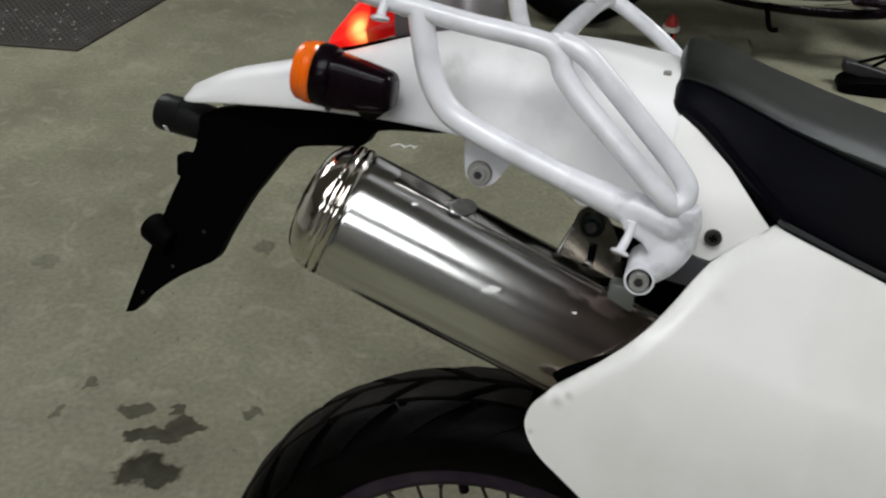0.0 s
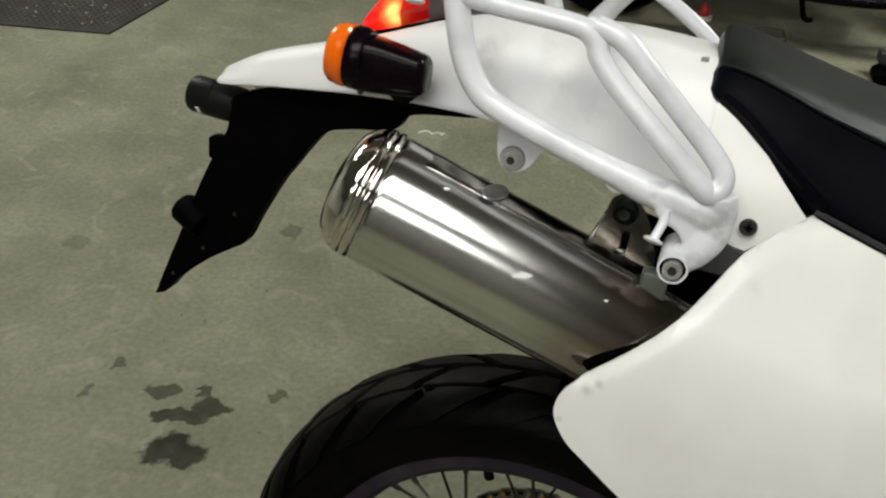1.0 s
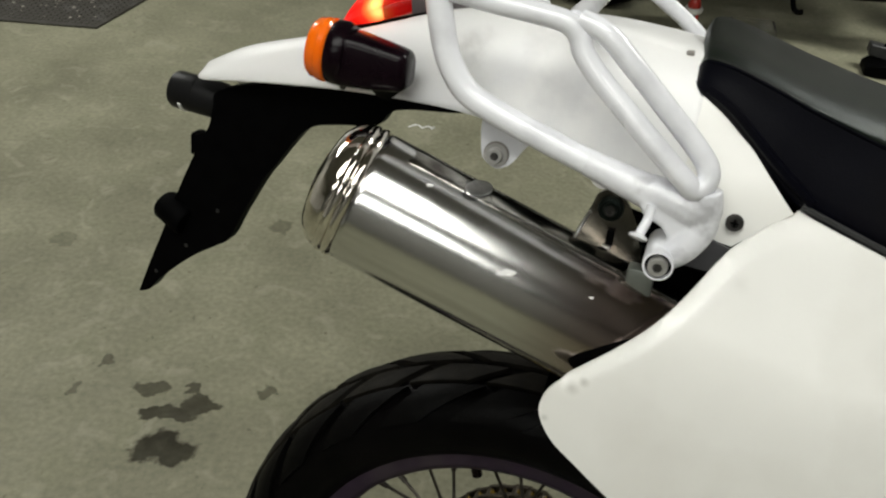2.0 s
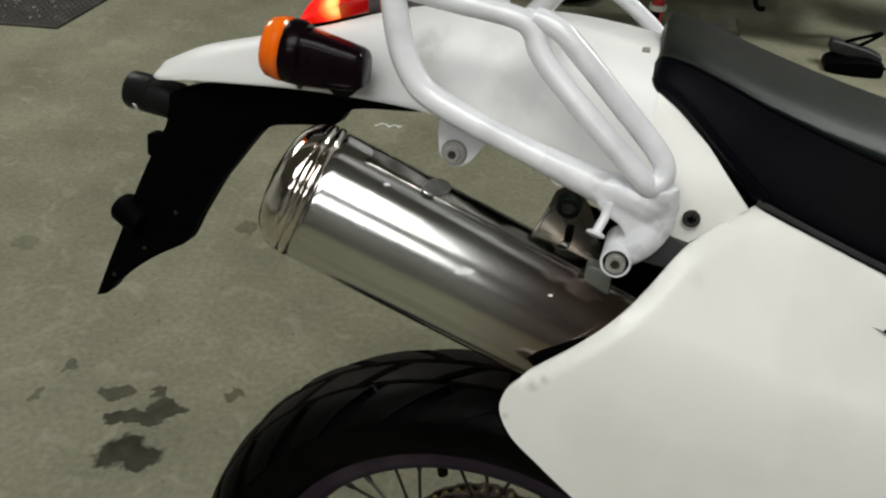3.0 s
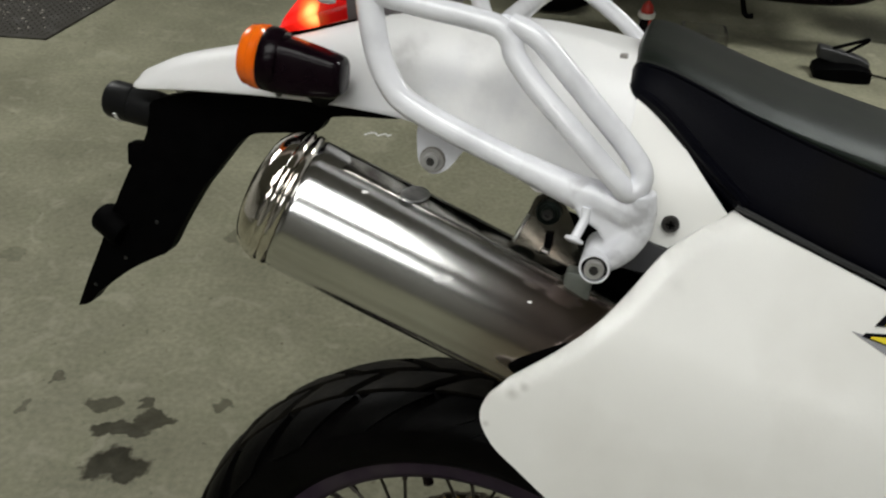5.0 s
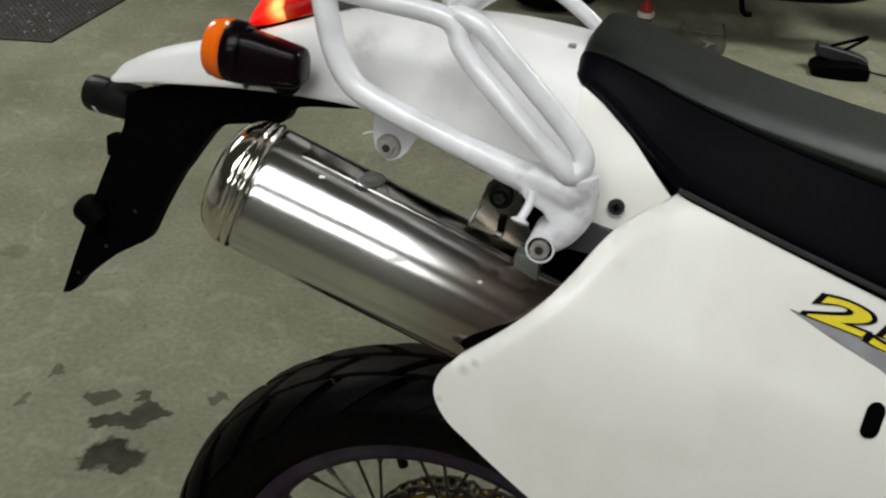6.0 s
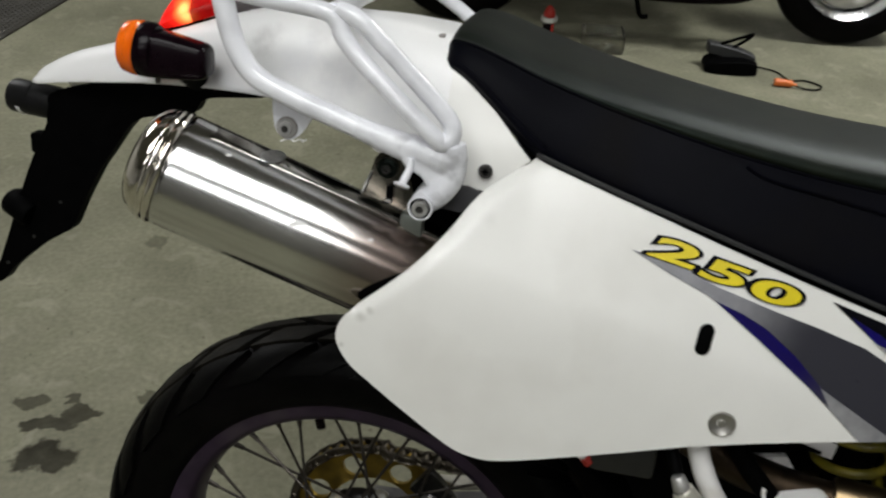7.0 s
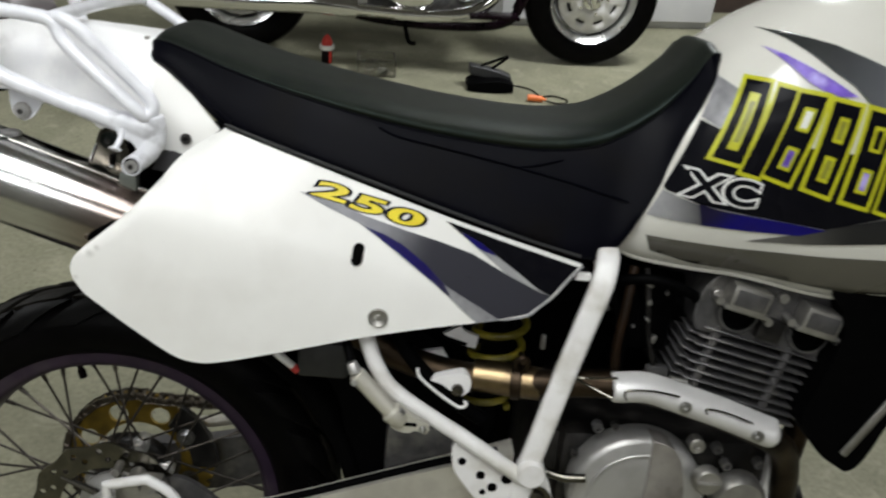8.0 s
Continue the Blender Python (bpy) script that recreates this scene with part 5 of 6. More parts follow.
    q = lerp(x, [(0.14, 0.0), (0.32, 0.75), (0.50, 1.0), (0.70, 1.0), (0.755, 0.2)])
    zp = zt - 0.002 - 0.020 * h - min(0.016, 0.22 * h) * q
    side.append([(x, -wb + 0.012, zb - 0.004), (x, -wb, zb + 0.004), (x, -wb * 0.62 - wc * 0.4, zb + h * 0.35), (x, -wb * 0.25 - wc * 0.765, zb + h * 0.66), (x, -wc - 0.002 + 0.002 * q, zp)])
    near = [(x, -wc - 0.002 + 0.002 * q, zp), (x, -wc - 0.002 - 0.0025 * q, zp + (zt - zp) * 0.36), (x, -wc + 0.005 - 0.002 * q, zt - 0.0015 - 0.003 * q), (x, -wc + 0.026, zt + 0.003)]
    top.append(near + [(x, -wc * 0.4, zt + 0.006), (x, wc * 0.4, zt + 0.006), (x, wc - 0.024, zt + 0.003), (x, wc - 0.006, zt - 0.003), (x, wc + 0.002, zp)])


def far_in(x, y):
    """Pulls the seat's far edge towards the middle along the dip, to fit the camera's view."""
    return y - (lerp(x, [(0.12, 0.0), (0.25, 0.014), (0.35, 0.018), (0.50, 0.018), (0.60, 0.026), (0.68, 0.024), (0.75, 0.008)]) if y > 0.05 else 0.0)


top = [[(x, far_in(x, y), z) for x, y, z in r] for r in top]
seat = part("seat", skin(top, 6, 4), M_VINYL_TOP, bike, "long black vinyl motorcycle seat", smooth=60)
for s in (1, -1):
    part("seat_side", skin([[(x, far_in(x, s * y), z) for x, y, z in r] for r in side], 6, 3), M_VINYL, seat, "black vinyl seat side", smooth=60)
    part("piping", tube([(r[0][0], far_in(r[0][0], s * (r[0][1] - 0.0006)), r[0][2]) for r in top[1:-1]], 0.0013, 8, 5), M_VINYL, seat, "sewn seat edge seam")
part("seat_base", skin([[(x, -wb + 0.012, zb - 0.004), (x, wb - 0.012, zb - 0.004)] for x, zb, zt, wc, wb in S], 5, 2), M_BLACK, seat)
part("rear_edge", tube([(x + 0.006, -wb - 0.0005, zb + 0.006) for x, zb, zt, wc, wb in S[1:5]], 0.0042, 8, 4), M_VINYL, seat, "rolled rear seat edge")
part("bottom_edge", tube([(x, -wb - 0.001, zb + 0.003) for x, zb, zt, wc, wb in S[4:10]], 0.0022, 8, 4), M_SKIRT, seat, "dark grey seat skirt edge")


def seat_y(x, z):
    for a, b in zip(S, S[1:]):
        if a[0] <= x <= b[0]:
            t = (x - a[0]) / (b[0] - a[0])
            zb, zt, wc, wb = [a[k] + (b[k] - a[k]) * t for k in (1, 2, 3, 4)]
            v = (z - zb) / (zt - zb)
            return -lerp(v, [(0.05, wb), (0.35, wb * 0.62 + wc * 0.4), (0.7, wb * 0.25 + wc * 0.765), (0.9, wc)])
    return -0.12


part("stitch", tube([(x, seat_y(x, z) - 0.0004, z) for x, z in ((0.36, 0.960), (0.382, 0.951), (0.448, 0.9395), (0.5265, 0.9255), (0.5986, 0.911), (0.6676, 0.895))], 0.0014, 6, 4), M_VINYL, seat, "stitched seam")
part("stitch", tube([(x, seat_y(x, z) - 0.0004, z) for x, z in ((0.5275, 0.925), (0.5507, 0.929), (0.5714, 0.934), (0.5841, 0.938))], 0.0011, 6, 4), M_VINYL, seat)

# ---- fuel tank ----
TK = [  # base x, rear rake, bottom z, top z, widest y
    (0.671, 0.38, 0.852, 1.06, 0.126), (0.678, 0.37, 0.842, 1.075, 0.139), (0.704, 0.33, 0.834, 1.10, 0.152), (0.76, 0.26, 0.829, 1.135, 0.164), (0.84, 0.19, 0.824, 1.165, 0.172), (0.94, 0.12, 0.808, 1.185, 0.177), (1.05, 0.06, 0.806, 1.195, 0.175), (1.16, 0.0, 0.830, 1.19, 0.155), (1.24, -0.05, 0.88, 1.16, 0.11), (1.27, -0.08, 0.95, 1.12, 0.06)]
rows = []
for x, k, z0, z1, w in TK:
    h = z1 - z0
    half = [(w * 0.62, z0 - 0.020), (w * 0.78, z0 - 0.004), (w * 0.955, z0 + h * 0.17), (w * 1.0, z0 + h * 0.42), (w * 0.95, z0 + h * 0.66), (w * 0.72, z0 + h * 0.88), (w * 0.42, z0 + h * 0.97), (0.0, z1)]
    rows.append([(x + k * (z - 0.852), -y, z) for y, z in half] + [(x + k * (z - 0.852), y, z) for y, z in half[-2::-1]])
tank = part("fuel_tank", skin(rows, 6, 4, False, True), M_TANK, bike, "pearl white fuel tank with black and blue stickers", smooth=60)


tank_y = project(tank)


part("tank_seam", tube([(x + k * (z0 - 0.852), -w * 0.67, z0 - 0.016) for x, k, z0, z1, w in TK[:8]], 0.0055, 10, 5), M_TANK, tank, "pale lower tank seam")
decal("sticker", [(0.704, 0.922), (0.736, 1.003), (0.757, 0.996), (0.80, 0.989), (0.90, 0.985), (0.98, 0.975), (1.05, 0.955), (1.05, 0.930), (0.969, 0.914), (0.897, 0.891), (0.854, 0.895), (0.80, 0.900), (0.749, 0.905), (0.705, 0.918)], tank_y, M_DECAL_K, tank, "black tank sticker", lift=0.0016, step=0.005)
decal("sticker", [(0.737, 1.006), (0.756, 1.053), (0.790, 1.032), (0.80, 0.989), (0.757, 0.996)], tank_y, M_DECAL_S, tank, "silver grey sticker band", lift=0.0021, step=0.005)
decal("sticker", [(0.804, 1.110), (0.828, 1.110), (0.874, 1.102), (0.906, 1.092), (0.946, 1.078), (1.0, 1.045), (1.05, 1.0), (1.05, 0.96), (0.99, 0.985), (0.94, 1.03), (0.912, 1.044), (0.894, 1.061), (0.873, 1.073), (0.848, 1.090), (0.824, 1.103)], tank_y, M_FADE_SWEEP, tank, "dark grey curved sweep", lift=0.0026, step=0.006)
decal("sticker", [(0.800, 1.092), (0.822, 1.086), (0.846, 1.076), (0.87, 1.065), (0.9, 1.049), (0.88, 1.047), (0.861, 1.052), (0.846, 1.059), (0.824, 1.076)], tank_y, M_DECAL_V, tank, "violet flame sticker", lift=0.0026, step=0.006)
decal("sticker", [(0.704, 0.917), (0.722, 0.911), (0.749, 0.9045), (0.765, 0.902), (0.760, 0.880), (0.730, 0.881), (0.690, 0.883)], tank_y, M_FADE_SILVER, tank, "silver fade sticker", lift=0.0018, step=0.005)
decal("sticker", [(0.745, 0.906), (0.770, 0.9015), (0.854, 0.8945), (0.897, 0.890), (0.868, 0.880), (0.81, 0.879), (0.753, 0.880)], tank_y, M_FADE_BLUE, tank, "deep blue sticker", lift=0.0021, step=0.01)
decal("sticker", [(0.809, 0.865), (0.850, 0.877), (0.895, 0.891), (0.97, 0.913), (1.04, 0.926), (1.04, 0.884), (0.978, 0.880), (0.88, 0.869)], tank_y, M_FADE_LOW, tank, "dark grey lower sweep", lift=0.0018, step=0.01)
# the lower tank's shade, laid on as a dark band
decal("sticker", [(0.695, 0.856), (0.80, 0.853), (0.90, 0.854), (1.0, 0.858), (1.06, 0.866), (1.06, 0.806), (0.95, 0.803), (0.85, 0.815), (0.76, 0.822), (0.705, 0.834)], tank_y, M_TANK_SHADE, tank, "lower tank band darkened for shade", lift=0.0010, step=0.01)
# large badge drawn as plain slanted shapes: black blocks with lime edges and pale, olive and violet gaps
def on_quad(q, pts):
    """Places (u, v), along and up, of a slanted four-cornered block: upper two corners, then lower two."""
    (ax, az), (bx, bz), (cx, cz), (dx, dz) = q
    return [((1 - v) * ((1 - u) * dx + u * cx) + v * ((1 - u) * ax + u * bx), (1 - v) * ((1 - u) * dz + u * cz) + v * ((1 - u) * az + u * bz)) for u, v in pts]


def oblong(u0, v0, u1, v1):
    return [(u0, v0), (u1, v0), (u1, v1), (u0, v1)]


def ring_strip(pts, e, f):
    cu, cv = sum(p[0] for p in pts) / len(pts), sum(p[1] for p in pts) / len(pts)
    return [(cu + (u - cu) * e, cv + (v - cv) * f) for u, v in pts]


SQUARE = oblong(0, 0, 1, 1)
BADGE = [  # corners of a block, its outline, gaps with their fill
    (((0.7805, 1.0570), (0.8080, 1.0560), (0.7840, 0.9570), (0.7460, 0.9630)), SQUARE, [(0.32, 0.16, 0.66, 0.84, M_DECAL_O)]),
    (((0.8135, 1.0540), (0.8350, 1.0505), (0.8060, 0.9450), (0.7810, 0.9500)), SQUARE, []),
    (((0.8350, 1.0500), (0.8690, 1.0475), (0.8410, 0.9400), (0.8060, 0.9500)), SQUARE, [(0.34, 0.58, 0.74, 0.84, M_DECAL_W), (0.34, 0.14, 0.74, 0.40, M_DECAL_V)]),
    (((0.8725, 1.0450), (0.9070, 1.0400), (0.8890, 0.9300), (0.8550, 0.9390)), SQUARE, [(0.36, 0.57, 0.70, 0.84, M_DECAL_O), (0.34, 0.14, 0.70, 0.42, M_DECAL_O)]),
    (((0.9140, 1.0395), (0.9470, 1.0340), (0.9360, 0.9210), (0.9020, 0.9280)), SQUARE, [(0.34, 0.58, 0.74, 0.84, M_DECAL_K), (0.34, 0.14, 0.74, 0.40, M_DECAL_V)]),
    (((0.9530, 1.0330), (0.9750, 1.0280), (0.9690, 0.9140), (0.9450, 0.9200)), SQUARE, []),
]
for q, outline, gaps in BADGE:
    decal("badge_edge", on_quad(q, ring_strip(outline, 1.14, 1.05)), tank_y, M_DECAL_L, tank, "lime edge of a black badge shape", lift=0.0028, step=0.005)
    decal("badge_fill", on_quad(q, ring_strip(outline, 0.86, 0.955)), tank_y, M_DECAL_K, tank, "", lift=0.0034, step=0.005)
    for u0, v0, u1, v1, m in gaps:
        o = oblong(u0, v0, u1, v1)
        decal("badge_edge", on_quad(q, o), tank_y, M_DECAL_L, tank, "", lift=0.0040, step=0.005)
        decal("badge_fill", on_quad(q, ring_strip(o, 0.52, 0.72)), tank_y, m, tank, "", lift=0.0046, step=0.005)
# small white edged marking on the black sticker
mark = sheared(0.7265, 0.9165, 1.16, -0.09, 0.06, 0.86)
lettering("XC", 0.05, mark, tank_y, M_DECAL_W, tank, 0.0042, 0.0024, "marking_edge", "white outlined marking")
lettering("XC", 0.05, mark, tank_y, M_DECAL_K, tank, 0.0012, 0.0034, "marking")

# ---- frame ----
part("frame_tube", tube([(0.652, -0.085, 0.824), (0.651, -0.127, 0.825), (0.648, -0.153, 0.818), (0.642, -0.1645, 0.792), (0.627, -0.165, 0.732), (0.607, -0.165, 0.645), (0.589, -0.164, 0.561), (0.581, -0.160, 0.52), (0.578, -0.155, 0.42)], 0.0160, 24, 5, flat=0.9, square=0.42), M_FRAME, bike, "white painted frame down tube")
part("frame_tube", tube([(0.352, -0.150, 0.74), (0.3645, -0.158, 0.698), (0.379, -0.161, 0.664), (0.399, -0.163, 0.637), (0.4434, -0.165, 0.6070), (0.4967, -0.168, 0.5760), (0.5517, -0.172, 0.5421), (0.582, -0.172, 0.522)], 0.0102, 16, 5), M_FRAME, bike, "white painted subframe tube")
part("frame_joint", lathe([(0.0185, -0.02), (0.0185, 0.004), (0.0165, 0.007), (0.0, 0.008)], 28, (0.586, -0.181, 0.538)), M_FRAME, bike, "white painted welded frame joint")
pv = soften(part("pivot_plate", plate([(0.484, 0.566), (0.502, 0.574), (0.520, 0.556), (0.542, 0.540), (0.575, 0.530), (0.602, 0.530), (0.616, 0.51), (0.620, 0.46), (0.55, 0.43), (0.525, 0.475), (0.502, 0.505), (0.486, 0.53)], lambda x, z: -0.166, 0.012, 0.03, 4), M_FRAME, bike, "white painted pivot plate with holes"), 0.002)
for x, z, r in ((0.497, 0.541, 0.0055), (0.523, 0.522, 0.006), (0.540, 0.505, 0.0065), (0.558, 0.519, 0.0075), (0.528, 0.497, 0.004)):
    part("hole", lathe([(r, 0), (r, 0.0008), (0, 0.0008)], 18, (x, -0.1662, z)), M_BLACK, pv)
part("frame_tab", box((0.621, -0.151, 0.802), (0.020, 0.008, 0.010), 0.002), M_FRAME, bike, "small white frame tab")
bolt(pv, (0.596, -0.167, 0.488), r=0.017, h=0.008, material=M_BRACKET, label="large pivot bolt")
part("rearset_peg", tube([(0.60, -0.15, 0.528), (0.63, -0.165, 0.526), (0.66, -0.17, 0.530)], 0.006, 10, 4), M_BRACKET, bike, "steel lever stub")
# rear brake cylinder and its hose
bc = part("brake_cylinder", merge(rod((0.3535, -0.185, 0.666), (0.4005, -0.187, 0.618), 0.0108, seg=20, bev=0.002), rod((0.3985, -0.187, 0.620), (0.416, -0.187, 0.604), 0.0145, 0.0125, 18, 0.003)), M_SWING, bike, "small pale cast rear brake cylinder")
part("union", merge(rod((0.347, -0.188, 0.682), (0.3535, -0.188, 0.668), 0.0066, 0.0080, 14, 0.002), rod((0.353, -0.196, 0.658), (0.353, -0.180, 0.658), 0.0046, seg=6)), M_CLUTCH, bc, "bright hose union")
part("hose", tube([(0.347, -0.185, 0.682), (0.337, -0.16, 0.71), (0.34, -0.11, 0.74)], 0.006, 10, 5), M_BLACK, bc)
yk = soften(part("yoke", plate([(0.398, 0.612), (0.411, 0.6255), (0.421, 0.6195), (0.436, 0.6110), (0.449, 0.6040), (0.4455, 0.5920), (0.432, 0.5955), (0.4226, 0.5915), (0.404, 0.5965)], lambda x, z: -0.192, 0.010, 0.02, 3), M_SWING, bc, "cast yoke at the end of the brake cylinder"), 0.002)
part("slot", box((0.424, -0.1926, 0.6045), (0.018, 0.0012, 0.0050), 0.0005), M_BLACK, yk, "dark slot in the yoke")
bolt(yk, (0.4125, -0.193, 0.621), r=0.0038, h=0.004, material=M_BOLT)
bolt(yk, (0.441, -0.193, 0.599), r=0.0034, h=0.004, material=M_BOLT)
part("brake_hose", tube([(0.395, -0.125, 0.73), (0.408, -0.13, 0.685), (0.445, -0.135, 0.642), (0.49, -0.135, 0.606), (0.52, -0.13, 0.585)], 0.010, 12, 5), M_BLACK, bike, "black rubber hose")
part("wire_bracket", tube([(0.4290, -0.168, 0.6700), (0.4321, -0.168, 0.6589), (0.4525, -0.168, 0.6412), (0.4779, -0.168, 0.6236), (0.4878, -0.168, 0.6197), (0.4939, -0.167, 0.6231), (0.4918, -0.165, 0.6279)], 0.0021, 8, 4), M_FRAME, bike, "thin white wire bracket")
lk = part("linkage", plate([(0.4475, 0.6455), (0.4552, 0.6497), (0.4708, 0.6545), (0.4897, 0.6578), (0.4985, 0.6496), (0.4984, 0.6352), (0.4895, 0.6266), (0.4779, 0.6300), (0.4624, 0.6403)], lambda x, z: -0.150, 0.02, 0.02, 4), M_FRAME, bike, "white painted shock linkage")
soften(lk, 0.003)
part("link_arm", plate([(0.4277, 0.6590), (0.4619, 0.6660), (0.4718, 0.6521), (0.4296, 0.6493)], lambda x, z: -0.10, 0.008, 0.02, 1, False), M_FRAME, lk, "pale flat link arm")
part("link_arm", plate([(0.462, 0.684), (0.472, 0.690), (0.4837, 0.6975), (0.4891, 0.6900), (0.5086, 0.6830), (0.506, 0.666), (0.492, 0.6690), (0.480, 0.676)], lambda x, z: -0.09, 0.008, 0.02, 1, False), M_FRAME, lk, "pale upper link plate")
part("link_gap", tube([(0.466, -0.0915, 0.680), (0.480, -0.0915, 0.676), (0.494, -0.0915, 0.672)], 0.0022, 6, 3), M_BLACK, lk, "dark gap between the link plates")
part("link_bolt", lathe([(0.0078, 0), (0.0078, 0.005), (0.003, 0.006), (0, 0.006)], 18, (0.4824, -0.151, 0.636)), M_BRACKET, lk, "dull steel link bolt")
part("marker", rod((0.243, -0.096, 0.643), (0.268, -0.098, 0.624), 0.0055, 0.005, 14), M_FRAME, bike, "pale plastic tube with a red tip")
part("tip", rod((0.267, -0.0978, 0.6245), (0.274, -0.099, 0.619), 0.0056, seg=14), M_REDCAP, bike.children[-1])
part("fluid_box", box((0.306, -0.088, 0.638), (0.066, 0.03, 0.05), 0.006), M_SKIRT, bike, "dark grey plastic box under the side cover")
# shock absorber
line = [(0.530 + 0.034 * math.cos(a) + 0.006 * a / 12, -0.05 + 0.034 * math.sin(a), 0.560 + 0.0165 * a / math.pi) for a in [0.35 * k for k in range(int(2 * math.pi * 4.2 / 0.35))]]
shock = part("shock_absorber", rod((0.53, -0.05, 0.50), (0.545, -0.05, 0.78), 0.022, seg=20), M_BLACK, bike, "shock absorber with yellow coil spring")
part("spring", tube([(x, y, z) for x, y, z in line], 0.0052, 10, 1, raw=True), M_YELLOW, shock, "yellow coil spring")
# grey block added for the mid-grey patch in the gap
part("swingarm_bridge", box((0.452, -0.06, 0.500), (0.110, 0.05, 0.075), 0.008), M_FIN, bike, "grey block filling the gap by the swingarm")
# airbox, inner fender and other dark masses, some added to block the view through
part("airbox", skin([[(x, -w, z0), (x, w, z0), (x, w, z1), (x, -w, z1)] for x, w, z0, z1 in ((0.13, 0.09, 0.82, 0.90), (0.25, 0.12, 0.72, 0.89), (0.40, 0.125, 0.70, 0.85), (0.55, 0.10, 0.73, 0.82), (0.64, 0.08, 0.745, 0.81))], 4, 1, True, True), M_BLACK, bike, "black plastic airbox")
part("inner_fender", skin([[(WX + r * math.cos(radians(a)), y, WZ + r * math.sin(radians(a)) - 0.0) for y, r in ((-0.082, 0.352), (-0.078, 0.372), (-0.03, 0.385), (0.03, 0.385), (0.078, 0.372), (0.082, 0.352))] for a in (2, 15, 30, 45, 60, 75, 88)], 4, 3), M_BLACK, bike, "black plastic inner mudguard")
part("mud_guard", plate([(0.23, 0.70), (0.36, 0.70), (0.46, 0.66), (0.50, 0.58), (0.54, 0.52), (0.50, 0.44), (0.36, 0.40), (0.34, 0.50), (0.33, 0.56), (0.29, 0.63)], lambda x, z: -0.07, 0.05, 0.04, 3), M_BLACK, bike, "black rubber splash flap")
# added black sheet that hides the floor behind the frame and engine
part("inner_panel", plate([(0.30, 0.88), (0.55, 0.83), (0.96, 0.83), (0.95, 0.70), (0.86, 0.42), (0.60, 0.34), (0.46, 0.36), (0.38, 0.56)], lambda x, z: 0.10, 0.01, 0.06, 3), M_BLACK, bike, "black backing panel added behind the engine")
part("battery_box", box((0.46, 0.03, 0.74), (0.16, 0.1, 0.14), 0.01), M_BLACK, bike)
# ---- engine ----
TILT = Matrix.Translation((0.88, 0, 0.66)) @ Matrix.Rotation(radians(13), 4, "Y")
eng = part("engine", moved(rod((0, 0, -0.10), (0, 0, 0.07), 0.062, seg=40), TILT), M_FIN, bike, "grey air-cooled single cylinder engine")
for k in range(9):
    z = -0.052 + 0.0125 * k
    for w, c, d in ((0.188 - 0.003 * abs(k - 5), -0.002, 0.0),):
        part("fin", moved(merge(box((c, -0.01, z), (w, 0.19, 0.0034), 0.0014, 1), box((-0.094, -0.03, z - 0.001), (0.022, 0.13, 0.0034), 0.0014, 1)), TILT), M_FIN, eng)
for x in (-0.071, 0.032):
    part("fin_post", moved(rod((x, -0.0965, -0.055), (x, -0.0965, 0.055), 0.0072, seg=12), TILT), M_FIN, eng)
hd = plate([(-0.112, 0.066), (-0.104, 0.044), (-0.09, 0.040), (-0.02, 0.046), (0.02, 0.046), (0.09, 0.046), (0.101, 0.060), (0.102, 0.092), (0.085, 0.118), (0.066, 0.134), (0.0, 0.140), (-0.06, 0.136), (-0.100, 0.120), (-0.112, 0.092)], lambda x, z: -0.10, 0.19, 0.05, 3)
head = soften(part("cylinder_head", moved(hd, TILT), M_FIN, eng, "grey cylinder head"), 0.004)
for x in (-0.062, 0.039):
    vc = part("valve_cover", moved(merge(box((x, -0.116, 0.1075), (0.052, 0.034, 0.032), 0.004), box((x + 0.002, -0.114, 0.091), (0.062, 0.036, 0.006), 0.0025), rod((x + 0.036, -0.128, 0.086), (x + 0.036, -0.09, 0.086), 0.0055), rod((x - 0.034, -0.124, 0.094), (x - 0.034, -0.09, 0.094), 0.0055)), TILT), M_ALU, head, "silver valve inspection cover")
    # front face in a darker grey than the cover's edges
    part("cover_face", moved(box((x, -0.1325, 0.1075), (0.042, 0.003, 0.022), 0.0012), TILT), M_FIN, vc, "darker face of the cover")
    part("port", moved(lathe([(0.0235, 0), (0.0235, 0.004), (0.0205, 0.004), (0.02, -0.001), (0, -0.001)], 28, (x + 0.004, -0.105, 0.081)), TILT), M_BLACK, head, "dark round recess")
    part("port_rim", moved(tube([(x + 0.004 + 0.0255 * math.cos(radians(t)), -0.105, 0.081 + 0.0255 * math.sin(radians(t))) for t in range(180, 361, 20)], 0.0035, 8, 2), TILT), M_FIN, head)
part("web", moved(box((-0.011, -0.105, 0.072), (0.034, 0.02, 0.03), 0.004), TILT), M_CASE, head)
for x, z in ((-0.012, 0.118), (-0.096, 0.098), (0.088, 0.07)):
    part("head_bolt", moved(rod((x, -0.112, z), (x, -0.095, z), 0.007, seg=12, bev=0.001), TILT), M_ALU, head)
part("crankcase", box((0.78, 0, 0.49), (0.30, 0.24, 0.16), 0.03), M_CASE, eng, "dark oily crankcase")
part("sump", box((0.88, 0, 0.42), (0.24, 0.22, 0.14), 0.03), M_CASE, eng)
part("gearbox_case", box((0.66, 0, 0.47), (0.14, 0.2, 0.18), 0.03), M_CASE, eng)
clutch = part("clutch_cover", lathe([(0.091, -0.02), (0.092, 0.012), (0.0905, 0.017), (0.087, 0.0205), (0.083, 0.022), (0.03, 0.025), (0, 0.025)], 64, (0.735, -0.140, 0.497)), M_CLUTCH, eng, "worn silver clutch cover")
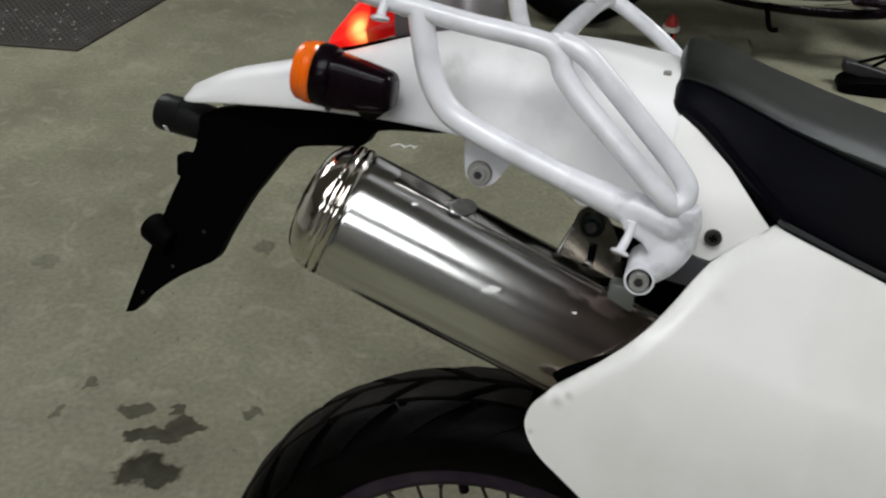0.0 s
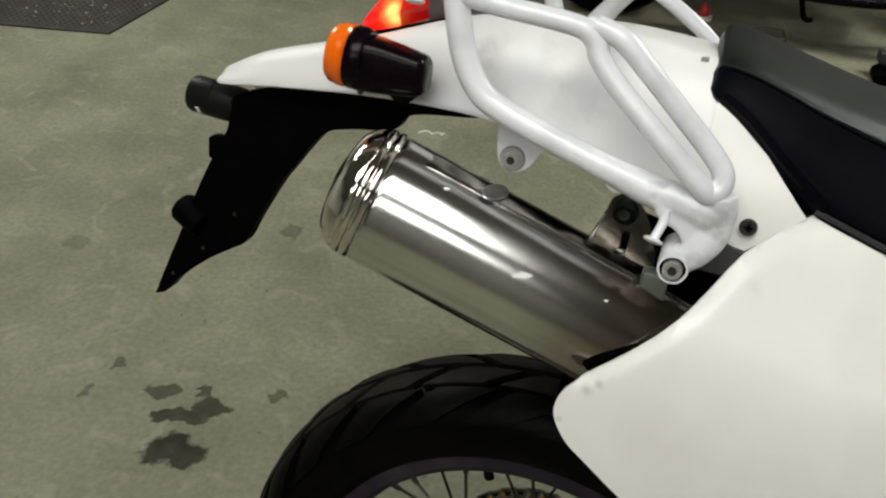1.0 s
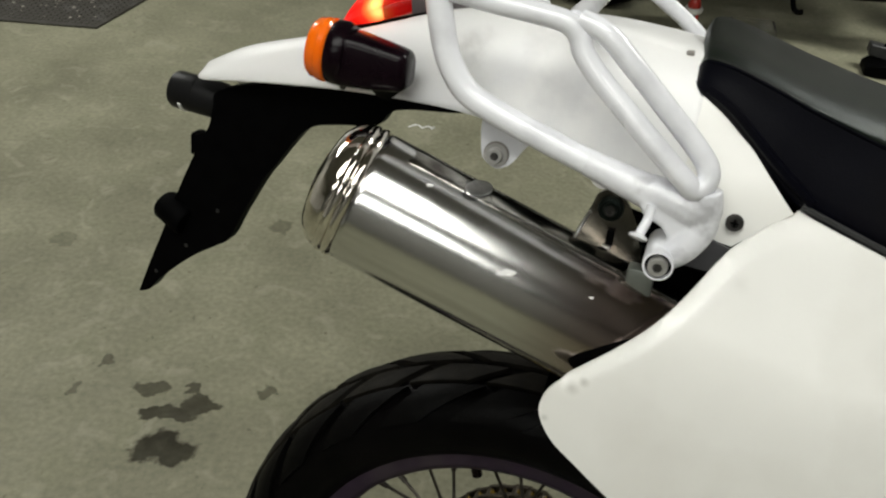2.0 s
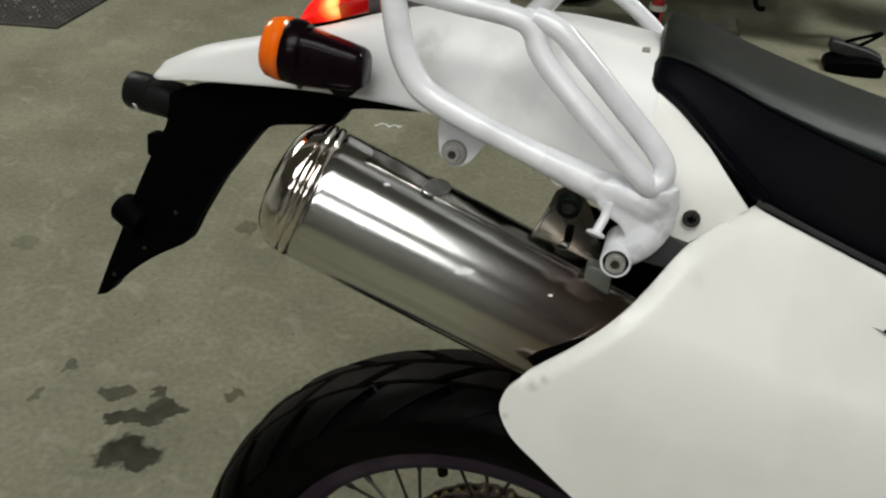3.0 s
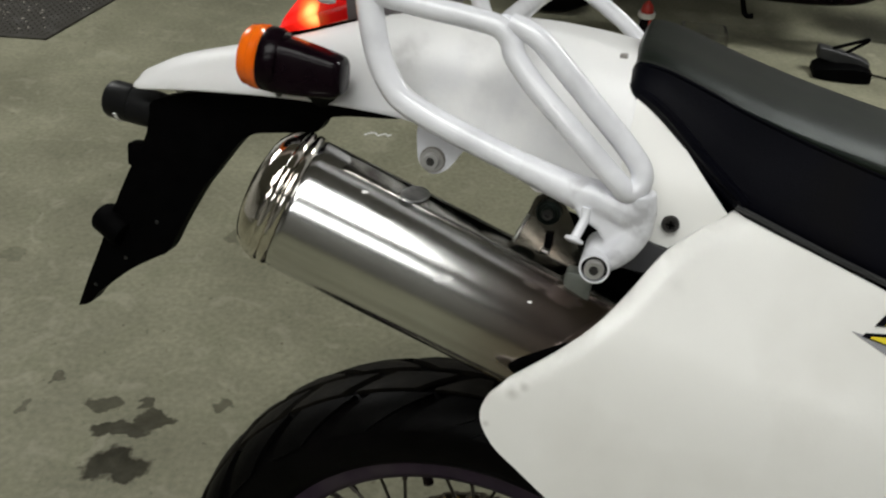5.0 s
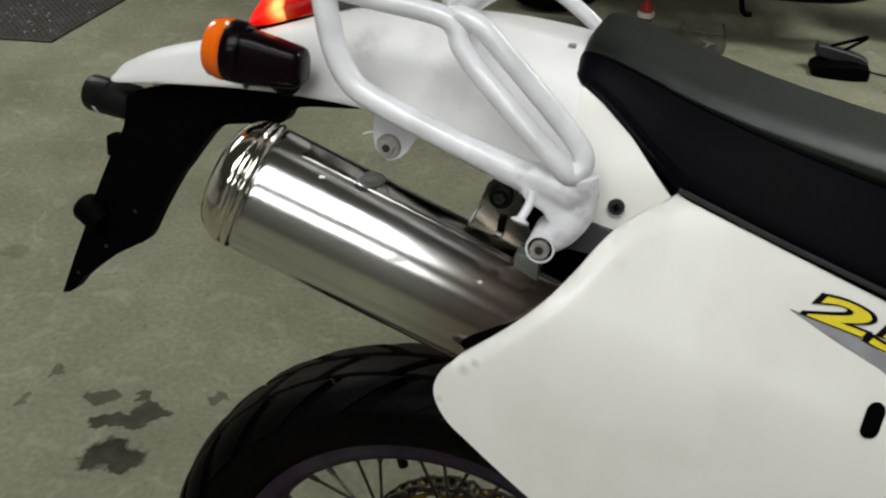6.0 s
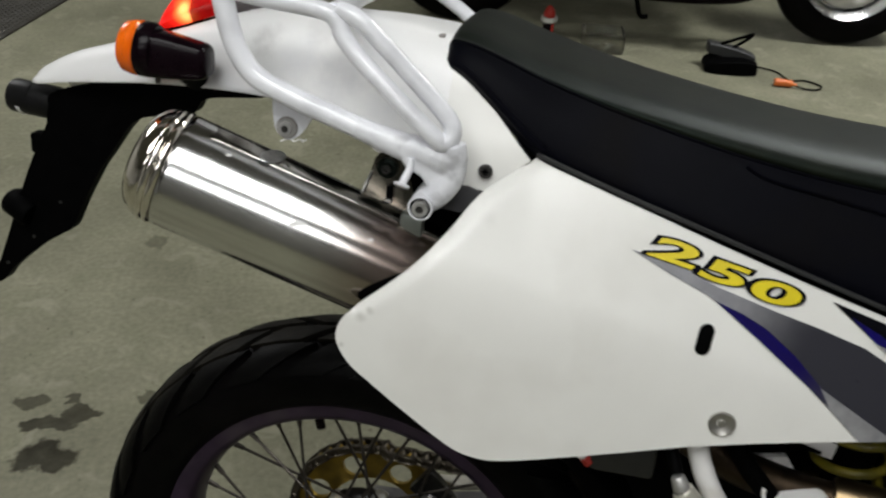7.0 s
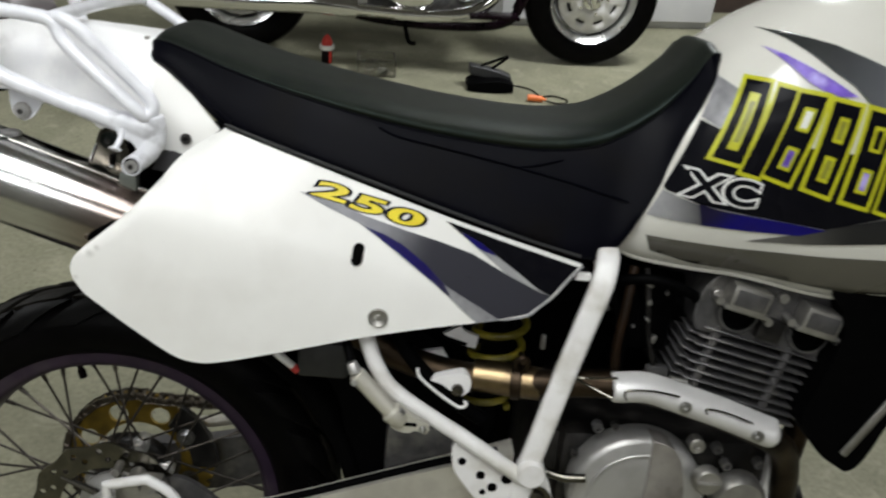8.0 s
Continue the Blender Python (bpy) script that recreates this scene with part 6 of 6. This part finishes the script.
nk = soften(part("cover_neck", plate([(0.741, 0.590), (0.756, 0.589), (0.769, 0.582), (0.781, 0.564), (0.790, 0.533), (0.80, 0.47), (0.80, 0.42), (0.735, 0.42), (0.742, 0.53)], lambda x, z: -0.169 - 0.004 * math.cos((x - 0.765) * 60), 0.035, 0.01, 1, False), M_NECK, clutch, "grey casting beside the clutch cover"), 0.004, 3)
part("rim_step", tube([(0.735 + 0.069 * math.cos(radians(a)), -0.1655, 0.497 + 0.069 * math.sin(radians(a))) for a in range(85, 200, 10)], 0.0016, 8, 2), M_CLUTCH, clutch, "turned step in the cover")
for a in (112, 150):
    bolt(clutch, (0.735 + 0.101 * math.cos(radians(a)), -0.130, 0.497 + 0.101 * math.sin(radians(a))), r=0.0055, h=0.010, washer=False, material=M_DARKBOLT)
part("oil_filler", merge(lathe([(0.019, 0), (0.019, 0.012), (0.016, 0.016), (0, 0.016)], 28, (0.815, -0.172, 0.545)), box((0.815, -0.19, 0.545), (0.03, 0.006, 0.005), 0.001)), M_ALU, eng, "slotted filler cap")
part("oil_filter_cover", lathe([(0.036, 0), (0.036, 0.02), (0.03, 0.028), (0.012, 0.03), (0, 0.03)], 32, (0.872, -0.14, 0.505)), M_ALU, eng, "round cast filter cover")
for x, z in ((0.835, 0.572), (0.852, 0.548), (0.895, 0.553), (0.672, 0.592)):
    bolt(eng, (x, -0.135, z), r=0.007, h=0.014, washer=False, material=M_FIN)
bolt(eng, (0.80, -0.150, 0.585), r=0.0105, h=0.016, washer=False, material=M_ALU)
part("front_cover", box((0.935, -0.10, 0.50), (0.035, 0.05, 0.11), 0.008), M_SHIELD, eng)
# carburettor and hoses in the dark gap
carb = part("carburettor", merge(rod((0.69, -0.02, 0.745), (0.80, -0.02, 0.735), 0.034, seg=28), box((0.74, -0.03, 0.72), (0.06, 0.07, 0.10), 0.01), rod((0.735, -0.085, 0.765), (0.735, -0.05, 0.765), 0.02)), M_BLACK, bike, "dark carburettor")
part("brown_hose", tube([(0.700, -0.09, 0.80), (0.693, -0.105, 0.74), (0.688, -0.11, 0.69), (0.695, -0.10, 0.64)], 0.0065, 10, 5), M_HOSE, carb, "brown stained hose")
part("black_hose", tube([(0.66, -0.08, 0.77), (0.72, -0.11, 0.79), (0.78, -0.10, 0.77), (0.80, -0.06, 0.74)], 0.007, 10, 5), M_BLACK, carb)
# small metal boxes added where specks of highlight show in the dark gap
for i, (x, z, w, h) in enumerate(((0.7207, 0.7785, 0.009, 0.004), (0.7239, 0.7551, 0.006, 0.007), (0.7248, 0.7311, 0.008, 0.004), (0.7377, 0.7038, 0.006, 0.011), (0.6933, 0.7645, 0.006, 0.004), (0.6706, 0.7428, 0.005, 0.007), (0.745, 0.770, 0.004, 0.006), (0.708, 0.720, 0.005, 0.003))):
    ft = part("fitting", box((0, 0, 0), (w, 0.008, h), 0.0014), M_ALU if i < 4 else M_FIN, carb, "small metal box for a speck of highlight")
    ft.matrix_basis = pose(x, -0.10, z, 0, (25, -10, 50, 12, -30, 5, 40, -20)[i], 0)
part("cable", tube([(0.715, -0.095, 0.80), (0.722, -0.100, 0.76), (0.730, -0.100, 0.71), (0.742, -0.100, 0.67), (0.75, -0.09, 0.62)], 0.0035, 8, 5), M_CASE, carb, "thin dark cable")
part("cable", tube([(0.675, -0.085, 0.79), (0.684, -0.095, 0.74), (0.70, -0.095, 0.69), (0.70, -0.09, 0.63)], 0.0040, 8, 5), M_BLACK, carb)
part("clip", box((0.593, -0.10, 0.688), (0.006, 0.008, 0.020), 0.0015), M_ALU, carb, "small pale clip")
part("side_plate", box((0.749, -0.10, 0.655), (0.030, 0.012, 0.022), 0.004), M_FIN, carb)
part("side_stub", rod((0.767, -0.105, 0.650), (0.792, -0.105, 0.6455), 0.0058, seg=12, bev=0.001), M_ALU, carb)
# header heat shield
rows = []
for x, z, t in ((0.668, 0.673, 4), (0.674, 0.673, 3), (0.71, 0.6755, -2), (0.755, 0.664, -13), (0.81, 0.648, -18), (0.86, 0.631, -19), (0.878, 0.625, -19), (0.884, 0.623, -19)):
    e = 0.004 if x in (0.668, 0.884) else 0.0
    up = Vector((math.sin(radians(-t)), 0, math.cos(radians(t))))
    rows.append([Vector((x, -0.204 - 0.006 * math.cos(math.pi * v / 2.2) + 0.020 * abs(v) ** 3 + e, z)) + up * (0.0205 - e) * v for v in (-1, -0.85, -0.55, 0, 0.55, 0.85, 1)])
hs = shell(part("heat_shield", skin(rows, 4, 3), M_SHIELD, pipe, "silver header heat shield with two screws", smooth=60), 0.002)
# dark steel lines stand for the shade in the pressed grooves
for rib in (((0.6835, 0.668), (0.6800, 0.676), (0.6850, 0.6815), (0.7159, 0.6830), (0.7470, 0.6780)), ((0.7850, 0.6570), (0.7840, 0.6640), (0.8080, 0.6610), (0.8440, 0.6490))):
    part("pressed_rib", tube([(x, -0.2108, z) for x, z in rib], 0.0013, 8, 5), M_BRACKET, hs)
for x, z in ((0.757, 0.664), (0.854, 0.631)):
    bolt(hs, (x, -0.2098, z), r=0.0055, h=0.003, material=M_BOLT, label="shield screw")
part("shield_wire", tube([(0.672, -0.197, 0.690), (0.64, -0.182, 0.680), (0.626, -0.178, 0.676), (0.645, -0.182, 0.668), (0.674, -0.197, 0.660)], 0.0018, 8, 4), M_BRACKET, hs)
# black guard in front of the engine
gd = soften(part("engine_guard", plate([(0.946, 0.815), (0.962, 0.775), (0.970, 0.742), (0.962, 0.700), (0.950, 0.659), (0.940, 0.624), (0.955, 0.596), (0.977, 0.571), (1.000, 0.556), (1.020, 0.548), (1.039, 0.570), (1.058, 0.623), (1.09, 0.70), (1.11, 0.815)], lambda x, z: -0.14, 0.10, 0.04, 4), M_BLACK, bike, "black plastic engine side guard"), 0.004)
part("bright_strip", tube([(1.007, -0.141, 0.574), (1.022, -0.141, 0.602), (1.040, -0.141, 0.636), (1.062, -0.141, 0.68)], 0.006, 8, 4, flat=0.5), M_ALU, gd, "dull grey strip")
for x, z in ((1.01, 0.70), (1.05, 0.755), (1.03, 0.80)):
    bolt(gd, (x, -0.127, z), r=0.006, h=0.004, material=M_BOLT)

# ---- things on the floor behind ----
# rubber mat
um, vm = Vector((-0.995, 0.03, 0)), Vector((0.24, 0.97, 0))
mc = Vector((-1.36, 3.03, 0))
b = bmesh.new()
b.faces.new([b.verts.new(mc + um * s * 1.5 + vm * t * 1.0) for s, t in ((0, 0), (0, 1), (1, 1), (1, 0))])
ex = bmesh.ops.extrude_face_region(b, geom=b.faces[:])
for v in ex["geom"]:
    if isinstance(v, bmesh.types.BMVert):
        v.co.z += 0.008
rm = tagged(soften(part("floor_mat", b, M_MAT, None, smooth=0), 0.002), "dark ribbed rubber mat on the concrete", "mat")
verts, faces = [], []
for i in range(58):
    for j in range(38):
        p = mc + um * (0.03 + 0.025 * i) + vm * (0.03 + 0.025 * j)
        k = len(verts)
        verts += [p + Vector((dx * r, dy * r, z)) for z, r in ((0.008, 0.008), (0.011, 0.0055)) for dx, dy in ((-1, -1), (1, -1), (1, 1), (-1, 1))]
        faces += [(k + a, k + (a + 1) % 4, k + 4 + (a + 1) % 4, k + 4 + a) for a in range(4)] + [(k + 4, k + 5, k + 6, k + 7)]
me = bpy.data.meshes.new("studs")
me.from_pydata(verts, [], faces)
me.materials.append(M_MAT)
st = tagged(new("studs", me), "low moulded rubber studs", kind="stuff")
st.parent = rm
random.seed(5)
verts, faces = [], []
for i in range(46):
    p = mc + um * random.gauss(0.28, 0.14) + vm * abs(random.gauss(0.22, 0.12)) + Vector((0, 0, 0.009))
    k, r = len(verts), random.uniform(0.003, 0.008)
    verts += [p + Vector((r * random.uniform(0.6, 1.2) * math.cos(t), r * random.uniform(0.6, 1.2) * math.sin(t), 0)) for t in (0, 1.25, 2.5, 3.75, 5.0)] + [p + Vector((0, 0, r * 0.9))]
    faces += [(k + a, k + (a + 1) % 5, k + 5) for a in range(5)]
me = bpy.data.meshes.new("grit")
me.from_pydata(verts, [], faces)
me.materials.append(M_GRIT)
tagged(new("grit", me), "pale grit scattered on the dark mat", "grit", kind="stuff")

# chalk scribble on the floor, unreadable
ch = thing("chalk_mark", "small white chalk scribble on the concrete floor", "chalk mark", pose(-0.134, 2.461, 0.0, 0, 0, -6))
for x, y, l, r in ((-0.03, 0.0, 0.03, 50), (-0.018, 0.006, 0.02, 20), (-0.004, 0.0, 0.028, -50), (0.012, 0.002, 0.026, 40), (0.026, 0.004, 0.022, -20), (0.034, 0.0, 0.018, 60)):
    o = part("chalk_bar", box((0, 0, 0.0006), (l, 0.006, 0.0012)), M_DECAL_W, ch, smooth=0)
    o.matrix_basis = pose(x, y, 0, 0, 0, r)

# black clip lamp with cord and orange plug
dv = thing("clip_lamp", "black plastic clip lamp lying on the concrete floor", "lamp", pose(1.50, 3.115, 0, 0, 0, -10))
soften(part("base", skin([[(x, -w, 0.002), (x, w, 0.002), (x, w * 0.9, h), (x, -w * 0.9, h)] for x, w, h in ((-0.10, 0.05, 0.03), (-0.06, 0.065, 0.045), (0.04, 0.065, 0.055), (0.10, 0.05, 0.04))], 4, 1, True, True), M_BLACK, dv, smooth=30), 0.004)
head = [((-0.092, 0.030), 0.078, 0.020), ((-0.050, 0.026), 0.072, 0.022), ((0.040, 0.020), 0.058, 0.020), ((0.092, 0.016), 0.044, 0.016)]
soften(part("head", skin([[(x, y - 0.028, z - h), (x, y + 0.028, z - h), (x, y + 0.024, z + h), (x, y - 0.024, z + h)] for (x, y), z, h in head], 4, 1, True, True), M_SKIRT, dv, "dark grey tilted lamp head", smooth=30), 0.006, 3)
part("handle", tube([(-0.045, 0.02, 0.094), (-0.030, 0.02, 0.100), (0.068, 0.02, 0.142), (0.068, 0.02, 0.142), (0.062, 0.02, 0.130), (-0.008, 0.02, 0.072)], 0.0058, 10, 4, square=0.6), M_BLACK, dv, "black bent handle bar")
part("cord", tube([(0.10, 0, 0.02), (0.15, 0.03, 0.004), (0.19, 0.0, 0.004), (0.22, -0.07, 0.004), (0.28, -0.06, 0.004), (0.33, -0.10, 0.004), (0.31, -0.14, 0.004), (0.26, -0.145, 0.006), (0.22, -0.13, 0.012)], 0.0035, 8, 6), M_BLACK, dv, "thin black cord")
part("plug", merge(rod((0.150, -0.125, 0.016), (0.215, -0.132, 0.016), 0.015, 0.013, 18, 0.003), rod((0.212, -0.132, 0.015), (0.232, -0.133, 0.013), 0.008, 0.005, 12)), M_ORANGE, dv, "orange plug")

# small bottle
bt = thing("small_bottle", "small red and black bottle with a white band on the floor", "bottle", pose(0.835, 3.44, 0))
part("body", lathe([(0, 0), (0.021, 0), (0.024, 0.004), (0.024, 0.062), (0.022, 0.066), (0, 0.066)], 28, (0, 0, 0), (0, 0, 1)), M_GLOSS, bt)
for a in (-60, 130):
    part("stripe", rod((0.0245 * math.cos(radians(a)), 0.0245 * math.sin(radians(a)), 0.006), (0.0245 * math.cos(radians(a)), 0.0245 * math.sin(radians(a)), 0.06), 0.006, seg=10), M_REDCAP if a < 0 else M_DECAL_W, bt)
part("band", lathe([(0.0, 0.064), (0.032, 0.064), (0.034, 0.068), (0.034, 0.080), (0.032, 0.084), (0, 0.084)], 28, (0, 0, 0), (0, 0, 1)), M_DECAL_W, bt, "white cap band")
part("cap", lathe([(0.024, 0.083), (0.026, 0.088), (0.020, 0.110), (0.010, 0.124), (0.003, 0.130), (0, 0.130)], 28, (0, 0, 0), (0, 0, 1)), M_REDCAP, bt, "red pointed cap")

# clear plastic tub
tb = thing("plastic_tub", "clear plastic tub holding small metal bits on the floor", "tub", pose(1.035, 3.31, 0, 0, 0, -8))
b = box((0, 0, 0.041), (0.17, 0.13, 0.078), 0.012)
top = [f for f in b.faces if f.calc_center_median().z > 0.0795]
bmesh.ops.delete(b, geom=top, context="FACES")
shell(part("tub", b, M_CLEAR, tb, "clear plastic"), 0.002)
for i, (x, y, r) in enumerate(((-0.03, 0.01, 10), (0.02, -0.02, 60), (0.035, 0.02, -30))):
    o = part("metal_piece", box((0, 0, 0.008), (0.05, 0.014, 0.008), 0.002), M_CHROME, tb)
    o.matrix_basis = pose(x, y, 0.002, 0, 0, r)

# pale low cabinet along the wall
cab = thing("low_cabinet", "pale painted low cabinet against the garage wall", "cabinet", pose(2.45, 4.12, 0, 0, 0, -1))
part("body", box((0, 0, 0.29), (1.24, 0.26, 0.50), 0.004), M_CABINET, cab)
part("plinth", box((0, 0.01, 0.02), (1.22, 0.24, 0.04), 0.002), M_CABINET, cab)
for x in (-0.31, 0.31):
    part("door", box((x, -0.137, 0.29), (0.608, 0.016, 0.488), 0.003), M_CABINET, cab)

# brown board beside the cabinet
bd = tagged(part("wooden_board", box((3.62, 4.33, 1.02), (1.08, 0.03, 2.04), 0.004), M_BROWN, None, smooth=0), "dark brown wooden board standing against the garage wall", "board")

# ---- chrome cruiser parked behind ----
cr = thing("cruiser_motorcycle", "chrome and dark red cruiser motorcycle parked on the concrete", "motorcycle", pose(0.475, 3.64, 0, 0, 0, -7))
WB = 1.603


def cruiser_wheel(name, x, R, w, rim_r, label):
    """Fat tyre, chrome rim and a pressed disc wheel with oval holes."""
    t = part(name, lathe([(rim_r, -w * 0.75), (rim_r + 0.02, -w * 0.95), (R - 0.045, -w), (R - 0.018, -w * 0.86), (R - 0.004, -w * 0.5), (R, 0), (R - 0.004, w * 0.5), (R - 0.018, w * 0.86), (R - 0.045, w), (rim_r + 0.02, w * 0.95), (rim_r, w * 0.75)], 64, closed=True), M_RUBBER, cr, label)
    t.location = (x, 0, R)
    part("rim", lathe([(rim_r + 0.006, -w * 0.74), (rim_r + 0.008, -w * 0.86), (rim_r, -w * 0.9), (rim_r - 0.008, -w * 0.78), (rim_r - 0.026, -w * 0.5), (rim_r - 0.03, 0), (rim_r - 0.026, w * 0.5), (rim_r, w * 0.9), (rim_r + 0.006, w * 0.74)], 64), M_SATIN, t, "chrome wheel rim")
    b = bmesh.new()
    n = 64
    radii = (0.045, 0.108, 0.124, rim_r - 0.042)
    V = [[b.verts.new((r * math.cos(2 * math.pi * i / n), -w * (0.55, 0.6, 0.45, 0.5)[j], r * math.sin(2 * math.pi * i / n))) for i in range(n)] for j, r in enumerate(radii)]
    for j in range(3):
        for i in range(n):
            if j == 1 and i % 8 in (2, 3, 4, 5):
                continue
            b.faces.new((V[j][i], V[j][(i + 1) % n], V[j + 1][(i + 1) % n], V[j + 1][i]))
    shell(part("wheel_disc", b, M_SHIELD, t, "silver pressed wheel disc with oval holes"), 0.006)
    # dark disc added so that the wheel's oval holes look dark
    part("brake_drum", lathe([(0, -0.028), (rim_r - 0.045, -0.028), (rim_r - 0.036, -0.018), (rim_r - 0.036, 0.02), (0, 0.02)], 48), M_CASE, t, "dark backing disc behind the wheel disc")
    part("hub", lathe([(0.055, -0.03), (0.05, w * 0.62), (0.032, w * 0.8), (0.03, w), (0, w)], 32), M_CHROME, t)
    for k in range(5):
        a = 2 * math.pi * k / 5
        part("nut", rod((0.068 * math.cos(a), -w * 0.56, 0.068 * math.sin(a)), (0.068 * math.cos(a), -w * 0.75, 0.068 * math.sin(a)), 0.008, seg=6), M_CHROME, t)
    return t


fw = cruiser_wheel("front_wheel", WB, 0.318, 0.062, 0.205, "front cruiser wheel with fat black tyre")
rw = cruiser_wheel("rear_wheel", 0.0, 0.315, 0.068, 0.195, "rear cruiser wheel with fat black tyre")
part("exhaust", tube([(1.08, -0.12, 0.62), (1.14, -0.16, 0.50), (1.12, -0.19, 0.37), (1.0, -0.21, 0.275), (0.8, -0.21, 0.252), (0.55, -0.21, 0.262), (0.2, -0.22, 0.285)], 0.029, 18, 6), M_CHROME, cr, "chrome exhaust pipe")
part("silencer", tube([(0.50, -0.215, 0.272), (0.3, -0.22, 0.285), (0.0, -0.225, 0.283), (-0.30, -0.225, 0.290)], 0.046, 22, 5), M_CHROME, cr, "long chrome silencer")
part("exhaust", tube([(0.80, -0.12, 0.60), (0.84, -0.17, 0.48), (0.80, -0.20, 0.37), (0.65, -0.21, 0.345), (0.4, -0.215, 0.37)], 0.026, 18, 6), M_CHROME, cr, "chrome exhaust pipe")
part("lower_frame", tube([(1.30, -0.13, 0.55), (1.24, -0.14, 0.30), (1.12, -0.14, 0.20), (0.7, -0.14, 0.195), (0.4, -0.14, 0.25), (0.25, -0.14, 0.36)], 0.02, 14, 5), M_GLOSS, cr, "black lower frame rail")
en = part("engine", merge(box((0.80, 0, 0.36), (0.50, 0.30, 0.24), 0.05, 3), rod((0.74, -0.19, 0.38), (0.74, 0.19, 0.38), 0.13, seg=36, bev=0.01), box((0.98, 0, 0.33), (0.22, 0.26, 0.18), 0.04, 3)), M_FIN, cr, "dark v-twin engine block")
part("side_case", lathe([(0.115, 0), (0.112, 0.016), (0.08, 0.026), (0, 0.03)], 40, (0.74, -0.185, 0.38)), M_CHROME, en, "chrome clutch cover")
part("side_case", lathe([(0.06, 0), (0.058, 0.016), (0.04, 0.022), (0, 0.024)], 32, (0.98, -0.14, 0.35)), M_CHROME, en)
for ang, x in ((-22, 0.70), (22, 0.92)):
    for k in range(9):
        part("fin", moved(box((0, 0, 0.05 + 0.02 * k), (0.15, 0.17, 0.006), 0.002, 1), Matrix.Translation((x, 0, 0.44)) @ Matrix.Rotation(radians(ang), 4, "Y")), M_FIN, en)
part("foot_board", merge(box((1.10, -0.24, 0.275), (0.22, 0.08, 0.018), 0.006), tube([(1.10, -0.14, 0.24), (1.10, -0.2, 0.255), (1.10, -0.24, 0.266)], 0.012, 10, 4)), M_GLOSS, cr)
part("side_stand", tube([(0.715, -0.15, 0.21), (0.725, -0.18, 0.17), (0.735, -0.195, 0.135), (0.750, -0.20, 0.122), (0.770, -0.20, 0.125)], 0.010, 12, 5), M_BLACK, cr, "black folded side stand")
for s in (-1, 1):
    part("fork_leg", rod((WB + 0.0, s * 0.095, 0.30), (WB - 0.30, s * 0.095, 0.98), 0.026, 0.022, 20), M_CHROME, cr)
for nm, x, R, a0, a1, w in (("front_fender", WB, 0.345, 40, 165, 0.07), ("rear_fender", 0, 0.35, 20, 190, 0.09)):
    rows = [[(x + (R + h) * math.cos(radians(a)), y, 0.317 + (R + h) * math.sin(radians(a))) for y, h in ((-w, -0.04), (-w * 0.9, 0), (0, 0.02), (w * 0.9, 0), (w, -0.04))] for a in [a0 + (a1 - a0) * i / 7 for i in range(8)]]
    shell(part(nm, skin(rows, 3, 3), M_MAROON, cr, "dark red painted fender"), 0.003)
part("fuel_tank", skin([[(x, -w, z), (x, -w * 0.9, z + h * 0.6), (x, 0, z + h), (x, w * 0.9, z + h * 0.6), (x, w, z), (x, 0, z - 0.02)] for x, w, z, h in ((0.62, 0.06, 0.74, 0.06), (0.72, 0.12, 0.74, 0.14), (0.9, 0.16, 0.76, 0.18), (1.1, 0.13, 0.80, 0.17), (1.24, 0.05, 0.86, 0.08))], 5, 3, True, True), M_MAROON, cr, "dark red fuel tank")
part("seat", skin([[(x, -w, z), (x, -w * 0.9, z + 0.07), (x, 0, z + 0.085), (x, w * 0.9, z + 0.07), (x, w, z), (x, 0, z - 0.01)] for x, w, z in ((-0.25, 0.08, 0.76), (-0.1, 0.11, 0.73), (0.1, 0.12, 0.70), (0.2, 0.15, 0.64), (0.45, 0.15, 0.63), (0.64, 0.08, 0.70))], 5, 3, True, True), M_VINYL, cr, "black cruiser seat")
part("backbone", tube([(-0.05, 0, 0.68), (0.3, 0, 0.60), (0.7, 0, 0.72), (1.2, 0, 0.84), (1.36, 0, 0.92)], 0.03, 14, 5), M_GLOSS, cr)
part("frame_tube", tube([(1.36, 0, 0.92), (1.30, -0.06, 0.7), (1.27, -0.12, 0.45), (1.22, -0.14, 0.28)], 0.02, 14, 5), M_GLOSS, cr)
part("handlebar", tube([(1.10, -0.40, 1.06), (1.22, -0.32, 1.08), (1.34, -0.12, 1.04), (1.34, 0.12, 1.04), (1.22, 0.32, 1.08), (1.10, 0.40, 1.06)], 0.0125, 14, 6), M_CHROME, cr)
part("headlight", lathe([(0, 0), (0.06, 0.01), (0.085, 0.06), (0.09, 0.11), (0.085, 0.12), (0, 0.125)], 32, (1.38, 0, 0.92), (1, 0, -0.05)), M_CHROME, cr)
part("swingarm", merge(rod((0, -0.11, 0.315), (0.42, -0.12, 0.38), 0.022), rod((0, 0.11, 0.315), (0.42, 0.12, 0.38), 0.022)), M_GLOSS, cr)
part("axle", rod((0, -0.13, 0.315), (0, 0.13, 0.315), 0.014), M_CHROME, cr)
part("axle", rod((WB, -0.125, 0.318), (WB, 0.125, 0.318), 0.012), M_CHROME, cr)
